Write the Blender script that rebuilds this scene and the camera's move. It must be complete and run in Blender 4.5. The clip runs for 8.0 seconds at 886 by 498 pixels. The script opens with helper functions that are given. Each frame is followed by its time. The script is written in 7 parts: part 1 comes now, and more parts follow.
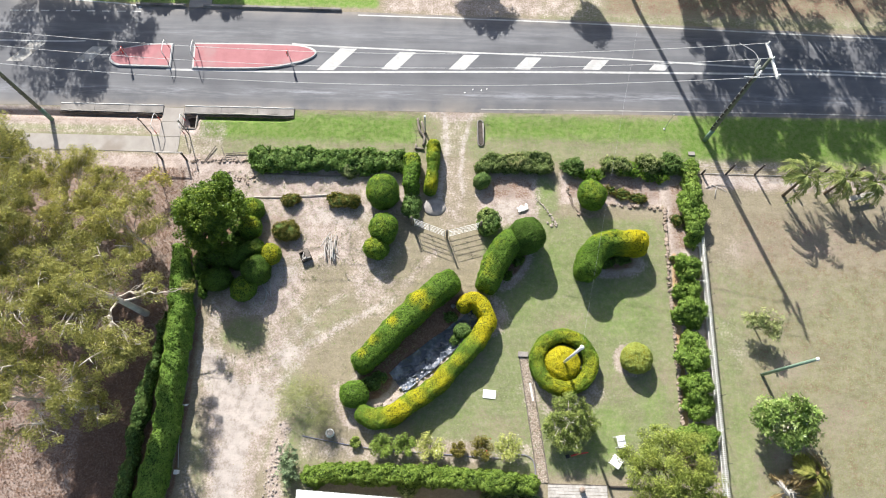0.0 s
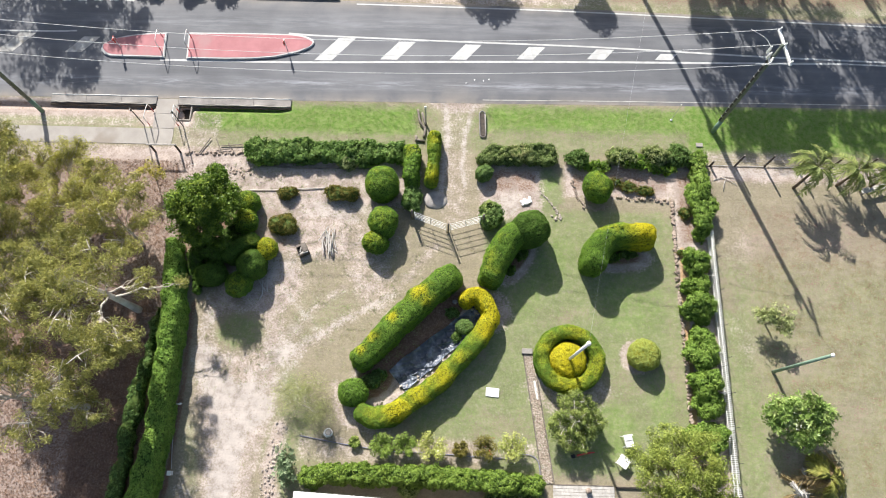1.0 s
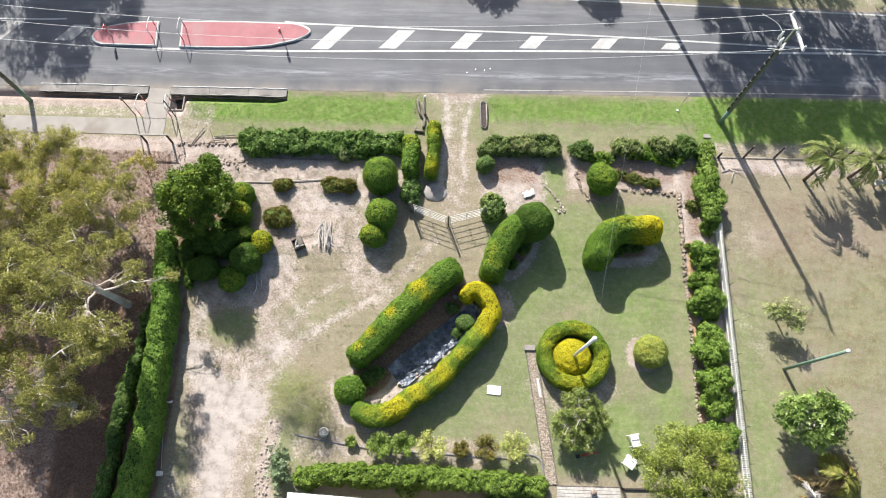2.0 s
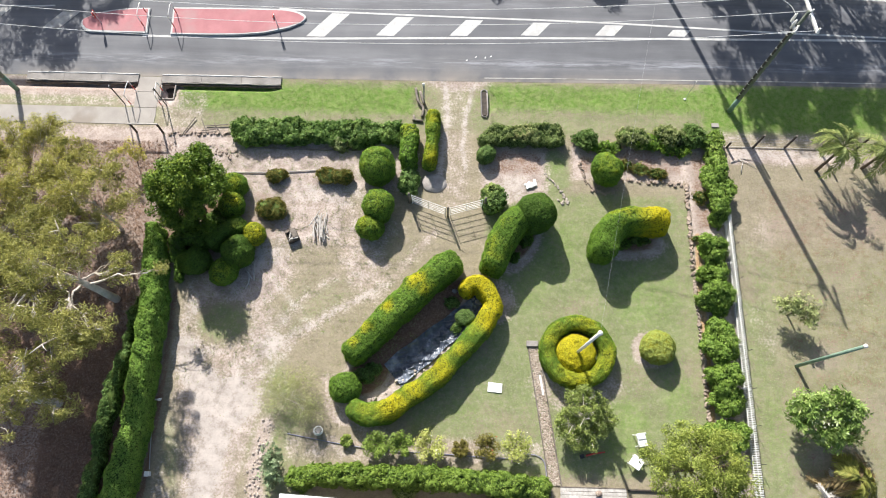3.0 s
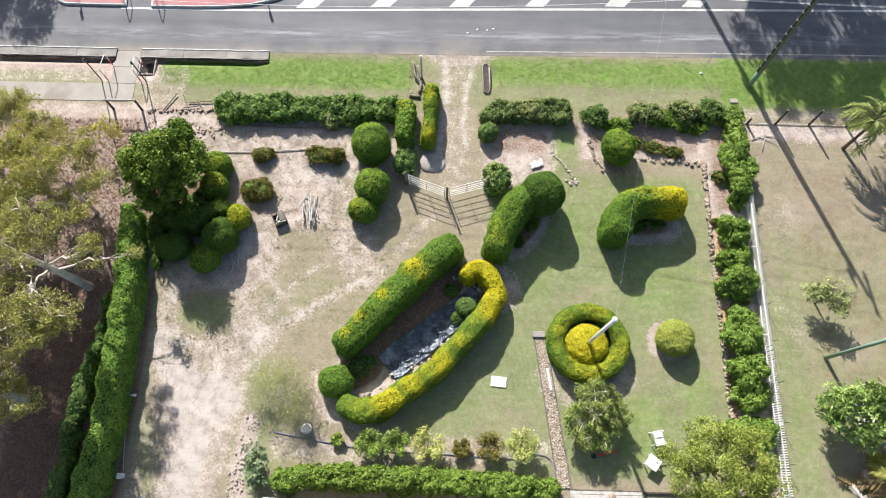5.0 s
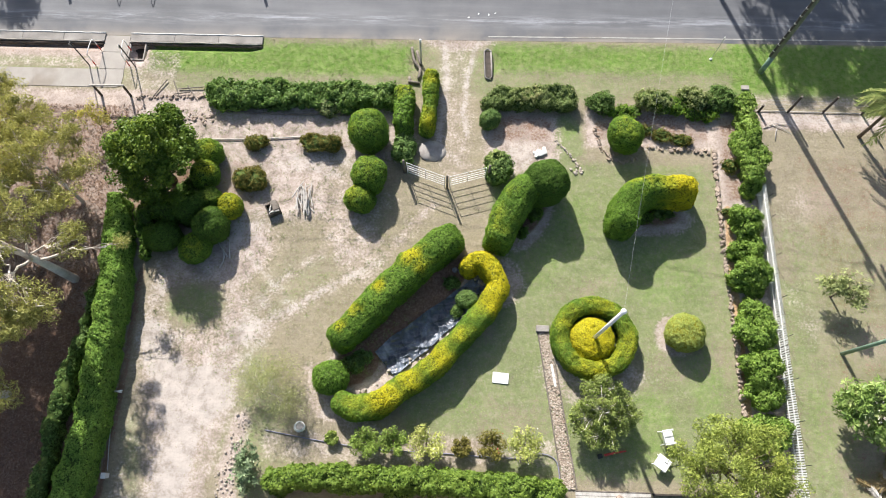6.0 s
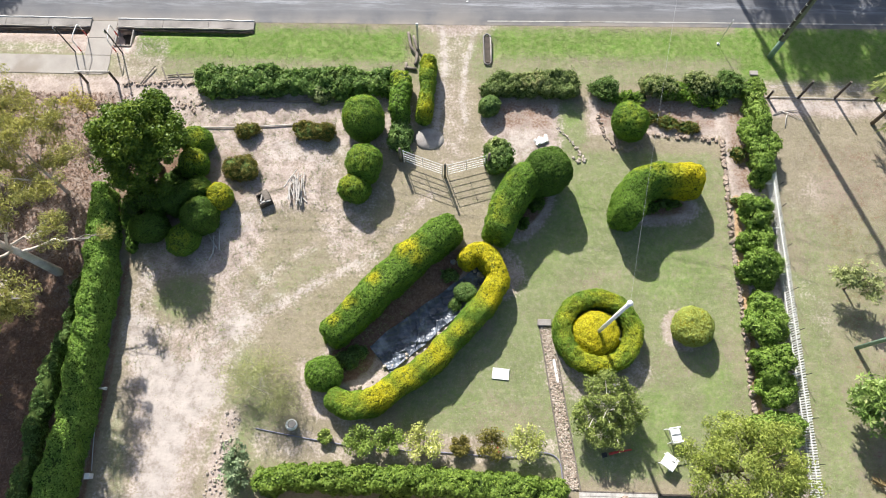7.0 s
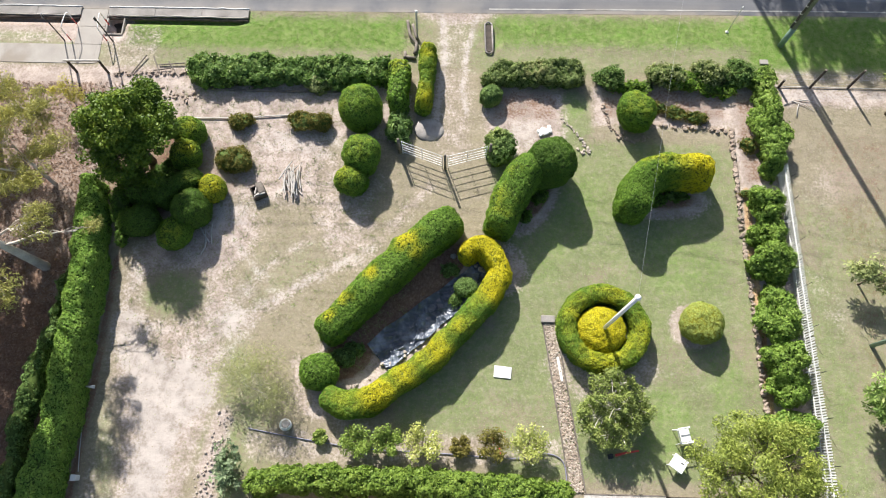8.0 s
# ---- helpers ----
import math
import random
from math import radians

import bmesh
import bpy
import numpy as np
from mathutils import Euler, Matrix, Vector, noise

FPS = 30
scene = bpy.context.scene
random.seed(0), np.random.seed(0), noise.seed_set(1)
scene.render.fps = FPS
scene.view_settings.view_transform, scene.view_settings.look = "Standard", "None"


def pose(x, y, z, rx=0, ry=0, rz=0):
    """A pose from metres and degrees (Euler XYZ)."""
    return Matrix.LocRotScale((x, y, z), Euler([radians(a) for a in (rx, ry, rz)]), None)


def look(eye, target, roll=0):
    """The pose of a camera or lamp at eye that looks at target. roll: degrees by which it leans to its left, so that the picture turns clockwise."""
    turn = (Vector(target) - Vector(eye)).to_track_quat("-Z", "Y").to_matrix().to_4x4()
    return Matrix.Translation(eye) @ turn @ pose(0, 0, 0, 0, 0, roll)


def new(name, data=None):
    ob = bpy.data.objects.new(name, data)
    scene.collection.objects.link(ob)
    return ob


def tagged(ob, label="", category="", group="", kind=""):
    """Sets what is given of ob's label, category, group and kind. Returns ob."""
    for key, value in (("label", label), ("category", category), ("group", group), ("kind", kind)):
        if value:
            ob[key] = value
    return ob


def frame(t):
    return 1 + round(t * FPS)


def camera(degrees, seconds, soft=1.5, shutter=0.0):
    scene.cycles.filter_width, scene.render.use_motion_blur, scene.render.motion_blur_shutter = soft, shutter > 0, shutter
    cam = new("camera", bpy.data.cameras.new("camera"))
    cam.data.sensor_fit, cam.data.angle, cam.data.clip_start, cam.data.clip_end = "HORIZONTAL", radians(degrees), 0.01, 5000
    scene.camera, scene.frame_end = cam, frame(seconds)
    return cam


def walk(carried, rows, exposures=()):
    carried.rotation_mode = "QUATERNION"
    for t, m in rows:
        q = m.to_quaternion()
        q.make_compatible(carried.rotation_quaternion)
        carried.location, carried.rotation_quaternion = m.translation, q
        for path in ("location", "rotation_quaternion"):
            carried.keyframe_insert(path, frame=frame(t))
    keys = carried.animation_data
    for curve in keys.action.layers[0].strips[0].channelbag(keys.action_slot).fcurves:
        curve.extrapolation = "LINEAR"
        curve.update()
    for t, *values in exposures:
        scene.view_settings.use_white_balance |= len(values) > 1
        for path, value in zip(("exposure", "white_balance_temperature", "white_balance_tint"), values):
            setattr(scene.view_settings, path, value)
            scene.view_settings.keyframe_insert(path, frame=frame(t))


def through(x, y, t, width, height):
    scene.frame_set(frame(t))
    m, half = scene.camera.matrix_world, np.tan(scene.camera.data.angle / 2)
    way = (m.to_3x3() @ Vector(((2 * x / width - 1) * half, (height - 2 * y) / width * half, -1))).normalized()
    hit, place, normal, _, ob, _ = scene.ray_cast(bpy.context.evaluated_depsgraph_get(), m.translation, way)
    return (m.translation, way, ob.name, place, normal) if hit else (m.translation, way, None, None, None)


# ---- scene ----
cam = camera(67.6, 8.0, 1.05)
PATH = [
    (0, (-0.186, 0.545, 35.625), (-0.2, 1.166, 33.724), 0.3),
    (0.5, (-0.238, 0.589, 35.108), (-0.251, 1.208, 33.207), 0.3),
    (1, (-0.277, 0.584, 34.548), (-0.29, 1.204, 32.646), 0.3),
    (1.5, (-0.337, 0.513, 33.952), (-0.347, 1.136, 32.052), 0.6),
    (3, (-0.176, 0.489, 32.088), (-0.192, 1.116, 30.189), 0.1),
    (3.5, (-0.195, 0.46, 31.425), (-0.209, 1.089, 29.527), 0.2),
    (4, (-0.153, 0.456, 30.81), (-0.169, 1.087, 28.912), 0.0),
    (4.5, (-0.105, 0.464, 30.157), (-0.123, 1.095, 28.259), -0.2),
    (6, (-0.033, 0.371, 28.172), (-0.055, 1.009, 26.277), -0.4),
    (6.5, (0.011, 0.368, 27.539), (-0.011, 1.006, 25.644), -0.4),
    (7, (0.088, 0.44, 27.038), (0.064, 1.073, 25.14), -0.7),
    (7.5, (0.097, 0.429, 26.648), (0.071, 1.066, 24.752), -0.8),
    (8, (0.155, 0.47, 26.05), (0.126, 1.105, 24.154), -1.1),
]
walk(cam, [(t, look(eye, target, roll)) for t, eye, target, roll in PATH])

# ---- world, sun, exposure ----
SUN_AZ, SUN_EL = -20.8, 35.3
world = bpy.data.worlds.new("sky")
scene.world = world
world.use_nodes = True
wn = world.node_tree.nodes
sky = wn.new("ShaderNodeTexSky")
sky.sky_type, sky.sun_disc = "NISHITA", False
sky.sun_elevation, sky.sun_rotation = radians(SUN_EL), radians(360 + SUN_AZ)
sky.air_density, sky.dust_density = 1.0, 2.0
wn["Background"].inputs["Strength"].default_value = 0.082
world.node_tree.links.new(sky.outputs[0], wn["Background"].inputs["Color"])
sun_way = Vector((math.sin(radians(SUN_AZ)) * math.cos(radians(SUN_EL)),
                  math.cos(radians(SUN_AZ)) * math.cos(radians(SUN_EL)), math.sin(radians(SUN_EL))))
sun = new("sun", bpy.data.lights.new("sun", "SUN"))
sun.data.energy, sun.data.angle, sun.data.color = 5.0, radians(0.6), (1.0, 0.96, 0.905)
sun.matrix_world = look(sun_way * 100, (0, 0, 0))
scene.view_settings.exposure = 0.83


# ---- materials ----
class Nodes:
    """A small writer of node trees."""

    def __init__(self, name):
        self.mat = bpy.data.materials.new(name)
        self.mat.use_nodes = True
        self.tree = self.mat.node_tree
        self.bsdf = self.tree.nodes["Principled BSDF"]
        self.out = self.tree.nodes["Material Output"]

    def add(self, kind, **inputs):
        n = self.tree.nodes.new("ShaderNode" + kind)
        for k, v in inputs.items():
            self.put(n.inputs[k.replace("_", " ")], v)
        return n

    def put(self, socket, v):
        if isinstance(v, bpy.types.NodeSocket):
            self.tree.links.new(v, socket)
        elif isinstance(v, tuple) and len(v) == 3 and socket.type == "RGBA":
            socket.default_value = (*v, 1)
        else:
            socket.default_value = v

    def coords(self, kind="Object"):
        return self.add("TexCoord").outputs[kind]

    def noise(self, vec, scale, detail=4.0, rough=0.55):
        n = self.add("TexNoise", Vector=vec, Scale=scale, Detail=detail, Roughness=rough)
        return n.outputs["Fac"]

    def ramp(self, fac, *stops):
        n = self.add("ValToRGB", Fac=fac)
        els = n.color_ramp.elements
        while len(els) < len(stops):
            els.new(0.5)
        for e, (p, c) in zip(els, stops):
            e.position, e.color = p, (*c, 1) if isinstance(c, tuple) else (c, c, c, 1)
        return n.outputs["Color"]

    def mix(self, fac, a, b, blend="MIX"):
        n = self.tree.nodes.new("ShaderNodeMix")
        n.data_type, n.blend_type = "RGBA", blend
        self.put(n.inputs["Factor"], fac)
        self.put(n.inputs[6], a)
        self.put(n.inputs[7], b)
        return n.outputs[2]

    def math(self, op, a, b=0.0, clamp=False):
        n = self.tree.nodes.new("ShaderNodeMath")
        n.operation, n.use_clamp = op, clamp
        self.put(n.inputs[0], a)
        self.put(n.inputs[1], b)
        return n.outputs[0]

    def step(self, v, lo, hi):
        n = self.add("MapRange", Value=v)
        n.interpolation_type = "SMOOTHSTEP"
        n.inputs["From Min"].default_value, n.inputs["From Max"].default_value = lo, hi
        return n.outputs["Result"]

    def attr(self, name):
        n = self.tree.nodes.new("ShaderNodeAttribute")
        n.attribute_name = name
        return n.outputs["Fac"]

    def bump(self, height, strength=0.5, distance=0.02):
        n = self.add("Bump", Height=height, Strength=strength, Distance=distance)
        self.put(self.bsdf.inputs["Normal"], n.outputs["Normal"])

    def done(self, colour, rough=0.8, metal=0.0, spec=0.4):
        b = self.bsdf.inputs
        self.put(b["Base Color"], colour)
        self.put(b["Roughness"], rough)
        self.put(b["Metallic"], metal)
        self.put(b["Specular IOR Level"], spec)
        return self.mat


def grainy(name, dark, light, scale=6.0, fine=60.0, rough=0.8, metal=0.0, bump=0.3, spec=0.4, stain=None):
    """A surface with two scales of variation: blotches and grain."""
    n = Nodes(name)
    v = n.coords()
    big, small = n.noise(v, scale), n.noise(v, fine, 3.0)
    c = n.ramp(n.math("ADD", n.math("MULTIPLY", big, 0.65), n.math("MULTIPLY", small, 0.35)), (0.32, dark), (0.68, light))
    if stain:
        c = n.mix(n.step(n.noise(v, scale * 0.35), 0.52, 0.68), c, stain)
    n.bump(n.math("ADD", n.math("MULTIPLY", big, 0.4), small), bump, 0.01)
    return n.done(c, rough, metal, spec)


def leafy(name, dark, light, gold=(0.5, 0.42, 0.03), gloss=0.62, through=0.33, patch=2.2):
    """Leaves: each differs a little, in patches they turn to the gold tint."""
    n = Nodes(name)
    rnd = n.add("NewGeometry").outputs["Random Per Island"]
    v = n.coords()
    blot = n.noise(v, patch, 3.0)
    c = n.ramp(n.math("ADD", n.math("MULTIPLY", rnd, 0.5), n.math("MULTIPLY", blot, 0.5)), (0.15, dark), (0.85, light))
    g = n.math("ADD", n.attr("gold"), n.math("MULTIPLY", n.math("SUBTRACT", blot, 0.5), 0.9))
    g = n.math("ADD", g, n.math("MULTIPLY", n.math("SUBTRACT", rnd, 0.5), 0.16))
    c = n.mix(n.step(g, 0.0, 0.85), c, gold)
    n.done(c, gloss, 0.0, 0.2)
    t = n.add("BsdfTranslucent", Color=c)
    m = n.add("MixShader", Fac=through)
    n.tree.links.new(n.bsdf.outputs[0], m.inputs[1])
    n.tree.links.new(t.outputs[0], m.inputs[2])
    n.tree.links.new(m.outputs[0], n.out.inputs["Surface"])
    return n.mat


M = {}
# hedge cores: shade between the leaves put into a darker leaf colour
M["core"] = grainy("shaded_hedge_inside", (0.03, 0.056, 0.009), (0.09, 0.14, 0.022), 9, 60, 0.9)
M["gold_core"] = grainy("shaded_golden_inside", (0.16, 0.15, 0.01), (0.36, 0.33, 0.02), 9, 60, 0.9)
M["mixed_core"] = grainy("shaded_golden_green_inside", (0.08, 0.10, 0.012), (0.21, 0.23, 0.022), 9, 60, 0.9)
# dark green clipped leaf; under the fig its darkness also stands for shade
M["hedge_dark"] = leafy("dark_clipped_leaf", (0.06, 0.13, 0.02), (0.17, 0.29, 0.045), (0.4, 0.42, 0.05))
M["hedge"] = leafy("clipped_hedge_leaf", (0.10, 0.20, 0.026), (0.255, 0.42, 0.06), (0.68, 0.61, 0.03))
M["bright"] = leafy("bright_hedge_leaf", (0.13, 0.25, 0.04), (0.37, 0.56, 0.115), (0.46, 0.56, 0.11))
M["deep"] = leafy("dark_hedge_leaves", (0.07, 0.14, 0.035), (0.25, 0.38, 0.11), (0.46, 0.5, 0.16))
M["street"] = leafy("street_hedge_leaves", (0.075, 0.155, 0.035), (0.26, 0.40, 0.10), (0.45, 0.5, 0.16), 0.45, 0.33)
M["fig"] = leafy("glossy_tree_leaves", (0.042, 0.09, 0.012), (0.16, 0.255, 0.03), (0.4, 0.44, 0.05), 0.45, 0.22)
M["lime"] = leafy("light_green_leaves", (0.17, 0.225, 0.04), (0.46, 0.53, 0.13), (0.6, 0.55, 0.1), 0.5, 0.35)
M["grey_leaf"] = leafy("grey_green_leaves", (0.17, 0.215, 0.075), (0.43, 0.48, 0.20), (0.6, 0.58, 0.24), 0.55, 0.3)
M["gum"] = leafy("gum_leaves", (0.17, 0.185, 0.055), (0.57, 0.56, 0.2), (0.6, 0.54, 0.12), 0.55, 0.36)
M["frangipani"] = leafy("broad_leaves", (0.10, 0.19, 0.035), (0.37, 0.50, 0.14), (0.62, 0.65, 0.3), 0.3, 0.3)
M["bluegreen"] = leafy("blue_green_leaves", (0.09, 0.16, 0.07), (0.34, 0.43, 0.24), (0.5, 0.55, 0.35), 0.4, 0.25)
M["wispy"] = leafy("wispy_leaves", (0.26, 0.29, 0.11), (0.5, 0.52, 0.24), (0.55, 0.53, 0.25), 0.6, 0.45)
M["pale"] = leafy("pale_ball_leaf", (0.31, 0.37, 0.08), (0.49, 0.55, 0.15), (0.55, 0.55, 0.15), 0.6, 0.3)
M["palm"] = leafy("palm_leaves", (0.13, 0.19, 0.05), (0.42, 0.46, 0.17), (0.56, 0.5, 0.14), 0.55, 0.35)
M["young_palm"] = leafy("yellowing_palm_leaves", (0.17, 0.2, 0.04), (0.48, 0.47, 0.13), (0.6, 0.5, 0.14), 0.55, 0.35)
M["dry_frond"] = leafy("dry_fronds", (0.16, 0.11, 0.05), (0.4, 0.31, 0.16), (0.5, 0.42, 0.15), 0.7, 0.2)
M["rose"] = leafy("rose_leaves", (0.13, 0.21, 0.04), (0.36, 0.47, 0.10), (0.62, 0.62, 0.2), 0.45, 0.3)
M["russet"] = leafy("russet_leaves", (0.10, 0.095, 0.02), (0.28, 0.25, 0.055), (0.31, 0.26, 0.08), 0.6, 0.2)
M["house_leaf"] = leafy("house_hedge_leaves", (0.085, 0.16, 0.026), (0.29, 0.41, 0.07), (0.48, 0.5, 0.10), 0.5, 0.3)
M["fence_leaf"] = leafy("fence_bush_leaves", (0.10, 0.195, 0.03), (0.34, 0.48, 0.095), (0.45, 0.5, 0.12), 0.5, 0.3)
M["tipped"] = leafy("dry_tipped_hedge_leaves", (0.08, 0.135, 0.035), (0.29, 0.36, 0.12), (0.40, 0.36, 0.17), 0.55, 0.3)
M["olive"] = leafy("olive_green_leaves", (0.13, 0.185, 0.045), (0.38, 0.45, 0.13), (0.52, 0.54, 0.16), 0.5, 0.3)
M["petal"] = grainy("pale_petals", (0.7, 0.68, 0.5), (0.85, 0.84, 0.72), 20, 90, 0.6)
M["petal_red"] = grainy("red_petals", (0.4, 0.04, 0.03), (0.55, 0.09, 0.06), 20, 90, 0.6)
M["bark"] = grainy("brown_bark", (0.06, 0.045, 0.03), (0.18, 0.14, 0.10), 8, 50, 0.9, bump=0.6)
M["gum_bark"] = grainy("pale_gum_bark", (0.38, 0.32, 0.27), (0.80, 0.74, 0.67), 2.2, 30, 0.75, bump=0.6, stain=(0.22, 0.165, 0.125))
M["timber"] = grainy("weathered_timber", (0.09, 0.075, 0.06), (0.27, 0.235, 0.2), 5, 60, 0.85, bump=0.5)
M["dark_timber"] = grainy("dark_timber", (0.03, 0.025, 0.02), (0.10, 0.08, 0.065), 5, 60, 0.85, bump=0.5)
M["grey_timber"] = grainy("silver_timber", (0.33, 0.305, 0.275), (0.62, 0.59, 0.55), 5, 60, 0.85, bump=0.4)
M["concrete"] = grainy("old_concrete", (0.15, 0.14, 0.13), (0.36, 0.335, 0.31), 1.1, 45, 0.9, bump=0.5, stain=(0.14, 0.125, 0.115))
M["path"] = grainy("footpath_concrete", (0.29, 0.265, 0.24), (0.40, 0.37, 0.335), 1.2, 45, 0.9, bump=0.2, stain=(0.27, 0.235, 0.2))
M["white_paint"] = grainy("white_paint", (0.70, 0.69, 0.67), (0.84, 0.84, 0.82), 4, 50, 0.5, bump=0.1)
M["line_paint"] = grainy("road_paint", (0.38, 0.38, 0.37), (0.60, 0.60, 0.585), 3.5, 40, 0.7, bump=0.2, stain=(0.44, 0.43, 0.42))
M["worn_line"] = grainy("worn_edge_paint", (0.27, 0.26, 0.24), (0.52, 0.51, 0.48), 2.5, 40, 0.8, bump=0.2, stain=(0.25, 0.23, 0.2))
M["plastic"] = grainy("white_plastic", (0.76, 0.76, 0.74), (0.86, 0.86, 0.85), 3, 30, 0.35, bump=0.05)
M["red_paving"] = grainy("red_painted_concrete", (0.335, 0.135, 0.145), (0.45, 0.20, 0.21), 1.5, 40, 0.85, stain=(0.38, 0.215, 0.215))
M["red"] = grainy("red_sign_paint", (0.5, 0.05, 0.04), (0.62, 0.09, 0.07), 8, 60, 0.5)
M["steel"] = grainy("galvanised_steel", (0.42, 0.43, 0.44), (0.66, 0.67, 0.68), 9, 60, 0.4, 0.7, 0.1)
M["dark_steel"] = grainy("dark_steel", (0.03, 0.03, 0.032), (0.08, 0.078, 0.075), 9, 60, 0.6, 0.3, 0.2)
M["green_post"] = grainy("green_treated_pole", (0.11, 0.19, 0.14), (0.24, 0.34, 0.26), 4, 40, 0.75, bump=0.3)
M["pole"] = grainy("power_pole_timber", (0.07, 0.09, 0.065), (0.2, 0.22, 0.17), 2.5, 40, 0.85, bump=0.4)
M["stone"] = grainy("rough_stone", (0.16, 0.11, 0.085), (0.50, 0.42, 0.345), 5, 40, 0.9, bump=0.6)
M["pebble"] = None
M["hose"] = grainy("bluish_poly_pipe", (0.16, 0.16, 0.24), (0.28, 0.28, 0.38), 6, 60, 0.4)
M["roof"] = grainy("white_roof_sheet", (0.72, 0.73, 0.74), (0.84, 0.84, 0.84), 0.8, 20, 0.4, 0.1, 0.05)
M["grey_rock"] = grainy("grey_rock", (0.22, 0.2, 0.185), (0.42, 0.39, 0.365), 2.5, 40, 0.9, bump=0.5)
# earth darkened to carry the shadow below the kerb lip
M["shaded_earth"] = grainy("earth_with_drop_shade", (0.05, 0.038, 0.03), (0.16, 0.125, 0.10), 6, 50, 0.95, bump=0.6)


def pebble_material():
    n = Nodes("mixed_pebbles")
    rnd = n.add("NewGeometry").outputs["Random Per Island"]
    c = n.ramp(rnd, (0.0, (0.25, 0.19, 0.145)), (0.4, (0.355, 0.29, 0.23)), (0.75, (0.43, 0.365, 0.295)), (1.0, (0.51, 0.455, 0.39)))
    n.bump(n.noise(n.coords(), 40), 0.3, 0.005)
    return n.done(c, 0.85)


def liner_material():
    n = Nodes("black_pond_liner")
    v = n.coords()
    # sky sheen of the plastic, painted as pale bluish patches
    dust_or_sheen = n.step(n.noise(v, 1.6), 0.42, 0.7)
    c = n.mix(n.math("MULTIPLY", dust_or_sheen, 0.6), (0.055, 0.068, 0.095), (0.33, 0.375, 0.45))
    n.bump(n.noise(v, 14, 5.0, 0.6), 0.5, 0.03)
    return n.done(c, n.ramp(n.noise(v, 5), (0.3, 0.28), (0.7, 0.46)), 0.0, 0.7)


def asphalt_material():
    n = Nodes("worn_asphalt")
    v = n.coords()
    wide = n.add("Mapping", Vector=v)
    wide.inputs["Scale"].default_value = (0.09, 1.0, 1.0)
    streak = n.noise(wide.outputs[0], 1.3, 5.0)
    blot, grain = n.noise(v, 0.5, 5.0), n.noise(v, 45, 3.0)
    c = n.ramp(n.math("ADD", n.math("MULTIPLY", streak, 0.6), n.math("MULTIPLY", blot, 0.4)), (0.34, (0.118, 0.122, 0.134)), (0.53, (0.166, 0.170, 0.183)), (0.72, (0.228, 0.231, 0.242)))
    pale = n.math("MULTIPLY", n.attr("pale"), n.step(n.noise(wide.outputs[0], 4.2, 7.0, 0.75), 0.42, 0.68))
    c = n.mix(pale, c, (0.37, 0.38, 0.41))
    c = n.mix(n.math("MULTIPLY", n.attr("dust_or_sheen"), n.step(blot, 0.3, 0.6)), c, (0.34, 0.30, 0.255))
    c = n.mix(0.35, c, n.ramp(grain, (0.3, 0.07), (0.7, 0.26)), "SOFT_LIGHT")
    n.bump(grain, 0.4, 0.006)
    return n.done(c, 0.72, 0.0, 0.35)


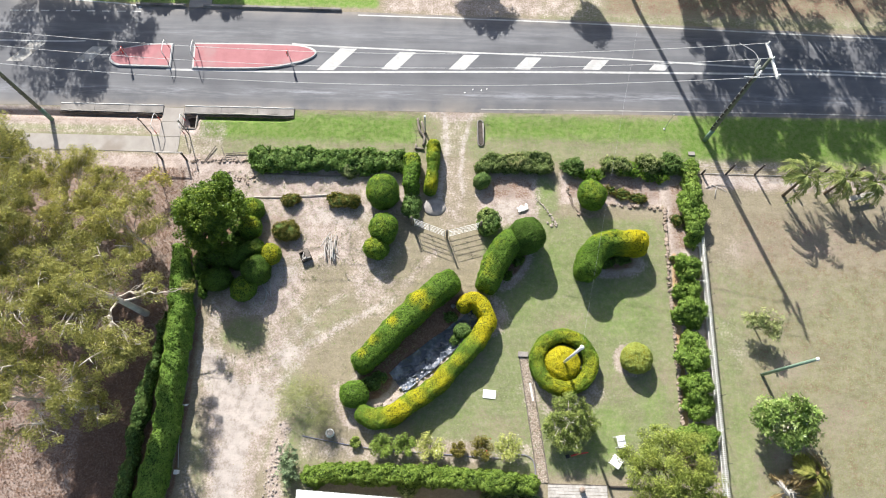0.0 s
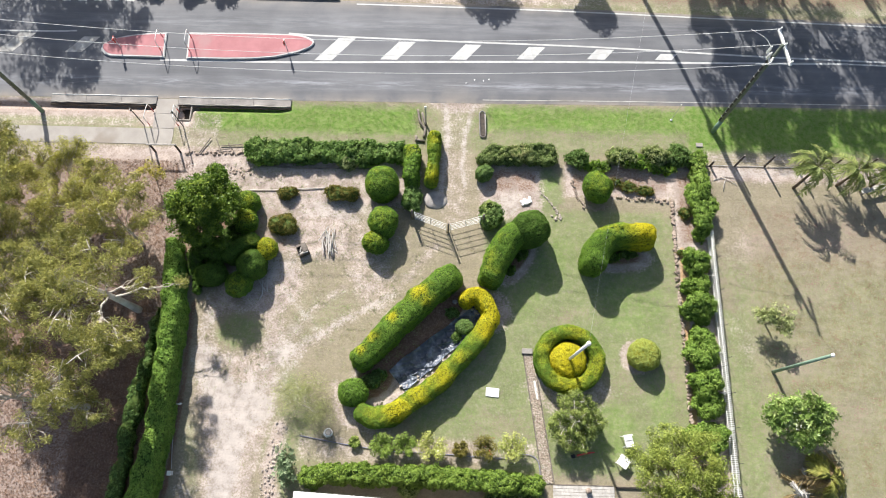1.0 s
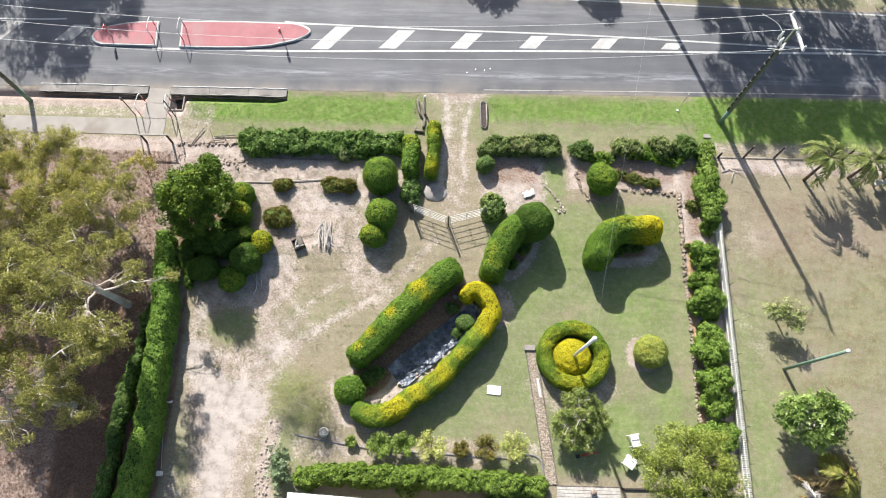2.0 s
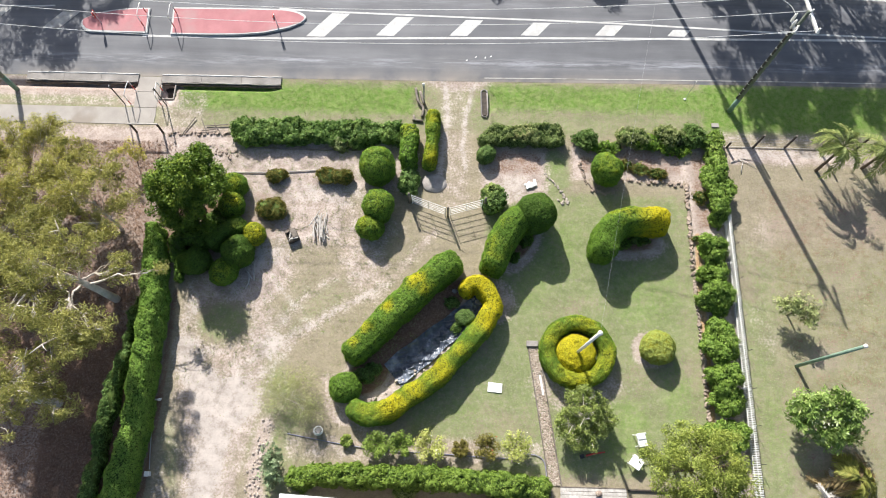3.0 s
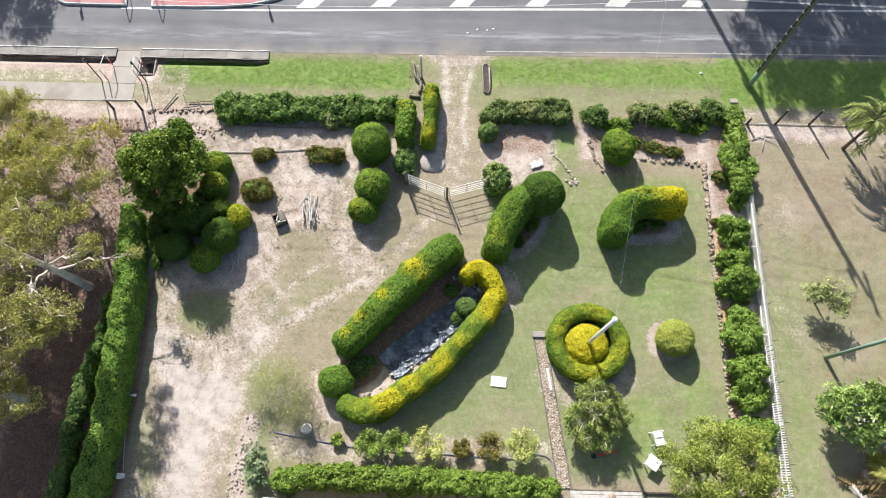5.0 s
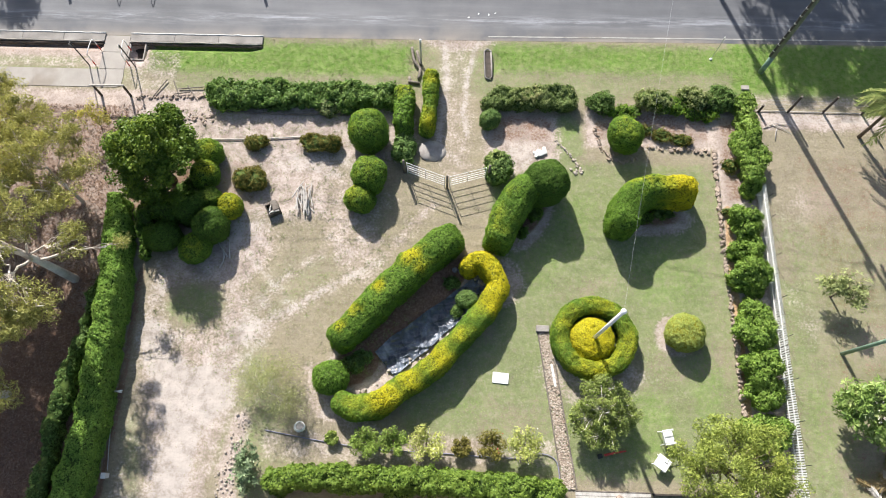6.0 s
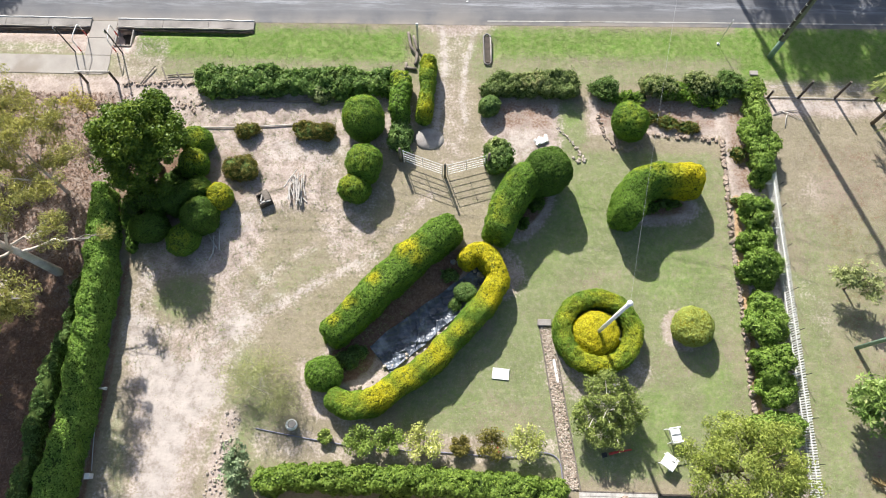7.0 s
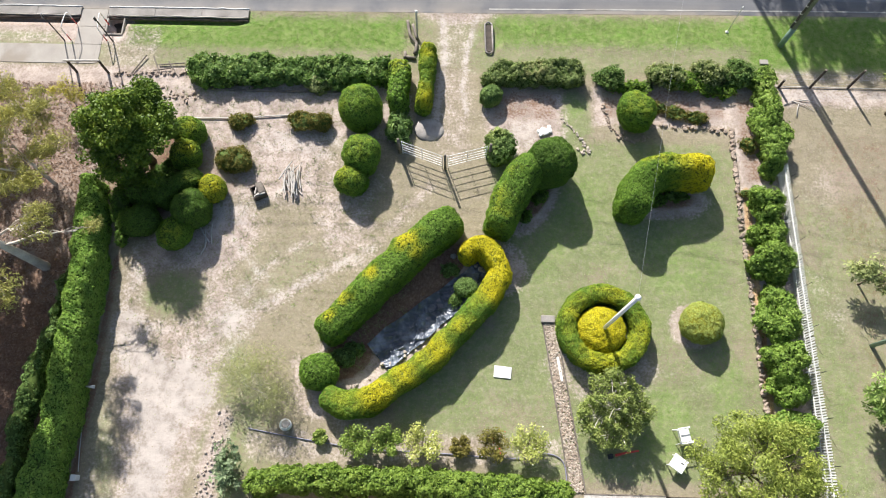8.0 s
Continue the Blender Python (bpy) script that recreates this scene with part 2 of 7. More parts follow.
def ground_material():
    """Grass, dry or green, over soil, sand and leaf litter, by the weights that the ground sheet carries."""
    n = Nodes("garden_ground")
    v = n.coords()
    big, mid, fine, grit = n.noise(v, 0.35, 5.0), n.noise(v, 1.7, 5.0, 0.6), n.noise(v, 9, 5.0, 0.65), n.noise(v, 42, 3.0, 0.7)
    two = n.math("ADD", n.math("MULTIPLY", mid, 0.38), n.math("MULTIPLY", fine, 0.62))
    three = n.math("ADD", n.math("MULTIPLY", fine, 0.55), n.math("MULTIPLY", grit, 0.45))
    dry = n.ramp(three, (0.30, (0.205, 0.172, 0.114)), (0.5, (0.285, 0.247, 0.175)), (0.70, (0.365, 0.327, 0.236)))
    lush = n.ramp(three, (0.30, (0.096, 0.182, 0.032)), (0.5, (0.142, 0.252, 0.047)), (0.70, (0.205, 0.315, 0.08)))
    dull = n.ramp(three, (0.30, (0.155, 0.195, 0.08)), (0.5, (0.214, 0.247, 0.115)), (0.70, (0.272, 0.308, 0.152)))
    soil = n.ramp(n.math("ADD", n.math("MULTIPLY", three, 0.6), n.math("MULTIPLY", mid, 0.4)), (0.35, (0.21, 0.165, 0.138)), (0.5, (0.415, 0.342, 0.302)), (0.62, (0.575, 0.50, 0.45)))
    sand = n.ramp(n.math("ADD", n.math("MULTIPLY", three, 0.4), n.math("MULTIPLY", mid, 0.6)), (0.38, (0.30, 0.26, 0.228)), (0.5, (0.465, 0.41, 0.372)), (0.64, (0.535, 0.482, 0.436)))
    brown = n.ramp(three, (0.32, (0.08, 0.044, 0.03)), (0.5, (0.20, 0.122, 0.085)), (0.68, (0.33, 0.235, 0.175)))
    jitter = n.math("SUBTRACT", two, 0.5)

    def edge(name, k=1.6, lo=0.35, hi=0.65):
        return n.step(n.math("ADD", n.attr(name), n.math("MULTIPLY", jitter, k)), lo, hi)

    clumps = n.noise(v, 3.6, 6.0, 0.72)
    c = n.mix(edge("dull", 2.6, 0.25, 0.75), dry, dull)
    c = n.mix(n.math("MULTIPLY", n.step(clumps, 0.45, 0.66), 0.45), c, n.mix(0.5, dry, soil))
    c = n.mix(n.math("MULTIPLY", n.step(clumps, 0.52, 0.34), 0.28), c, n.mix(0.5, c, (0.09, 0.10, 0.035)))
    c = n.mix(n.math("MULTIPLY", n.step(big, 0.5, 0.7), 0.3), c, dry)
    c = n.mix(edge("lush", 1.3, 0.2, 0.8), c, n.mix(n.step(clumps, 0.42, 0.6), lush, (0.235, 0.30, 0.10)))
    c = n.mix(edge("soil", 2.2, 0.24, 0.76), c, soil)
    c = n.mix(edge("sand", 1.6, 0.24, 0.76), c, sand)
    c = n.mix(edge("brown", 1.6), c, brown)
    chips = n.ramp(three, (0.34, (0.24, 0.13, 0.07)), (0.5, (0.46, 0.31, 0.18)), (0.66, (0.62, 0.46, 0.3)))
    c = n.mix(edge("rust", 1.2), c, chips)
    swath = n.add("Mapping", Vector=v)
    swath.inputs["Rotation"].default_value, swath.inputs["Scale"].default_value = (0, 0, radians(-38)), (0.35, 1.6, 1.0)
    tone = n.math("ADD", n.math("MULTIPLY", n.noise(v, 0.8, 5.0, 0.6), 0.6), n.math("MULTIPLY", n.noise(swath.outputs[0], 2.2, 5.0, 0.65), 0.4))
    c = n.mix(1.0, c, n.ramp(tone, (0.30, 0.80), (0.70, 1.20)), "MULTIPLY")
    n.bump(n.math("ADD", fine, n.math("MULTIPLY", grit, 0.6)), 0.55, 0.03)
    return n.done(c, 0.95, 0.0, 0.15)


def grass_material():
    n = Nodes("grass_blades")
    rnd = n.add("NewGeometry").outputs["Random Per Island"]
    dry = n.ramp(rnd, (0.0, (0.25, 0.215, 0.135)), (1.0, (0.41, 0.365, 0.245)))
    wet = n.ramp(rnd, (0.0, (0.135, 0.225, 0.045)), (1.0, (0.26, 0.36, 0.09)))
    return n.done(n.mix(n.attr("lush"), dry, wet), 0.8, 0.0, 0.2)


M["pebble"] = pebble_material()
M["liner"] = liner_material()
M["asphalt"] = asphalt_material()
M["ground"] = ground_material()
M["grass"] = grass_material()


# ---- builders ----
def thing(name, label, category, at=(0, 0, 0), group="", kind="", turn=0.0):
    ob = new(name)
    ob.empty_display_size = 0.2
    ob.matrix_basis = pose(*at, 0, 0, turn)
    return tagged(ob, label, category, group, kind)


def mesh_of(name, verts, faces, material, smooth=False):
    me = bpy.data.meshes.new(name)
    me.from_pydata([tuple(map(float, v)) for v in verts], [], [tuple(map(int, f)) for f in faces])
    me.update()
    if material:
        me.materials.append(material)
    if smooth:
        me.shade_smooth()
    return me


def part(name, shape, material, parent, label="", at=None, smooth=False):
    """Links a bmesh, or verts and faces, or a mesh, as one mesh object under a thing or part."""
    if isinstance(shape, bpy.types.Mesh):
        me = shape
    elif isinstance(shape, bmesh.types.BMesh):
        me = bpy.data.meshes.new(name)
        shape.to_mesh(me)
        shape.free()
        me.materials.append(material)
        if smooth:
            me.shade_smooth()
    else:
        me = mesh_of(name, *shape, material, smooth)
    ob = new(name, me)
    ob.parent = parent
    if at is not None:
        ob.matrix_basis = at
    return tagged(ob, label)


def piece(name, shape, material, label, category, at=(0, 0, 0), group="", kind="", smooth=False):
    """A thing of one mesh."""
    ob = part(name, shape, material, None, smooth=smooth)
    ob.matrix_basis = pose(*at)
    return tagged(ob, label, category, group, kind)


def box(sx, sy, sz, bevel=0.01, at=(0, 0, 0), turn=None):
    bm = bmesh.new()
    bmesh.ops.create_cube(bm, size=1)
    bmesh.ops.scale(bm, vec=(sx, sy, sz), verts=bm.verts)
    if bevel:
        bmesh.ops.bevel(bm, geom=bm.edges[:], offset=min(bevel, sx / 3, sy / 3, sz / 3), segments=1, affect="EDGES")
    if turn is not None:
        bmesh.ops.transform(bm, matrix=turn, verts=bm.verts)
    bmesh.ops.translate(bm, vec=at, verts=bm.verts)
    return bm


def tube(points, radii, seg=8, closed=False):
    """A tapered tube along points; the verts and faces."""
    pts = np.array(points, float)
    n = len(pts)
    rad = np.broadcast_to(np.array(radii, float), (n,))
    V, F = [], []
    up = np.array((0.31, 0.17, 0.93))
    for i in range(n):
        a, b = pts[max(i - 1, 0)], pts[min(i + 1, n - 1)]
        t = (b - a) / (np.linalg.norm(b - a) + 1e-9)
        u = np.cross(t, up if abs(t @ up) < 0.95 else np.array((1.0, 0, 0)))
        u /= np.linalg.norm(u) + 1e-9
        w = np.cross(t, u)
        for k in range(seg):
            q = 2 * math.pi * k / seg
            V.append(pts[i] + rad[i] * (u * math.cos(q) + w * math.sin(q)))
    for i in range(n - 1):
        for k in range(seg):
            k2 = (k + 1) % seg
            F.append((i * seg + k, i * seg + k2, (i + 1) * seg + k2, (i + 1) * seg + k))
    F.append(tuple(range(seg - 1, -1, -1)))
    F.append(tuple((n - 1) * seg + k for k in range(seg)))
    return V, F


def join(shapes):
    V, F = [], []
    for v, f in shapes:
        o = len(V)
        V.extend(v)
        F.extend(tuple(i + o for i in q) for q in f)
    return V, F


def spline(points, step=0.2, closed=False):
    """Catmull-Rom through the points, at about even steps."""
    p = [np.array(q, float) for q in points]
    n, out = len(p), []
    for i in range(n if closed else n - 1):
        if closed:
            a, b, c, d = p[i - 1], p[i], p[(i + 1) % n], p[(i + 2) % n]
        else:
            a, b, c, d = p[max(i - 1, 0)], p[i], p[i + 1], p[min(i + 2, n - 1)]
        m = max(2, int(np.linalg.norm(c - b) / step))
        for k in range(m):
            t = k / m
            out.append(0.5 * (2 * b + (c - a) * t + (2 * a - 5 * b + 4 * c - d) * t * t + (3 * b - a - 3 * c + d) * t ** 3))
    if not closed:
        out.append(p[-1])
    return np.array(out)


def normals_of(V, F):
    N = np.zeros_like(V)
    a, b, c, d = V[F[:, 0]], V[F[:, 1]], V[F[:, 2]], V[F[:, 3]]
    f = np.cross(c - a, d - b)
    for k in range(4):
        np.add.at(N, F[:, k], f)
    return N / (np.linalg.norm(N, axis=1, keepdims=True) + 1e-9)


def roughen(V, F, lump, fine, seed):
    N = normals_of(V, F)
    off = Vector((seed * 7.3, seed * 3.1, seed * 1.7))
    d = np.array([lump * noise.noise(Vector(v) * 1.3 + off) + fine * (noise.noise(Vector(v) * 4.0 + off) + 0.7 * noise.noise(Vector(v) * 9.0 + off)) for v in V])
    return V + N * d[:, None]


def dome(cx, cy, rx, ry, h, sq=0.8, seed=0, lump=0.12, fine=0.05, low=0.42):
    """A clipped ball or bun that stands on the ground."""
    lon, lat = 44, 20
    V, F = [], []
    for j in range(lat + 1):
        a = -1.1 + (1.1 + math.pi / 2 * 0.9995) * j / lat
        r = max(math.cos(a), 0.0) ** sq
        z = low * h + (1 - low) * h * math.sin(a) if a > 0 else low * h * (1 + math.sin(a) / math.sin(1.1))
        for k in range(lon):
            q = 2 * math.pi * k / lon
            V.append((cx + rx * r * math.cos(q), cy + ry * r * math.sin(q), z))
    for j in range(lat):
        for k in range(lon):
            k2 = (k + 1) % lon
            F.append((j * lon + k, j * lon + k2, (j + 1) * lon + k2, (j + 1) * lon + k))
    V, F = np.array(V), np.array(F)
    return roughen(V, F, lump, fine, seed), F


def ridge(points, width, height, closed=False, sq=0.6, seed=0, lump=0.13, fine=0.05):
    """A clipped hedge along a line; width and height may be lists, one for each point."""
    p = spline(points, 0.16, closed)
    n = len(p)
    at = np.linspace(0, 1, n)
    ctrl = np.linspace(0, 1, len(points))
    wid = np.interp(at, ctrl, np.broadcast_to(np.array(width, float), (len(points),)))
    hei = np.interp(at, ctrl, np.broadcast_to(np.array(height, float), (len(points),)))
    tan = (np.roll(p, -1, 0) - np.roll(p, 1, 0)) if closed else np.gradient(p, axis=0)
    tan /= np.linalg.norm(tan, axis=1, keepdims=True)
    rings = [(p[i], tan[i], wid[i], hei[i]) for i in range(n)]
    if not closed:
        caps = [math.pi / 2 * s for s in (0.97, 0.85, 0.7, 0.52, 0.34, 0.17)]
        first = [(p[0] - tan[0] * wid[0] / 2 * math.sin(a) * 0.8, tan[0], wid[0] * math.cos(a) ** 0.8, hei[0] * math.cos(a) ** 0.45) for a in caps]
        last = [(p[-1] + tan[-1] * wid[-1] / 2 * math.sin(a) * 0.8, tan[-1], wid[-1] * math.cos(a) ** 0.8, hei[-1] * math.cos(a) ** 0.45) for a in reversed(caps)]
        rings = first + rings + last
    K, V, F = 22, [], []
    for c, t, w, h in rings:
        side = np.array((-t[1], t[0]))
        for k in range(K + 1):
            a = math.pi * k / K
            ca, sa = math.cos(a), math.sin(a)
            o = math.copysign(abs(ca) ** sq, ca) * w / 2 * (0.9 + 0.1 * min(1, sa * 2))
            V.append((*(c[:2] + side * o), h * max(sa, 0) ** sq))
    m = len(rings)
    for i in range(m if closed else m - 1):
        i2 = (i + 1) % m
        for k in range(K):
            F.append((i * (K + 1) + k, i2 * (K + 1) + k, i2 * (K + 1) + k + 1, i * (K + 1) + k + 1))
    V, F = np.array(V), np.array(F)
    N = normals_of(V, F)
    if N[:, 2].mean() < 0:
        F = F[:, ::-1]
    return roughen(V, F, lump, fine, seed), F


def sample(V, F, per_m2, rng):
    """Points spread evenly over a surface of quads, and their normals."""
    tri = np.concatenate([F[:, [0, 1, 2]], F[:, [0, 2, 3]]])
    a, b, c = V[tri[:, 0]], V[tri[:, 1]], V[tri[:, 2]]
    cr = np.cross(b - a, c - a)
    area = np.linalg.norm(cr, axis=1) / 2
    n = int(area.sum() * per_m2)
    pick = rng.choice(len(tri), n, p=area / area.sum())
    u, w = rng.random((2, n))
    flip = u + w > 1
    u[flip], w[flip] = 1 - u[flip], 1 - w[flip]
    P = a[pick] + u[:, None] * (b - a)[pick] + w[:, None] * (c - a)[pick]
    return P, cr[pick] / (np.linalg.norm(cr[pick], axis=1, keepdims=True) + 1e-9)


def leaves(name, P, N, size, aspect, spread, rng, material, gold=None, hang=0.0):
    """One mesh of many small leaf blades, each folded a little along its rib."""
    n = len(P)
    nd = N + spread * rng.normal(size=(n, 3))
    nd /= np.linalg.norm(nd, axis=1, keepdims=True) + 1e-9
    t = np.cross(nd, rng.normal(size=(n, 3)))
    t[:, 2] -= hang
    t /= np.linalg.norm(t, axis=1, keepdims=True) + 1e-9
    b = np.cross(nd, t)
    L = size * (0.65 + 0.7 * rng.random((n, 1)))
    W = L * aspect
    q = np.empty((n, 4, 3))
    q[:, 0], q[:, 2] = P - t * L * 0.5, P + t * L * 0.5
    q[:, 1], q[:, 3] = P + b * W * 0.5 + nd * L * 0.08, P - b * W * 0.5 + nd * L * 0.08
    return quad_mesh(name, q, material, gold)


def quad_mesh(name, q, material, gold=None):
    n = len(q)
    me = bpy.data.meshes.new(name)
    me.vertices.add(4 * n)
    me.vertices.foreach_set("co", q.ravel())
    me.loops.add(4 * n)
    me.loops.foreach_set("vertex_index", np.arange(4 * n))
    me.polygons.add(n)
    me.polygons.foreach_set("loop_start", np.arange(0, 4 * n, 4))
    me.update(calc_edges=True)
    if gold is not None:
        at = me.attributes.new("gold", "FLOAT", "FACE")
        at.data.foreach_set("value", np.broadcast_to(np.array(gold, float), (n,)).astype(np.float32))
    me.materials.append(material)
    return me


def rosettes(name, P, N, each, size, aspect, rng, material, gold=0.0):
    """Whorls of long leaves that spread from each point round its normal."""
    m = len(P) * each
    C, A = np.repeat(P, each, axis=0), np.repeat(N, each, axis=0)
    u = np.cross(A, rng.normal(size=(len(P), 3)).repeat(each, axis=0))
    u /= np.linalg.norm(u, axis=1, keepdims=True) + 1e-9
    w = np.cross(A, u)
    turn = (np.tile(np.arange(each), len(P)) / each * 2 * math.pi + rng.normal(size=m) * 0.25)[:, None]
    lift = rng.uniform(0.0, 0.7, (m, 1))
    d = (u * np.cos(turn) + w * np.sin(turn)) * np.cos(lift) + A * np.sin(lift)
    b = np.cross(A, d)
    b /= np.linalg.norm(b, axis=1, keepdims=True) + 1e-9
    L = size * rng.uniform(0.7, 1.2, (m, 1))
    mid = C + d * L * 0.55 + A * L * 0.05
    q = np.stack([C + d * L * 0.06, mid + b * L * aspect * 0.5, C + d * L - A * L * 0.08, mid - b * L * aspect * 0.5], 1)
    return quad_mesh(name, q, material, np.broadcast_to(np.array(gold, float), (len(P),)).repeat(each))


SEED = [0]


def shrub(name, label, category, shape, leaf="hedge", core="core", per_m2=2100, size=0.05, aspect=0.55, spread=0.35, gold=None, group="", depth=0.05, stem=0.0):
    """A clipped plant: its dense inside, coloured dark for the shade between leaves, and a skin of single leaves.
    gold(x, y, z): how yellow the leaves are there.
    """
    SEED[0] += 1
    rng = np.random.default_rng(SEED[0])
    V, F = shape
    V = V + np.array((0, 0, stem))
    base = np.array((*V[:, :2].mean(0), 0.0))
    ob = thing(name, label, category, tuple(base), group)
    N = normals_of(V, F)
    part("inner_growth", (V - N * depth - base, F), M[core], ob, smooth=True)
    K = 11 if size > 0.072 else 4
    C, Q = sample(V, F, per_m2 / K * 1.1, rng)
    C = C + Q * (rng.random((len(C), 1)) - 0.75) * depth * 1.8
    C, Q = np.repeat(C, K, axis=0), np.repeat(Q, K, axis=0)
    off = rng.normal(size=C.shape)
    off -= Q * np.sum(off * Q, axis=1, keepdims=True)
    off *= size * (0.68 if K == 11 else 0.5)
    out = np.linalg.norm(off, axis=1, keepdims=True)
    P = C + off - Q * out * out * (3.5 / (size * 10)) * 0.8
    Q = Q + off * (0.55 / size)
    Q /= np.linalg.norm(Q, axis=1, keepdims=True)
    g = gold(P[:, 0], P[:, 1], P[:, 2]) if gold else 0.0
    P[:, 2] = np.maximum(P[:, 2], 0.02)
    part("foliage", leaves("foliage", P - base, Q, size * 1.12, aspect, spread, rng, M[leaf], g), None, ob)
    if stem:
        part("trunk", tube([(0, 0, 0), (0.03, 0.02, stem * 0.6), (0, 0, stem + 0.4)], [0.09, 0.07, 0.05]), M["bark"], ob)
    return ob


def cloud(centres, radii, count, rng, flat=0.7):
    """Points in loose clumps, with normals that lean outwards and up."""
    C = np.repeat(np.array(centres, float), count, axis=0)
    R = np.repeat(np.broadcast_to(np.array(radii, float), (len(centres),)), count)
    d = rng.normal(size=C.shape)
    d /= np.linalg.norm(d, axis=1, keepdims=True)
    r = rng.random(len(C)) ** 0.45
    P = C + d * (R * r)[:, None] * np.array((1, 1, flat))
    N = d + np.array((0, 0, 0.8))
    return P, N / np.linalg.norm(N, axis=1, keepdims=True)


def limb(a, b, r0, r1, rng, wob=0.12, steps=6, seg=7):
    a, b = np.array(a, float), np.array(b, float)
    L = np.linalg.norm(b - a)
    pts = []
    for i in range(steps + 1):
        s = i / steps
        w = math.sin(math.pi * s) * wob * L
        pts.append(a + (b - a) * s + np.array((rng.normal() * w * 0.35, rng.normal() * w * 0.35, 0.5 * w)))
    return tube(pts, np.linspace(r0, r1, steps + 1), seg)


def tree(name, label, at, height, lobes, leaf, bark, count=90, clump=0.5, per_lobe=10, size=0.13, aspect=0.3, spread=1.0,
         trunk=0.16, lean=(0.0, 0.0), hang=0.0, seed=1, group="", category="tree", gold=0.0, fork=0.45, flat=0.7, thin=0.022, whorl=0):
    """A tree: a tapered trunk, limbs to each lobe of the crown, twigs to each clump, and single leaves.
    lobes: (dx, dy, z, rx, ry, rz) from the foot, and the number of clumps where it differs."""
    rng = np.random.default_rng(seed)
    ob = thing(name, label, category, (*at, 0), group)
    stem = spline([(0, 0, -0.05), (lean[0] * 0.25, lean[1] * 0.3, height * 0.25), (lean[0] * 0.7, lean[1] * 0.6, height * 0.5), (lean[0], lean[1], height * 0.74)], 0.25)
    part("trunk", tube(stem, trunk * np.linspace(1.2, 0.3, len(stem)), 10), M[bark], ob, smooth=True)
    centres, twigs = [], []
    for dx, dy, z, rx, ry, rz, *own in lobes:
        c = np.array((dx, dy, z), float)
        low, high = fork * height * 0.6, min(z * 0.85, height * 0.7)
        k = int(np.argmin(np.abs(stem[:, 2] - (low + (max(high, low + 0.05) - low) * rng.random()))))
        root = stem[k]
        mid = root + (c - root) * 0.85
        thick = trunk * (1.2 - 0.9 * k / len(stem))
        bough = limb(root, mid, thick * 0.44, thick * 0.13, rng)
        part("limb", bough, M[bark], ob, smooth=True)
        for _ in range(own[0] if own else per_lobe):
            d = rng.normal(size=3)
            d /= np.linalg.norm(d)
            q = c + d * np.array((rx, ry, rz)) * (1.12 * rng.random() ** 0.45)
            centres.append(q)
            start = np.mean(bough[0][7 * (3 + rng.integers(4)):][:7], axis=0)
            twigs.append(limb(start, q, trunk * 0.10, thin * 0.4, rng, 0.15, 4, 4))
    tagged(part("branchwork", join(twigs), M[bark], ob), kind="stuff")
    radii = clump * (0.6 + 0.8 * rng.random(len(centres)))
    P, N = cloud(centres, radii, count, rng, flat)
    P[:, 2] = np.maximum(P[:, 2], 0.05)
    yellow = gold + 0.25 * (P[:, 2] / height - 0.6)
    if whorl:
        N = N + spread * rng.normal(size=N.shape)
        N /= np.linalg.norm(N, axis=1, keepdims=True)
        part("crown", rosettes("crown", P, N, whorl, size, aspect, rng, M[leaf], yellow + 0.15 * rng.normal(size=len(P))), None, ob)
    else:
        part("crown", leaves("crown", P, N, size, aspect, spread, rng, M[leaf], yellow, hang), None, ob)
    return ob


# ---- ground ----
def soft(d, w):
    """1 inside (d below 0), fading to 0 over w."""
    s = np.clip(0.5 - d / w, 0, 1)
    return s * s * (3 - 2 * s)


def seg_dist(X, Y, a, b):
    ax, ay = b[0] - a[0], b[1] - a[1]
    t = np.clip(((X - a[0]) * ax + (Y - a[1]) * ay) / (ax * ax + ay * ay + 1e-9), 0, 1)
    return np.hypot(X - a[0] - t * ax, Y - a[1] - t * ay)


def line_dist(X, Y, pts):
    d = np.full(X.shape, 1e9)
    for a, b in zip(pts, pts[1:]):
        d = np.minimum(d, seg_dist(X, Y, a, b))
    return d


def rect(X, Y, x0, x1, y0, y1):
    return np.maximum(np.maximum(x0 - X, X - x1), np.maximum(y0 - Y, Y - y1))


def oval(X, Y, cx, cy, rx, ry, turn=0.0):
    c, s = math.cos(radians(turn)), math.sin(radians(turn))
    u, v = (X - cx) * c + (Y - cy) * s, -(X - cx) * s + (Y - cy) * c
    return (np.hypot(u / rx, v / ry) - 1) * min(rx, ry)


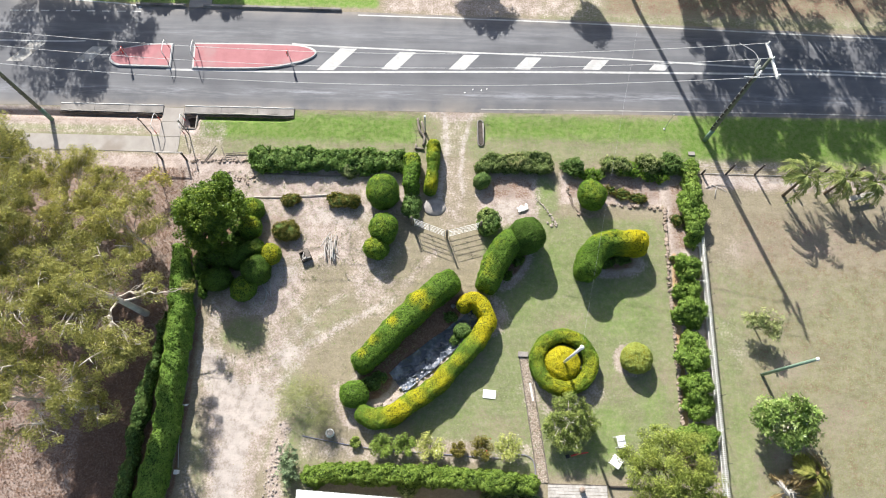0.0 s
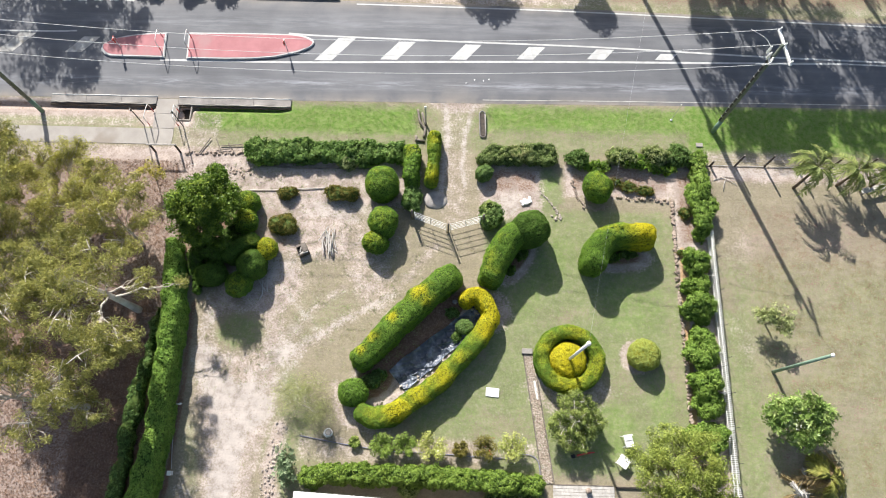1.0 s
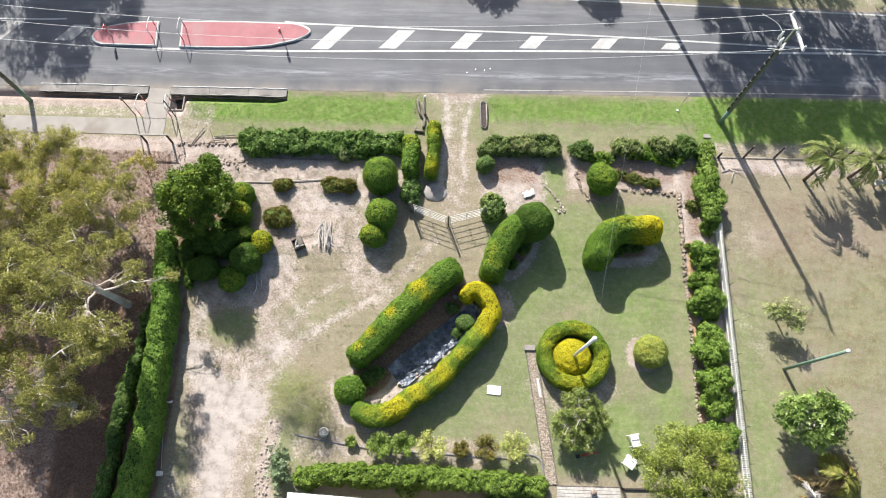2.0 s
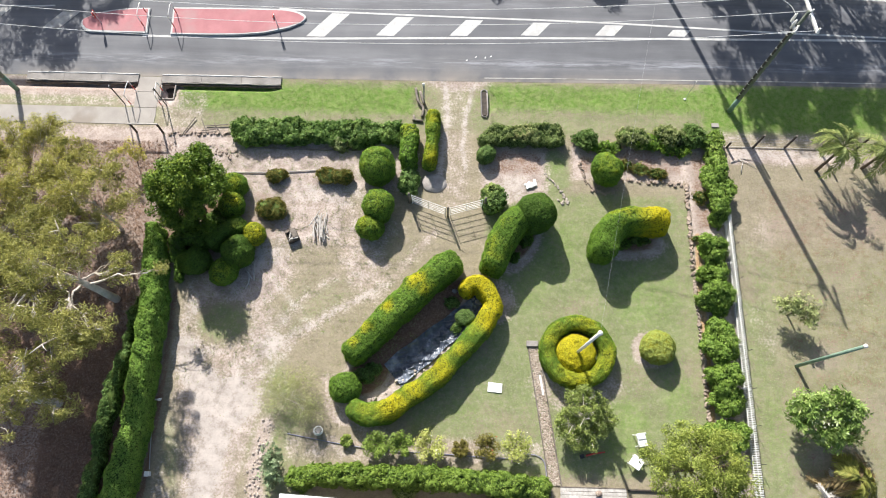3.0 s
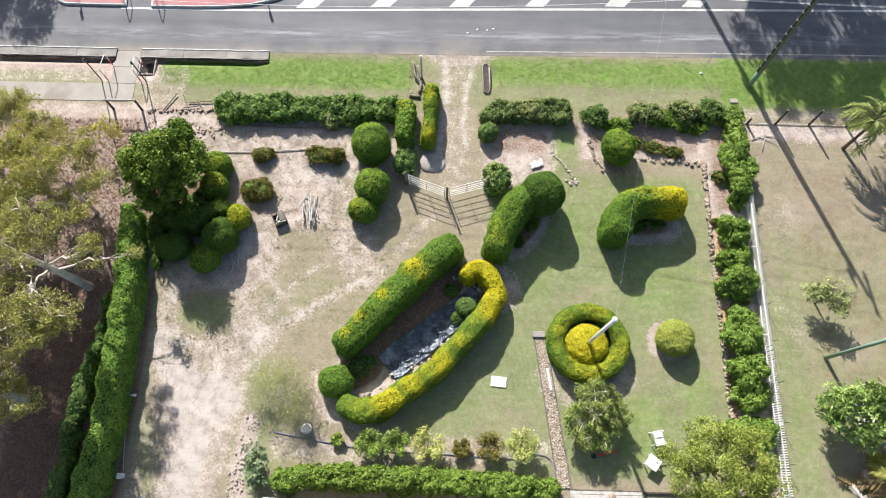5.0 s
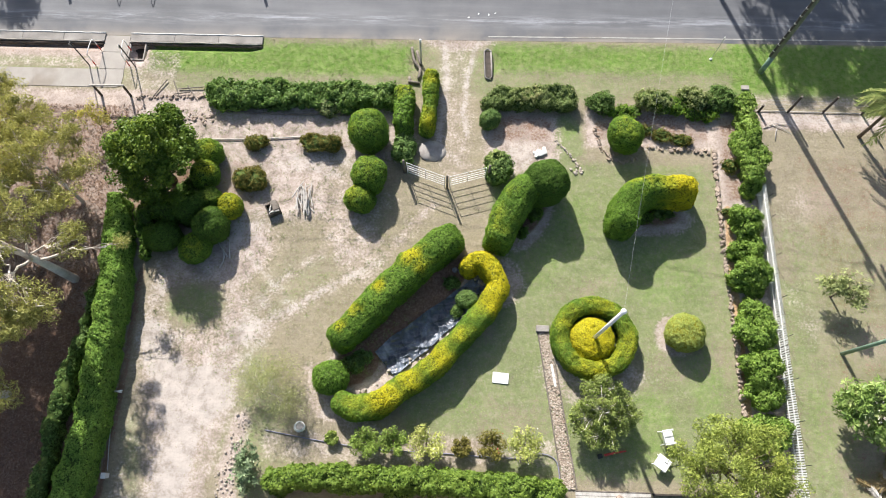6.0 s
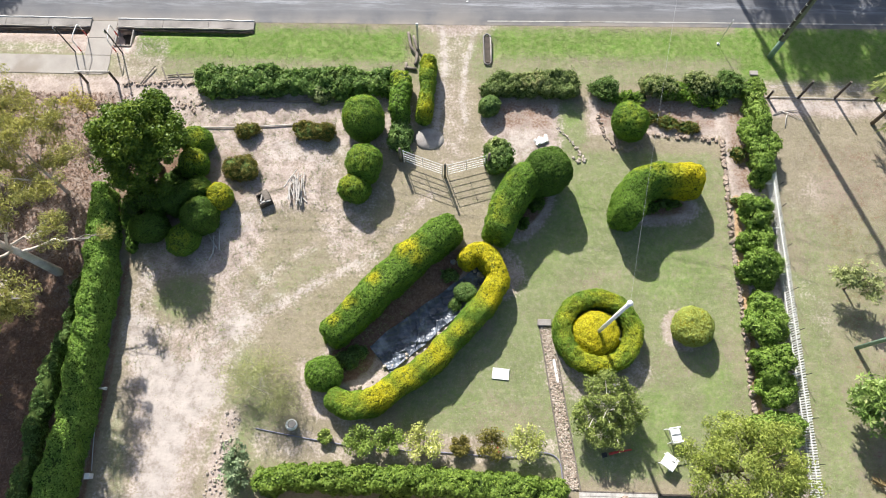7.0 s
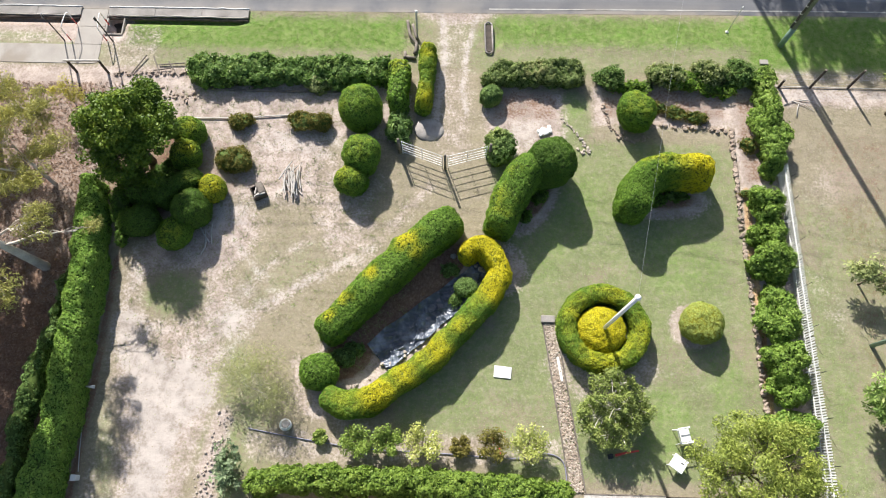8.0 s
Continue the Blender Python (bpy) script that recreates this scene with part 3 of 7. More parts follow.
def weights(X, Y):
    """How much of each kind of ground lies at a place."""
    W = {k: np.zeros(X.shape) for k in ("dull", "lush", "soil", "sand", "brown", "rust")}

    def lay(k, d, w, amount=1.0):
        W[k] = np.maximum(W[k], amount * soft(d, w))

    def clear(k, d, w, amount=1.0):
        W[k] = W[k] * (1 - amount * soft(d, w))

    # lawn east of the pond, the paddock, verges
    lay("dull", rect(X, Y, 1.8, 12.5, 0.2, 14.3), 1.0, 0.85)
    lay("dull", rect(X, Y, -2.0, 4.5, 1.6, 6.0), 1.2, 0.75)
    lay("dull", oval(X, Y, 5.3, 15.4, 0.9, 1.5), 0.8, 0.9)
    lay("dull", rect(X, Y, 14.3, 60, -30, 12), 4.0, 0.55)
    lay("brown", rect(X, Y, 15.6, 60, -30, 15.5), 2.5, 0.41)
    lay("brown", oval(X, Y, 20.5, 5.5, 2.6, 3.2), 3.0, 0.42)
    lay("brown", oval(X, Y, 18.0, 11.5, 2.2, 1.6), 2.4, 0.4)
    lay("dull", rect(X, Y, 14.2, 16.2, -30, 9), 1.5, 0.7)
    lay("dull", oval(X, Y, -8.2, 2.0, 1.7, 4.2, 15), 1.0, 0.55)
    lay("dull", oval(X, Y, -6.8, 8.0, 2.4, 1.4, 35), 2.0, 0.4)
    # green grass oval that also paints the fig's shadow beside the track
    lay("dull", oval(X, Y, -11.15, 7.0, 1.3, 1.0), 0.9, 0.7)
    lay("lush", rect(X, Y, -15.4, -2.2, 18.7, 20.6), 1.2, 0.78)
    lay("lush", rect(X, Y, 1.7, 14.5, 19.1, 20.9), 1.4, 0.74)
    lay("lush", rect(X, Y, 13.5, 80, 18.2, 21.1), 1.2, 0.95)
    lay("lush", rect(X, Y, -60, -18.5, 19.0, 19.55), 0.8, 0.55)
    lay("dull", rect(X, Y, -60, 80, 17.6, 21.0), 1.0, 0.55)
    lay("lush", rect(X, Y, -26, -5, 28.3, 31), 0.6, 0.8)
    lay("dull", rect(X, Y, 5, 80, 27.4, 40), 1.0, 0.6)
    lay("soil", rect(X, Y, 6, 80, 27.6, 40), 1.5, 0.45)
    # leaf litter on the far verge, its brown also standing for tree shade
    lay("brown", rect(X, Y, 9, 80, 27.8, 40), 2.0, 0.5)
    lay("lush", oval(X, Y, 16.4, 29.4, 1.0, 0.6), 0.8, 0.5)
    # bare and green patches in the paddock
    for px, py, a, b, k in ((16.5, 12.5, 1.6, 1.1, 0.42), (19.5, 9.8, 1.8, 1.2, 0.36), (18.2, 6.0, 1.5, 1.0, 0.45), (15.6, 7.2, 0.7, 1.8, 0.38), (21.0, 13.0, 2.0, 1.2, 0.4), (17.8, 1.5, 1.3, 1.0, 0.5), (20.5, 3.5, 1.8, 1.4, 0.38)):
        lay("soil", oval(X, Y, px, py, a, b, 20), 1.4, k)
    lay("lush", oval(X, Y, 15.4, 2.5, 0.8, 2.6), 1.2, 0.34)
    lay("lush", oval(X, Y, 9.6, 8.9, 2.1, 1.8), 1.8, 0.42)
    lay("lush", oval(X, Y, 5.4, 11.0, 1.2, 2.2, -20), 1.5, 0.42)
    lay("lush", oval(X, Y, 0.6, 3.1, 1.0, 0.6), 1.0, 0.36)
    lay("lush", oval(X, Y, 8.2, 2.4, 1.6, 1.6), 1.2, 0.42)
    lay("lush", oval(X, Y, 5.5, 15.9, 0.55, 0.5), 0.4, 0.4)
    lay("lush", oval(X, Y, 4.1, 9.2, 1.0, 1.6, -30), 1.2, 0.42)
    lay("lush", oval(X, Y, 10.9, 3.9, 0.8, 2.2), 1.0, 0.4)
    # lawn worn pale
    clear("dull", oval(X, Y, 9.4, 5.0, 3.0, 1.0, 10), 1.0, 0.35)
    clear("dull", rect(X, Y, 11.4, 12.2, 0, 15), 1.0, 0.3)
    clear("dull", oval(X, Y, 2.9, 2.6, 1.6, 0.8), 1.2, 0.4)
    clear("dull", oval(X, Y, 6.2, 8.2, 1.8, 0.5, 15), 0.9, 0.4)
    # bare soil of the upper garden
    lay("soil", rect(X, Y, -12.6, -1.9, 14.2, 17.0), 0.9, 0.86)
    lay("soil", rect(X, Y, -11.0, -5.2, 11.0, 16.2), 1.6, 0.72)
    lay("soil", oval(X, Y, -10.5, 9.0, 2.9, 1.7, 30), 1.2, 0.8)
    lay("soil", oval(X, Y, -4.6, 10.8, 1.3, 3.0, 20), 1.0, 0.6)
    lay("soil", line_dist(X, Y, [(-9.0, 5.4), (-7.4, 8.2), (-5.4, 9.9), (-2.9, 12.2)]) - 0.3, 1.4, 0.6)
    lay("soil", line_dist(X, Y, [(-8.4, 5.6), (-6.3, 7.3), (-4.2, 8.6), (-2.4, 10.0), (-1.0, 12.0)]) - 0.3, 1.0, 0.66)
    lay("soil", rect(X, Y, 1.4, 5.0, 13.6, 16.9), 0.9, 0.85)
    lay("soil", rect(X, Y, 6.2, 13.6, 15.1, 17.2), 0.7, 0.85)
    lay("soil", rect(X, Y, 12.3, 14.0, -1, 17.2), 0.4, 0.85)
    lay("soil", rect(X, Y, 14.6, 80, 16.2, 17.3), 0.8, 0.78)
    lay("sand", rect(X, Y, 14.8, 22, 16.5, 17.2), 0.7, 0.55)
    lay("soil", rect(X, Y, -17, -11.6, 14.8, 17.7), 0.8, 0.85)
    lay("soil", rect(X, Y, -60, -15.4, -30, 17.7), 1.0, 0.85)
    lay("soil", rect(X, Y, -60, -15.2, 18.9, 20.7), 0.5, 0.85)
    clear("soil", rect(X, Y, -60, -18.4, 19.05, 19.5), 0.8, 0.62)
    lay("soil", rect(X, Y, -16.4, -13.6, 17.6, 20.0), 1.0, 0.5)
    lay("brown", rect(X, Y, -60, -17.7, 19.5, 20.6), 0.5, 0.42)
    lay("dull", rect(X, Y, -60, -15.2, 18.8, 20.0), 0.6, 0.5)
    lay("soil", rect(X, Y, -13.3, -8.6, -30, 8), 1.4, 0.66)
    lay("soil", rect(X, Y, -7.6, 5.0, 0.6, 1.9), 0.6, 0.5)
    lay("soil", oval(X, Y, -1.6, 6.1, 4.9, 1.9, 40), 0.5, 0.8)
    lay("soil", oval(X, Y, 6.1, 4.4, 2.3, 1.3), 0.8, 0.62)
    lay("soil", oval(X, Y, 9.8, 6.2, 1.0, 0.95), 0.4, 0.8)
    lay("soil", oval(X, Y, 9.0, 11.55, 2.0, 0.85), 0.4, 0.85)
    lay("brown", oval(X, Y, 9.1, 11.7, 1.4, 0.55), 0.5, 0.75)
    lay("soil", oval(X, Y, 3.5, 11.2, 1.6, 0.85, 55), 0.4, 0.8)
    lay("brown", oval(X, Y, 3.5, 11.5, 1.2, 0.6, 55), 0.4, 0.7)
    lay("soil", oval(X, Y, 2.2, 8.4, 1.1, 1.2), 0.7, 0.7)
    lay("soil", line_dist(X, Y, [(-5.9, 4.4), (-5.4, 2.6), (-3.0, 1.9)]) - 0.3, 0.5, 0.65)
    # driveway
    lay("soil", line_dist(X, Y, [(-0.2, 21.2), (0.05, 18.0), (0.1, 14.0)]) - 0.9, 0.9, 0.46)
    lay("soil", oval(X, Y, 0.1, 21.0, 1.9, 0.8), 0.7, 0.7)
    lay("sand", line_dist(X, Y, [(-0.85, 21.3), (-0.55, 20.2), (-0.42, 18.6), (-0.6, 16.7), (-0.7, 15.2)]) - 0.2, 0.5, 0.78)
    lay("sand", line_dist(X, Y, [(1.3, 21.3), (0.9, 20.3), (0.6, 18.7), (0.45, 16.8), (0.6, 15.6)]) - 0.16, 0.46, 0.76)
    lay("sand", line_dist(X, Y, [(-12.6, 5.6), (-11.4, 3.6), (-10.9, 2.0), (-11.0, -3.0)]) - 0.95, 1.2, 0.8)
    lay("sand", oval(X, Y, -10.3, 3.1, 1.5, 1.4), 1.2, 0.8)
    lay("sand", oval(X, Y, -12.6, 7.6, 0.5, 1.2), 1.0, 0.6)
    clear("sand", oval(X, Y, -12.75, 0.6, 0.6, 2.6, 8), 0.8, 0.9)
    lay("dull", oval(X, Y, -12.8, 0.4, 0.5, 2.6, 8), 0.8, 0.6)
    clear("sand", oval(X, Y, -9.95, 0.3, 0.3, 1.7, -14), 0.6, 0.8)
    lay("dull", oval(X, Y, -9.95, 0.3, 0.35, 1.8, -14), 0.6, 0.7)
    clear("soil", oval(X, Y, -12.6, 0.6, 0.5, 2.6, 8), 0.8, 0.5)
    clear("sand", oval(X, Y, -10.9, 5.0, 1.6, 0.45), 0.8, 0.55)
    lay("sand", line_dist(X, Y, [(-10.4, 3.4), (-9.0, 4.4), (-7.8, 5.8)]) - 0.3, 1.3, 0.66)
    lay("sand", line_dist(X, Y, [(-10.2, 4.5), (-8.9, 5.8), (-7.2, 6.8), (-5.0, 8.1), (-3.2, 9.2)]) - 0.22, 0.8, 0.66)
    lay("sand", line_dist(X, Y, [(-9.4, 9.8), (-8.7, 9.0), (-7.4, 7.7), (-7.0, 6.8)]) - 0.25, 0.9, 0.58)
    lay("sand", oval(X, Y, -8.8, 5.9, 1.0, 0.8, 20), 1.2, 0.72)
    lay("sand", oval(X, Y, -8.3, 7.2, 0.7, 0.5, 30), 1.0, 0.58)
    lay("sand", line_dist(X, Y, [(-13.0, 9.0), (-13.0, 6.5), (-12.4, 4.6)]) - 0.15, 0.9, 0.62)
    lay("sand", oval(X, Y, -9.7, 10.4, 1.5, 0.8, 20), 1.4, 0.66)
    lay("sand", oval(X, Y, -6.5, 14.0, 2.6, 0.8), 1.4, 0.58)
    lay("sand", oval(X, Y, 3.2, 14.6, 1.1, 0.8), 1.0, 0.6)
    # pale soil and sand removed where the fig's shadow is painted green
    clear("soil", oval(X, Y, -11.15, 7.0, 1.4, 1.1), 0.9, 0.9)
    clear("sand", oval(X, Y, -10.9, 6.9, 1.5, 1.5), 1.4, 0.9)
    clear("soil", oval(X, Y, -9.2, -0.4, 0.35, 2.0, -8), 0.5, 0.8)
    # far side of the road: gravel entrance
    lay("soil", rect(X, Y, -4.8, 8.0, 27.8, 40), 1.2, 0.6)
    # mulch and litter
    lay("soil", rect(X, Y, 14.4, 19.5, 17.5, 18.2), 0.9, 0.56)
    lay("brown", rect(X, Y, 14.6, 18.5, 17.6, 18.1), 0.8, 0.3)
    lay("soil", line_dist(X, Y, [(-8.5, 2.2), (-8.9, 0.2), (-8.6, -1.2)]) - 0.45, 0.6, 0.75)
    # brown soil at the hedge foot, also tinting the hedge's shadow strip
    lay("brown", line_dist(X, Y, [(-13.75, 8.5), (-13.7, 4.0), (-13.8, 0.0), (-14.1, -3.0)]) - 0.2, 0.5, 0.72)
    lay("brown", oval(X, Y, -1.9, 6.9, 3.9, 0.75, 42), 0.5, 1.15)
    lay("brown", oval(X, Y, -3.9, 4.6, 1.2, 0.8, 40), 0.6, 0.95)
    lay("brown", rect(X, Y, -19.2, -15.0, -30, 6.8), 1.6, 0.78)
    lay("brown", rect(X, Y, -30, -15.0, 3.5, 9.5), 3.0, 0.6)
    lay("brown", rect(X, Y, -60, -15.4, -30, 17.0), 1.0, 0.5)
    lay("brown", rect(X, Y, 12.5, 13.6, 12.4, 17.0), 0.5, 0.5)
    lay("brown", rect(X, Y, 1.6, 4.8, 15.2, 17.0), 0.8, 0.5)
    lay("brown", rect(X, Y, 6.6, 12.2, 15.4, 17.2), 0.6, 0.5)
    lay("brown", oval(X, Y, -10.0, 12.6, 1.3, 1.6), 0.8, 0.45)
    lay("brown", oval(X, Y, -13.0, 12.8, 2.4, 2.6), 1.5, 0.6)
    lay("rust", line_dist(X, Y, [(12.62, 12.1), (12.5, 8.0), (12.42, 3.0), (12.4, 1.0)]) - 0.2, 0.25, 0.85)
    lay("rust", oval(X, Y, -12.0, 13.0, 0.5, 0.6), 0.4, 0.5)
    lay("rust", oval(X, Y, 18.3, 2.6, 0.9, 0.7), 0.8, 0.5)
    return W


def levels(X, Y):
    """The lie of the ground: flat, with a drain beside the kerb, the pond's hollow and small swells."""
    Z = -0.32 * soft(np.abs(Y - 20.22) - 0.15, 0.28) * soft(rect(X, Y, -60, -10.0, 15, 25), 1.0) * (1 - soft(np.abs(X + 17.0) - 0.75, 0.2))
    Z -= 0.22 * soft(oval(X, Y, -0.6, 6.5, 3.1, 0.6, 41), 0.7)
    Z -= 0.16 * soft(np.abs(Y - 19.6) - 0.5, 1.0) * soft(np.abs(np.abs(X - 0.0) - 1.9) - 0.25, 0.5)
    Z -= 0.45 * soft(rect(X, Y, -16.2, -15.6, 19.45, 20.3), 0.2)
    return Z


def axis(lo, hi, step, far):
    mid = np.arange(lo, hi + step / 2, step)
    grow = [hi + step]
    while grow[-1] < far:
        grow.append(grow[-1] + (grow[-1] - hi) * 0.35 + 0.3)
    g = np.array(grow)
    return np.concatenate([(lo - (g - hi))[::-1], mid, g])


def build_ground():
    xs, ys = axis(-30.0, 28.0, 0.2, 1500), axis(-4.0, 31.0, 0.2, 1500)
    X, Y = np.meshgrid(xs, ys)
    Z = levels(X, Y)
    nx, ny = len(xs), len(ys)
    V = np.stack([X, Y, Z], -1).reshape(-1, 3)
    i = np.arange(nx * ny).reshape(ny, nx)
    F = np.stack([i[:-1, :-1], i[:-1, 1:], i[1:, 1:], i[1:, :-1]], -1).reshape(-1, 4)
    me = bpy.data.meshes.new("ground")
    me.vertices.add(len(V))
    me.vertices.foreach_set("co", V.ravel())
    me.loops.add(4 * len(F))
    me.loops.foreach_set("vertex_index", F.ravel())
    me.polygons.add(len(F))
    me.polygons.foreach_set("loop_start", np.arange(0, 4 * len(F), 4))
    me.update(calc_edges=True)
    for k, w in weights(X, Y).items():
        me.attributes.new(k, "FLOAT", "POINT").data.foreach_set("value", w.ravel().astype(np.float32))
    me.materials.append(M["ground"])
    me.shade_smooth()
    return tagged(new("ground", me), "dry grass, green lawn, bare soil and sandy tracks", "ground", kind="structure")


build_ground()

# ---- road ----
NEAR = [(-400, 20.3), (-27.6, 20.7), (-9.8, 20.85), (1.6, 20.95), (13.6, 21.1), (26.0, 21.2), (400, 20.0)]
FAR = [(-400, 30.5), (-30, 28.7), (-20.2, 28.05), (-6.1, 28.0), (8.6, 27.75), (27.2, 27.15), (400, 22.5)]
ROAD_Z = 0.008


def along(line, x):
    return float(np.interp(x, [p[0] for p in line], [p[1] for p in line]))


def build_road():
    xs = np.concatenate([[-400, -200, -100, -60], np.arange(-40, 40.1, 0.5), [60, 100, 200, 400]])
    K = 24
    V, F, pale, dust_or_sheen = [], [], [], []
    for x in xs:
        a, b = along(NEAR, x), along(FAR, x)
        for k in range(K + 1):
            s = k / K
            y = a + (b - a) * s
            V.append((x, y, ROAD_Z + 0.08 * (1 - (2 * s - 1) ** 2)))
            d = y - a
            pale.append(max(math.exp(-((d - 1.15) / 0.28) ** 2), 0.35 * math.exp(-((d - 5.4) / 0.6) ** 2)))
            dust_or_sheen.append(max(0.9 * math.exp(-d / 0.3), math.exp(-((b - y) / 0.3)), 0.8 * math.exp(-d / 0.7) * math.exp(-(x / 2.0) ** 2)))
    for i in range(len(xs) - 1):
        for k in range(K):
            p = i * (K + 1) + k
            F.append((p, p + K + 1, p + K + 2, p + 1))
    me = mesh_of("road", V, F, M["asphalt"], True)
    me.attributes.new("pale", "FLOAT", "POINT").data.foreach_set("value", np.array(pale, np.float32))
    me.attributes.new("dust_or_sheen", "FLOAT", "POINT").data.foreach_set("value", np.array(dust_or_sheen, np.float32))
    return tagged(new("road", me), "grey two-lane asphalt road with worn wheel tracks", "road", kind="structure")


road = build_road()


def road_z(x, y):
    a, b = along(NEAR, x), along(FAR, x)
    s = min(max((y - a) / (b - a), 0), 1)
    return ROAD_Z + 0.08 * (1 - (2 * s - 1) ** 2)


def painted(name, outline, material, up=0.008, thick=0.005):
    """A thin patch of paint that follows the road; outline: pairs of points across it, from end to end."""
    V, F = [], []
    for a, b in outline:
        for p in (a, b):
            V.append((*p, road_z(*p) + up))
    for i in range(len(outline) - 1):
        F.append((2 * i, 2 * i + 1, 2 * i + 3, 2 * i + 2))
    n = len(V)
    V += [(x, y, z - thick) for x, y, z in V]
    for i in range(len(outline) - 1):
        F += [(2 * i + 2, 2 * i + 2 + n, 2 * i + n, 2 * i), (2 * i + 1, 2 * i + 1 + n, 2 * i + 3 + n, 2 * i + 3)]
    return part(name, (V, F), material, road)


def line_on_road(points, width=0.12, mat="line_paint"):
    width *= 0.8
    p = spline(points, 0.8)
    t = np.gradient(p, axis=0)
    t /= np.linalg.norm(t, axis=1, keepdims=True)
    s = np.stack([-t[:, 1], t[:, 0]], 1) * width / 2
    painted("line_marking", [(tuple(a - b), tuple(a + b)) for a, b in zip(p, s)], M[mat])


line_on_road([(-6.3, 27.76), (1.2, 27.67), (8.57, 27.52), (27.2, 26.92), (60, 25.9)])
line_on_road([(-60, 30.0), (-24.7, 28.42), (-20.3, 27.86)])
line_on_road([(1.6, 21.18), (13.6, 21.34), (26.2, 21.42), (60, 21.4)], 0.075, "worn_line")
line_on_road([(-10.3, 25.46), (-8.9, 25.36), (-4.5, 25.24), (-0.2, 25.14), (8.46, 24.97), (18.8, 24.55), (26.7, 24.33), (60, 23.3)], 0.14)
line_on_road([(-17.9, 23.38), (-9.9, 23.42), (-0.2, 23.70), (8.42, 23.91), (23.6, 24.18)], 0.17)
line_on_road([(23.6, 24.14), (26.7, 24.09), (60, 23.05)], 0.12)
line_on_road([(-60, 25.2), (-28.7, 25.2), (-23.3, 25.3)], 0.12)
for k in range(9):
    x = -28.6 + k * 0.98
    line_on_road([(x, 27.48 + 0.018 * k), (x + 0.55, 27.49 + 0.018 * k)], 0.10)
for x, y0, y1, w in ((-8.6, 23.6, 25.2, 1.05), (-4.62, 23.76, 25.05, 1.02), (-0.42, 23.87, 24.95, 1.0), (3.62, 23.99, 24.88, 1.0), (7.86, 24.1, 24.82, 1.08), (11.97, 24.16, 24.6, 1.0), (-27.95, 23.7, 25.08, 1.0), (-23.74, 23.78, 24.9, 1.0)):
    lean = (y1 - y0) * 0.85
    painted("chevron_bar", [((x, y0), (x + w, y0)), ((x + lean, y1), (x + lean + w, y1))], M["worn_line" if x < -20 else "line_paint"])


def slab(outline, z0, z1, name, material, parent, label="", bevel=0.0):
    bm = bmesh.new()
    bot = [bm.verts.new((x, y, z0)) for x, y in outline]
    f = bm.faces.new(bot)
    ext = bmesh.ops.extrude_face_region(bm, geom=[f])
    up = [v for v in ext["geom"] if isinstance(v, bmesh.types.BMVert)]
    bmesh.ops.translate(bm, vec=(0, 0, z1 - z0), verts=up)
    bmesh.ops.recalc_face_normals(bm, faces=bm.faces)
    if bevel:
        top = [e for e in bm.edges if all(v in up for v in e.verts)]
        bmesh.ops.bevel(bm, geom=top, offset=bevel, segments=2, affect="EDGES")
    return part(name, bm, material, parent, label)


def island(outline, label):
    """A traffic island: a white kerb round a red painted slab."""
    p = [tuple(q) for q in outline]
    c = np.mean(p, axis=0)
    ob = thing("traffic_island", label, "traffic island", (float(c[0]), float(c[1]), 0), "traffic islands")
    rel = [(x - c[0], y - c[1]) for x, y in p]
    slab(rel, 0.0, 0.20, "kerb", M["line_paint"], ob, "white painted concrete kerb", 0.03)
    q = []
    for x, y in rel:
        k = 1 - 0.11 / max(abs(y), 0.17) if abs(y) > 0.3 else 0.9
        q.append((x * (1 - 0.11 / max(abs(x), 0.8)), y * max(k, 0.6)))
    slab(q, 0.15, 0.206, "paving", M["red_paving"], ob, "faded red painted concrete")
    return ob


nose = [(-17.62, 23.48), (-17.72, 25.22)]
for s in np.linspace(0, 1, 12):
    a = math.pi / 2 * s
    nose.append((-17.75 - 3.8 * math.sin(a), 25.22 - 1.15 * (1 - math.cos(a))))
nose += [(-21.5, 23.85), (-21.25, 23.62), (-20.9, 23.5)]
island(nose[::-1], "small red painted traffic island with white kerb")
long_isle = [(-16.3, 23.45), (-16.4, 25.3), (-12.5, 25.36), (-9.9, 25.34)]
for s in np.linspace(0.15, 1, 9):
    a = math.pi * s
    long_isle.append((-9.9 + 1.22 * math.sin(a * 0.75) ** 0.8, 25.34 - 0.95 * s ** 1.3))
long_isle += [(-9.6, 24.05), (-11.0, 23.68), (-12.4, 23.52), (-14.0, 23.46)]
island(long_isle[::-1], "long red painted traffic island with white kerb")


def marker(x, y, z, h, kind):
    """A slim sign post at the crossing, with its board or hoop."""
    ob = thing("sign_post", "slim steel sign post with a red and white marker", "sign post", (x, y, z), "sign posts by the crossing")
    part("post", tube([(0, 0, 0), (0, 0, h)], 0.03, 8), M["steel"], ob)
    if kind == "board":
        part("board", box(0.05, 0.30, 0.42, 0.01, (-0.045, 0, h - 0.24)), M["red"], ob, "red marker board")
        part("band", box(0.052, 0.302, 0.10, 0.0, (-0.047, 0, h - 0.24)), M["white_paint"], ob, "white band")
    else:
        part("cap", box(0.09, 0.09, 0.12, 0.02, (0, 0, h - 0.05)), M["white_paint"], ob)
    return ob


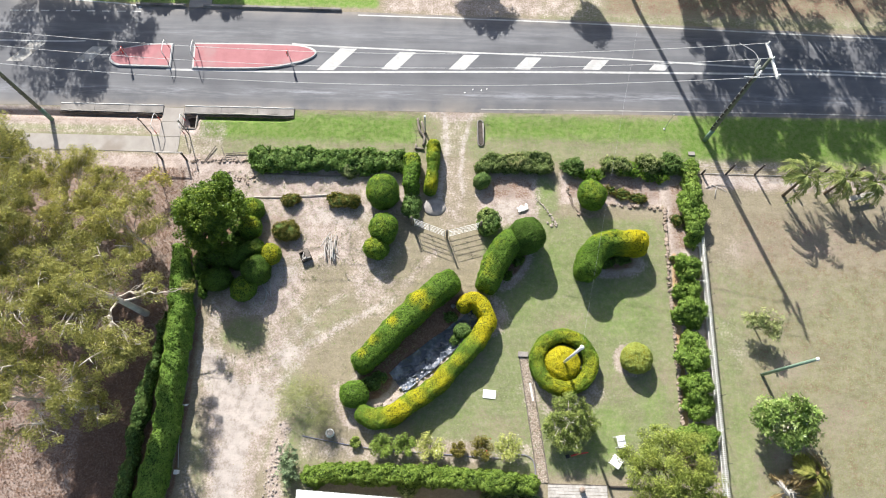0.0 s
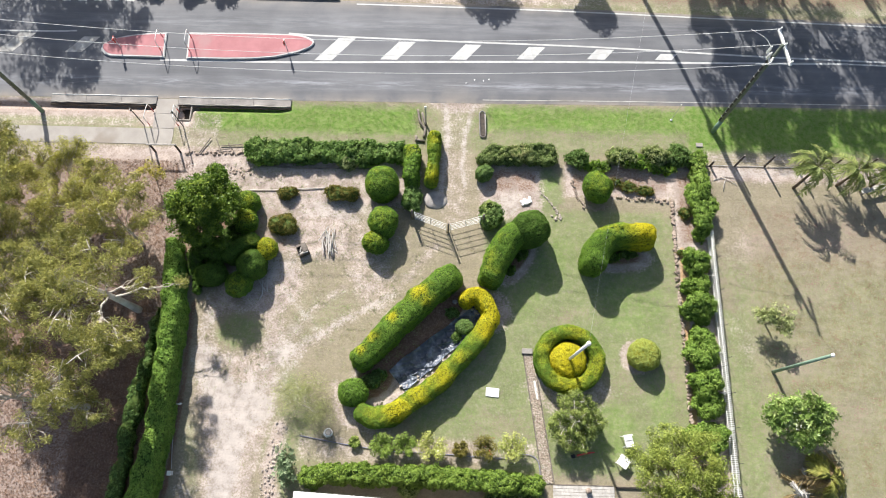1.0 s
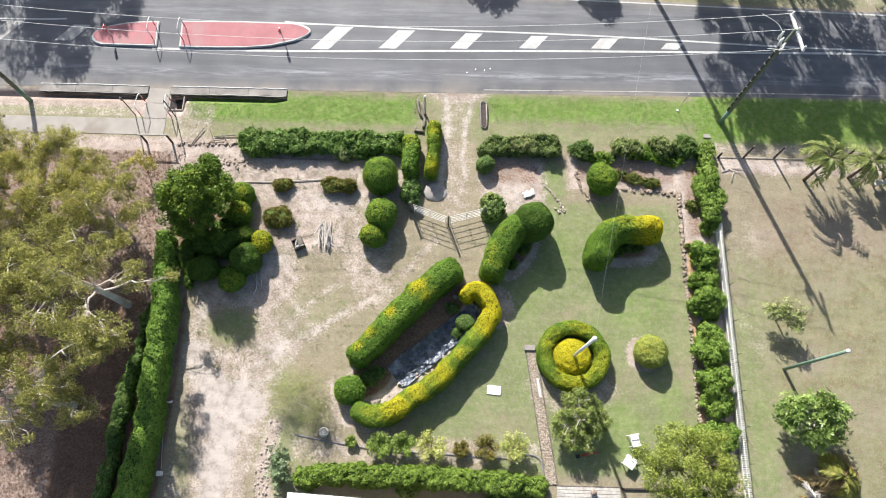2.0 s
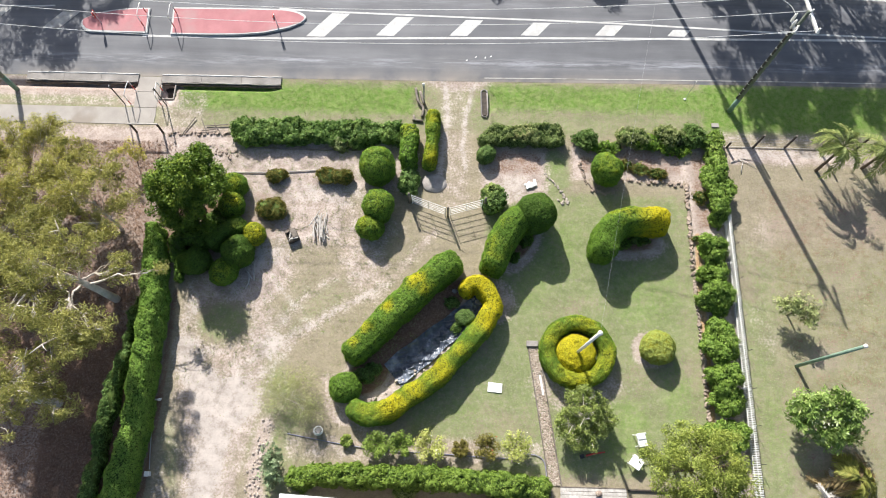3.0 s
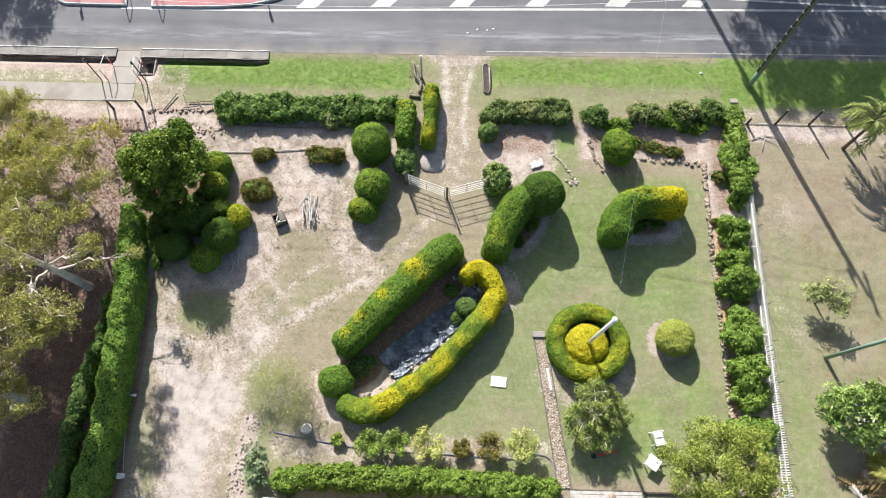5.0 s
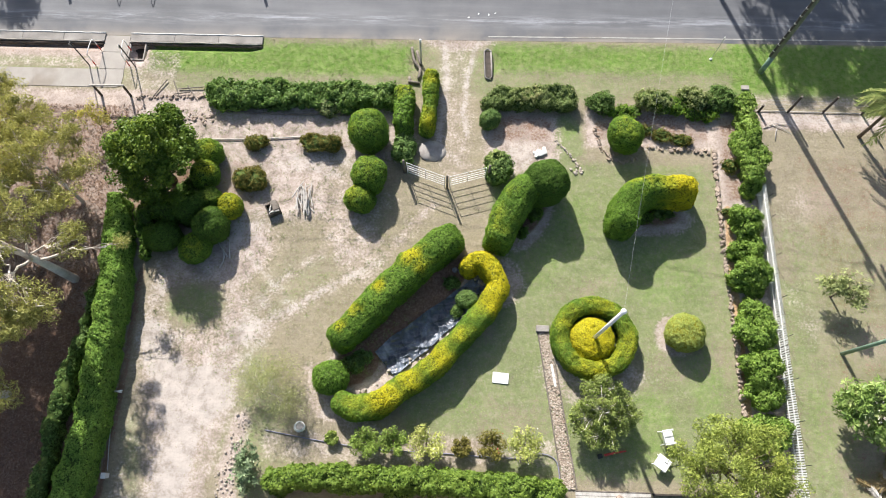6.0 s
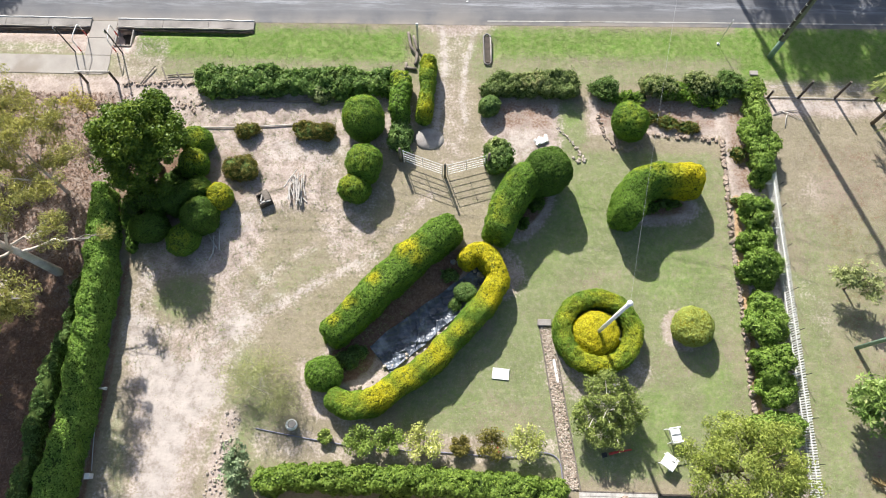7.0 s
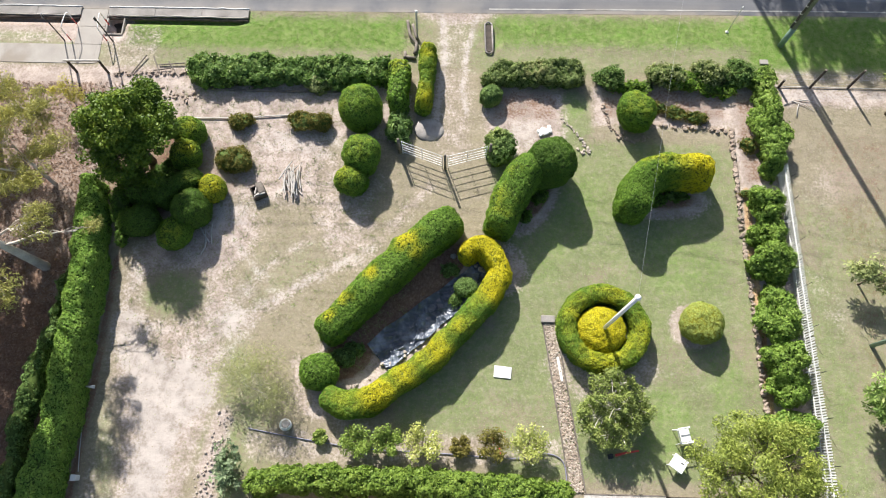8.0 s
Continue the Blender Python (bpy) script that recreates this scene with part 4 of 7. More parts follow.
def hoop(x, y, z, turn, h=1.0, w=0.9):
    """A white hold rail: a bent tube with red reflective sleeves."""
    ob = thing("hold_rail", "white bent tube hold rail with red sleeves", "hold rail", (x, y, z), "hold rails at the crossing", turn=turn)
    pts = [(-w / 2, 0, 0), (-w / 2, 0, h * 0.8), (-w / 2 + 0.12, 0, h), (w / 2 - 0.12, 0, h), (w / 2, 0, h * 0.8), (w / 2, 0, 0)]
    rail = part("rail", tube(spline(pts, 0.08), 0.022, 8), M["white_paint"], ob, smooth=True)
    for sx in (-1, 1):
        part("sleeve", tube([(sx * w / 2, 0, 0.1), (sx * w / 2, 0, 0.5)], 0.03, 8), M["red"], rail, "red reflective sleeve")
    return ob


marker(-20.35, 24.1, 0.2, 1.0, "board")
hoop(-17.85, 24.35, 0.2, 90)
hoop(-16.1, 24.35, 0.2, 90)
marker(-10.25, 24.2, 0.2, 1.0, "board")
hoop(-17.75, 19.4, 0.0, 85)
hoop(-16.15, 19.4, 0.0, 95)


def thin_sign(x, y, h, turn):
    ob = thing("street_sign", "thin dark steel post with a small sign edge-on", "street sign", (x, y, 0), "street signs", turn=turn)
    part("post", tube([(0, 0, -0.3), (0, 0, h)], 0.03, 8), M["dark_steel"], ob)
    part("board", box(0.16, 0.015, 0.22, 0.004, (0, 0.035, h - 0.12)), M["steel"], ob, "small metal sign board")
    return ob


thin_sign(-18.16, 19.0, 1.85, 90)
thin_sign(-15.85, 18.95, 1.8, 90)

# kerb slabs and paths
for k, (x0, x1) in enumerate(((-23.9, -17.65), (-16.35, -9.7))):
    ob = thing("kerb_slab", "weathered concrete kerb slab beside the road", "kerb", ((x0 + x1) / 2, 20.62, 0), "kerb slabs", "structure")
    L = x1 - x0
    n = 3
    for i in range(n):
        part("concrete_panel", box(L / n - 0.005, 0.42, 0.09, 0.015, (-L / 2 + L * (i + 0.5) / n, -0.01, 0.045)), M["concrete"], ob)
    rng = np.random.default_rng(40 + k)
    bend = np.linspace(-L / 2, L / 2, int(L / 0.3))
    part("kerb_edge", tube([(x, 0.245 + 0.012 * rng.normal(), 0.075 + 0.006 * rng.normal()) for x in bend], 0.045, 6), M["line_paint"], ob, "whitish worn edge", smooth=True)
    part("lip", tube([(x, -0.25 + 0.012 * rng.normal(), 0.075 + 0.008 * rng.normal()) for x in bend], 0.04 * rng.uniform(0.7, 1.2, len(bend)), 6), M["path"], ob, "pale chipped outer lip", smooth=True)
    # shadow of the drop is put into the dark earth and wall colours
    part("soil_edge", tube([(x, -0.33 + 0.012 * rng.normal(), -0.03 + 0.01 * rng.normal()) for x in bend], 0.07 * rng.uniform(0.8, 1.2, len(bend)), 7), M["shaded_earth"], ob, "crumbling earth under the lip, the drop's shadow in its dark colour", smooth=True)
    part("drain_wall", box(L - 0.04, 0.06, 0.42, 0.0, (0, -0.02, -0.22)), M["dark_timber"], ob, "wall of the drain, coloured dark for the shade")
foot = thing("footpath", "pale concrete footpath with a branch to the crossing", "footpath", (-24, 18.3, 0), kind="structure")
for k in range(11):
    slab([(-8.0 + 1.4 * k, -0.52), (-8.0 + 1.4 * k + 1.399, -0.52), (-8.0 + 1.4 * k + 1.399, 0.5), (-8.0 + 1.4 * k, 0.5)], -0.1, 0.02, "paving_slab", M["path"], foot, bevel=0.003)
slab([(7.4, -0.5), (7.6, -0.46), (7.63, 0.1), (7.6, 0.5), (7.4, 0.5)], -0.1, 0.02, "paving_slab", M["path"], foot, bevel=0.003)
for k in range(2):
    slab([(6.35, 0.52 + 0.98 * k), (7.6, 0.52 + 0.98 * k), (7.6, 1.48 + 0.98 * k), (6.35, 1.48 + 0.98 * k)], -0.3, 0.022, "paving_slab", M["path"], foot, bevel=0.003)
far_path = thing("footpath", "pale concrete crossing ramp over the road", "footpath", (-16.5, 28.4, 0), kind="structure")
for k in range(3):
    slab([(-0.72, -0.38 + k * 1.2), (0.72, -0.38 + k * 1.2), (0.72, 0.8 + k * 1.2), (-0.72, 0.8 + k * 1.2)], -0.1, 0.06, "paving_slab", M["path"], far_path, bevel=0.01)
far_kerb = thing("kerb_slab", "low concrete kerb across the road", "kerb", (-13, 28.15, 0), "kerb slabs", "structure")
for k in range(5):
    part("kerb_stone", box(1.75, 0.16, 0.3, 0.02, (-2.0 + 1.78 * k - 0.4, -0.01 * k, 0.02)), M["concrete"], far_kerb)
part("kerb_stone", box(3.2, 0.16, 0.3, 0.02, (-6.0, 0.0, 0.02)), M["concrete"], far_kerb)

# ---- hedges ----
def near(pts, x, y):
    """The yellowest of some round spots (x, y, radius, amount) at a place."""
    g = np.zeros_like(x)
    for px, py, r, a in pts:
        w = a * np.exp(-((x - px) ** 2 + (y - py) ** 2) / (r * r))
        g = np.maximum(g, w) if a > 0 else g + w
    return g


def gold_spots(*pts, base=0.0, top=0.0, h=1.5):
    return lambda x, y, z: base + near(pts, x, y) + top * (z / h - 0.6)


shrub("pond_hedge", "tall clipped green hedge with golden patches beside the pond", "hedge",
      ridge([(-0.1, 10.05), (-1.34, 8.95), (-2.63, 7.65), (-3.66, 6.5), (-4.5, 5.6)], [1.45, 1.5, 1.5, 1.4, 1.3], [1.6, 1.68, 1.64, 1.55, 1.4], sq=0.62, seed=1),
      gold=gold_spots((-1.75, 9.1, 0.6, 0.75), (-1.3, 8.6, 0.45, 0.6), (-3.0, 7.7, 0.38, 0.65), (-4.0, 6.7, 0.4, 0.62), (-4.5, 6.0, 0.35, 0.65), base=-0.18, top=0.25, h=1.6), size=0.053)
shrub("golden_hedge", "low curved golden and green clipped hedge round the pond", "hedge",
      ridge([(0.75, 8.85), (0.98, 9.1), (1.5, 9.0), (2.05, 8.2), (1.75, 7.25), (0.64, 5.86), (-0.42, 4.68), (-1.57, 3.77), (-2.7, 3.02), (-3.6, 2.75), (-4.3, 2.95)],
            [0.85, 0.9, 0.95, 1.1, 1.05, 1.0, 1.05, 1.05, 1.1, 1.15, 1.1], [1.1, 1.15, 1.2, 1.25, 1.2, 1.1, 1.15, 1.15, 1.2, 1.1, 1.0], sq=0.62, seed=2),
      gold=gold_spots((1.1, 9.1, 1.0, 1.1), (2.2, 8.2, 1.0, 1.1), (1.9, 7.3, 0.65, 0.9), (0.5, 5.8, 0.45, 0.35), (-0.5, 4.8, 0.75, 0.6), (-2.6, 3.1, 0.75, 0.7), (-1.5, 3.9, 0.7, 0.5), (-3.8, 2.8, 0.5, 0.25), base=-0.02, top=0.3, h=1.2), size=0.048, per_m2=2600, depth=0.036, core="mixed_core")
shrub("clipped_shrub", "small round dark green clipped shrub at the pond's corner", "shrub", dome(-4.85, 3.95, 0.75, 0.72, 1.15, seed=3), gold=gold_spots(base=-0.2), group="clipped shrubs")
shrub("lawn_hedge", "tall rounded yellow-green hedge on the lawn", "hedge",
      ridge([(3.3, 12.4), (2.8, 11.85), (2.3, 10.85), (2.05, 10.1)], [1.5, 1.55, 1.5, 1.35], [2.0, 2.0, 1.9, 1.75], sq=0.66, seed=4),
      gold=gold_spots((2.0, 10.6, 0.9, 0.24), (2.6, 12.4, 0.6, 0.25), (4.3, 12.7, 1.2, -0.5), base=-0.08, top=0.12, h=2.0), size=0.053)
shrub("clipped_mound", "dark green rounded clipped shrub against the lawn hedge", "shrub", dome(4.1, 12.7, 1.08, 0.98, 2.3, 0.72, 61, 0.14), leaf="hedge_dark", gold=gold_spots(base=-0.2), size=0.053, group="clipped shrubs")
shrub("curved_hedge", "curved clipped hedge, green with a golden end", "hedge",
      ridge([(7.5, 10.95), (7.75, 11.8), (8.5, 12.4), (9.6, 12.55), (10.45, 12.55)], [1.4, 1.5, 1.4, 1.3, 1.25], [2.0, 2.1, 2.0, 1.9, 1.7], sq=0.66, seed=5),
      gold=gold_spots((10.5, 12.6, 1.25, 1.1), (8.3, 13.0, 0.9, 0.3), (7.5, 11.2, 1.0, -0.25), base=-0.05, top=0.15, h=2.0), size=0.053)
RING = [(6.12 + 1.43 * math.cos(a), 5.93 + 1.38 * math.sin(a)) for a in np.linspace(0, 2 * math.pi, 16, endpoint=False)]
shrub("ring_hedge", "ring-shaped clipped hedge of green and golden leaves", "hedge", ridge(RING, 0.82, 0.9, True, 0.6, 6, 0.09),
      gold=gold_spots((6.0, 4.6, 1.0, 0.34), (7.3, 5.6, 0.7, 0.3), (5.0, 6.4, 0.7, 0.25), (6.5, 7.2, 0.5, 0.3), base=0.06, top=0.2, h=0.9), size=0.047, per_m2=2400, core="mixed_core")
shrub("golden_bun", "golden clipped bun inside the ring hedge", "shrub", dome(6.03, 5.84, 0.97, 0.95, 1.0, 0.62, 7, 0.05), gold=gold_spots(base=0.72), size=0.042, per_m2=3000, depth=0.032, core="gold_core")
shrub("light_ball", "pale green clipped ball on the lawn", "shrub", dome(9.98, 6.22, 0.84, 0.83, 1.15, 0.7, 8, 0.06), leaf="pale", gold=gold_spots(base=-0.3), size=0.042, per_m2=3000, depth=0.032, core="gold_core", group="clipped shrubs")
shrub("clipped_ball", "large round clipped green shrub", "shrub", dome(-3.98, 15.2, 0.95, 1.0, 1.95, 0.7, 9), gold=gold_spots(top=0.3, h=1.9), group="clipped shrubs")
shrub("clipped_ball", "round clipped green shrub", "shrub", dome(-3.82, 13.05, 0.82, 0.85, 1.6, 0.75, 10), gold=gold_spots(top=0.3, h=1.6), group="clipped shrubs")
shrub("clipped_ball", "small round clipped green shrub with golden top", "shrub", dome(-4.2, 11.98, 0.68, 0.7, 1.2, 0.75, 11), gold=gold_spots((-4.5, 12.1, 0.5, 0.3), top=0.3, h=1.3), group="clipped shrubs")
shrub("clipped_ball", "egg-shaped clipped green shrub", "shrub", dome(7.95, 15.4, 0.78, 0.85, 1.65, 0.72, 12), gold=gold_spots(top=0.35, h=1.6), group="clipped shrubs")
# clump under the fig
shrub("clipped_shrub", "rounded yellow-green clipped shrub", "shrub", dome(-11.45, 14.15, 0.8, 0.62, 1.15, 0.6, 13), gold=gold_spots(base=0.1, top=0.9, h=1.5), group="clipped shrubs")
shrub("clipped_shrub", "rounded yellow-green clipped shrub", "shrub", dome(-11.35, 13.05, 0.66, 0.7, 1.1, 0.7, 14), gold=gold_spots((-11.1, 13.1, 0.5, 0.35), top=0.5, h=1.3), group="clipped shrubs")
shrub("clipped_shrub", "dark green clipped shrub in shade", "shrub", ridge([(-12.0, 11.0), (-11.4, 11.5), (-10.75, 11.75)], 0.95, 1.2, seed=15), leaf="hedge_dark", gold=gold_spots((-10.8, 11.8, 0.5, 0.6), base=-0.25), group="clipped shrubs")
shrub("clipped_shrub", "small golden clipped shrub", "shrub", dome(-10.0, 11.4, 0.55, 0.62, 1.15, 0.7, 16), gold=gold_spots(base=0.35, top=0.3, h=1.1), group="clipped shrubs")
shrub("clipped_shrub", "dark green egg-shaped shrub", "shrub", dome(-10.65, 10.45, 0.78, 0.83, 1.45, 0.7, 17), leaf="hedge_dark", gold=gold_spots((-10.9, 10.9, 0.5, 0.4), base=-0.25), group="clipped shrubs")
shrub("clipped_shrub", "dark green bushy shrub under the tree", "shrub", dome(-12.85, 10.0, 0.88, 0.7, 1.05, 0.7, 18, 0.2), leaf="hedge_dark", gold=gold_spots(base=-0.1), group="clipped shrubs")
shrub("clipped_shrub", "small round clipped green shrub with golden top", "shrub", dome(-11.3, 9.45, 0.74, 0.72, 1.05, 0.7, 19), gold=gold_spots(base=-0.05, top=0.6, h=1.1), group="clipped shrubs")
# filler growth added below the fig: its dark leaves stand for the shade
shrub("clipped_shrub", "leafy shrub added under the fig, shade put into its dark leaves", "shrub", dome(-12.9, 11.35, 1.05, 0.75, 0.95, 0.8, 63, 0.25, 0.1), leaf="hedge_dark", gold=gold_spots(base=-0.2), size=0.09, per_m2=620, depth=0.1, group="clipped shrubs")
shrub("undergrowth", "low undergrowth added under the fig, shade put into its dark leaves", "bush", ridge([(-13.95, 12.0), (-13.85, 11.0), (-13.7, 10.0), (-13.6, 9.2)], [0.6, 0.8, 0.7, 0.4], [0.5, 0.6, 0.5, 0.35], seed=66, lump=0.25), leaf="hedge_dark", gold=gold_spots(base=-0.3), size=0.09, per_m2=520, depth=0.08)
shrub("undergrowth", "low undergrowth added under the fig, shade put into its dark leaves", "bush", dome(-12.1, 12.3, 0.6, 0.7, 0.5, 0.8, 67, 0.25, 0.1), leaf="hedge_dark", gold=gold_spots(base=-0.3), size=0.09, per_m2=520, depth=0.08)
# boundary hedges
shrub("boundary_hedge", "long clipped green hedge along the boundary", "hedge",
      ridge([(-14.95, 11.5), (-14.6, 9.4), (-14.42, 7.2), (-14.38, 5.2), (-14.32, 3.4), (-14.32, 1.4), (-14.55, -0.5), (-14.75, -3.0)], [0.6, 0.95, 1.25, 1.08, 1.08, 1.08, 1.25, 1.3], [1.5, 1.6, 1.55, 1.5, 1.55, 1.5, 1.55, 1.55], sq=0.5, seed=20, lump=0.2, fine=0.07),
      gold=gold_spots(base=-0.02, top=0.3, h=1.6), leaf="bright", size=0.066, per_m2=1700, spread=0.5)
shrub("rough_hedge", "low dark shaded hedge growth behind the boundary hedge", "hedge",
      ridge([(-15.35, 8.0), (-15.55, 5.6), (-15.8, 3.2), (-16.0, 0.3), (-16.15, -2.5)], [0.4, 0.6, 0.7, 0.8, 0.8], [0.5, 0.6, 0.75, 0.8, 0.8], seed=21, lump=0.3), leaf="deep", gold=gold_spots(base=-0.3), per_m2=520, size=0.08)
shrub("house_hedge", "long clipped green hedge in front of the house", "hedge",
      ridge([(-6.75, -0.1), (-4.7, 0.0), (-2.9, 0.02), (-0.6, -0.02), (1.35, -0.08), (4.2, -0.3)], [0.95, 1.05, 0.95, 1.05, 0.95, 0.95], [1.15, 1.3, 1.15, 1.25, 1.15, 1.1], sq=0.6, seed=22, lump=0.26, fine=0.16),
      gold=gold_spots(base=-0.1, top=0.3, h=1.2), leaf="house_leaf", size=0.082, per_m2=1050, depth=0.1)
shrub("street_hedge", "leafy green hedge along the front boundary", "hedge",
      ridge([(-11.5, 17.35), (-9.6, 17.42), (-7.1, 17.4), (-4.8, 17.42), (-3.2, 17.42)], [1.3, 1.35, 1.3, 1.35, 1.2], [0.66, 0.7, 0.66, 0.7, 0.7], sq=0.45, seed=23, lump=0.26, fine=0.2), leaf="street", gold=gold_spots(base=0.02, top=0.2, h=0.8), size=0.1, per_m2=760, depth=0.12)
for x, y, rx, ry, h, leaf in ((-10.7, 16.85, 0.9, 0.35, 0.36, "bright"), (-8.6, 16.85, 0.7, 0.3, 0.34, "street"), (-6.0, 16.75, 0.5, 0.33, 0.42, "grey_leaf"), (-4.9, 16.85, 0.7, 0.3, 0.36, "street")):
    shrub("low_bush", "low pale green growth at the foot of the street hedge", "bush", dome(x, y, rx, ry, h, 0.8, 62, 0.25, 0.1), leaf=leaf, size=0.1, per_m2=560, depth=0.1, group="hedge foot bushes")
shrub("entrance_hedge", "green hedge beside the driveway entrance", "hedge", ridge([(-2.42, 17.35), (-2.4, 16.5), (-2.36, 15.7)], [0.95, 0.95, 0.85], [1.15, 1.2, 1.1], seed=24, lump=0.2), gold=gold_spots((-2.4, 17.4, 0.6, 0.4), base=-0.12, top=0.2, h=1.2), size=0.09, per_m2=840, group="entrance hedges")
shrub("entrance_bush", "loose leafy green bush beside the gate", "bush", dome(-2.3, 14.55, 0.55, 0.75, 0.9, 0.8, 25, 0.3, 0.1), leaf="deep", gold=gold_spots(base=0.0), size=0.12, per_m2=520, depth=0.1, group="entrance bushes")
shrub("entrance_hedge", "narrow golden-green hedge beside the driveway", "hedge", ridge([(-1.15, 18.35), (-1.17, 17.3), (-1.2, 16.4), (-1.28, 15.75)], [0.75, 0.78, 0.7, 0.72], [1.2, 1.25, 1.1, 1.1], seed=26), gold=gold_spots((-1.2, 18.2, 0.7, 0.3), (-1.25, 15.9, 0.6, 0.45), top=0.35, h=1.2), size=0.075, group="entrance hedges")
shrub("street_hedge", "clipped grey-green hedge beside the driveway", "hedge", ridge([(1.75, 17.1), (2.1, 17.45), (3.3, 17.5), (4.6, 17.45), (5.4, 17.4)], [0.9, 1.1, 1.15, 1.15, 1.2], [0.62, 0.7, 0.72, 0.74, 0.78], sq=0.48, seed=27, lump=0.24, fine=0.14), leaf="tipped", gold=gold_spots((3.6, 17.5, 0.7, 0.4), base=-0.05, top=0.5, h=0.9), size=0.08, per_m2=900, depth=0.08)
shrub("clipped_shrub", "small round green shrub beside the driveway", "shrub", dome(1.72, 16.3, 0.5, 0.5, 0.8, 0.75, 28), leaf="deep", gold=gold_spots(base=0.1), size=0.08, group="clipped shrubs")
for k, (x, y, rx, ry, h, leaf) in enumerate(((6.95, 17.1, 0.8, 0.55, 0.8, "deep"), (9.5, 17.3, 0.85, 0.6, 0.85, "grey_leaf"), (10.2, 17.0, 0.7, 0.4, 0.6, "hedge"), (11.5, 17.3, 0.8, 0.6, 0.85, "grey_leaf"), (12.7, 17.4, 0.75, 0.6, 0.9, "deep"), (8.2, 16.75, 0.8, 0.35, 0.35, "hedge"), (11.8, 16.8, 0.9, 0.35, 0.4, "hedge"))):
    shrub("loose_bush", "loose grey-green bush along the front fence" if leaf == "grey_leaf" else "loose green bush along the front fence", "bush",
          dome(x, y + 0.22, rx, ry, h, 0.85, 30 + k, 0.3, 0.12), leaf=leaf, size=0.09, per_m2=420, spread=0.9, depth=0.12, gold=gold_spots(base=0.05), group="front fence bushes")
shrub("corner_hedge", "leafy green hedge at the fence corner", "hedge", ridge([(13.75, 17.3), (13.75, 16.4), (13.72, 15.3), (13.7, 14.4), (13.68, 13.3)], [0.9, 1.0, 1.15, 1.15, 1.05], [0.9, 1.0, 1.2, 1.25, 1.2], seed=38, lump=0.4, fine=0.17), gold=gold_spots((13.7, 16.8, 0.8, 0.2), base=-0.02, top=0.25, h=1.2), leaf="fence_leaf", size=0.088, per_m2=900, depth=0.1)
for k, (x, y, rx, ry, h) in enumerate(((13.05, 11.3, 0.76, 0.72, 1.2), (12.98, 10.0, 0.66, 0.62, 1.0), (13.1, 8.75, 0.72, 0.85, 1.15), (13.0, 6.55, 0.8, 1.1, 1.25), (12.92, 4.75, 0.75, 0.75, 1.2), (13.1, 3.75, 0.66, 0.7, 1.0), (12.9, 2.2, 0.95, 0.8, 1.2))):
    shrub("fence_bush", "bushy bright green shrub in the bed by the picket fence", "bush", dome(x, y, rx, ry, h, 0.75, 40 + k, 0.5, 0.2), leaf="fence_leaf", size=0.085, per_m2=1000, depth=0.1, gold=gold_spots(base=-0.08, top=0.3, h=1.2), group="fence bed bushes")
shrub("clipped_shrub", "round leafy bush beside the gate post", "shrub", dome(2.1, 13.75, 0.6, 0.75, 0.95, 0.8, 50, 0.28, 0.1), leaf="deep", gold=gold_spots((1.9, 14.2, 0.5, 0.35), base=0.08), size=0.1, per_m2=600, depth=0.1, group="clipped shrubs")
for k, (x, y, rx, ry, h) in enumerate(((-9.3, 14.85, 0.55, 0.42, 0.5), (-6.35, 14.9, 1.0, 0.46, 0.6), (-9.35, 12.95, 0.85, 0.6, 0.6))):
    shrub("heath_shrub", "low russet-green heath shrub in bare soil", "shrub", dome(x, y, rx, ry, h, 0.8, 52 + k, 0.2, 0.08), leaf="russet", size=0.08, aspect=0.3, per_m2=1040, spread=0.9, depth=0.08, group="heath shrubs")
shrub("clipped_shrub", "small green shrub growing through the pond liner", "shrub", dome(0.72, 7.45, 0.48, 0.42, 0.6, 0.8, 56, 0.12), leaf="deep", gold=gold_spots(base=0.08), group="clipped shrubs")
for x, y, r in ((-1.85, -0.6, 0.5), (2.4, -0.95, 0.6), (3.3, -0.9, 0.7), (4.2, -0.95, 0.5)):
    shrub("low_bush", "small pale green bush under the eaves", "bush", dome(x, y, r, 0.4, 0.65, 0.85, 57, 0.2, 0.1), leaf="grey_leaf", size=0.09, per_m2=600, spread=0.9, group="eaves bushes")

# ---- trees ----
def gum(label, at, height, lobes, trunk, lean, seed, gold=0.1):
    """lobes: (x, y, z, radius, clumps) in the world."""
    ob = tree("gum_tree", label, at, height, [(x - at[0], y - at[1], z, q, q, q * 0.6, int(n * 2.1)) for x, y, z, q, n in lobes], "gum", "gum_bark", 104, 0.32, 20, 0.165, 0.2, 0.9, trunk, lean, 0.7, seed, "gum trees", gold=gold)
    rng = np.random.default_rng(seed + 500)
    for x, y, z, q, n in lobes[:5]:
        a = np.array((x - at[0], y - at[1], z))
        way = rng.normal(size=3) * (1, 1, 0.2)
        way /= np.linalg.norm(way)
        b = a + way * q * 0.9 + (0, 0, q * 0.45)
        mid = a + (b - a) * 0.55 + (0, 0, 0.12)
        fork = mid + (b - mid)[[1, 0, 2]] * (-0.8, 0.8, 0.6)
        part("bare_branch", join([tube([a, mid, b], [0.05, 0.035, 0.01], 6), tube([mid, (mid + fork) / 2 + (0, 0, 0.05), fork], [0.028, 0.018, 0.006], 5)]), M["gum_bark"], ob, "bare pale branch", smooth=True)


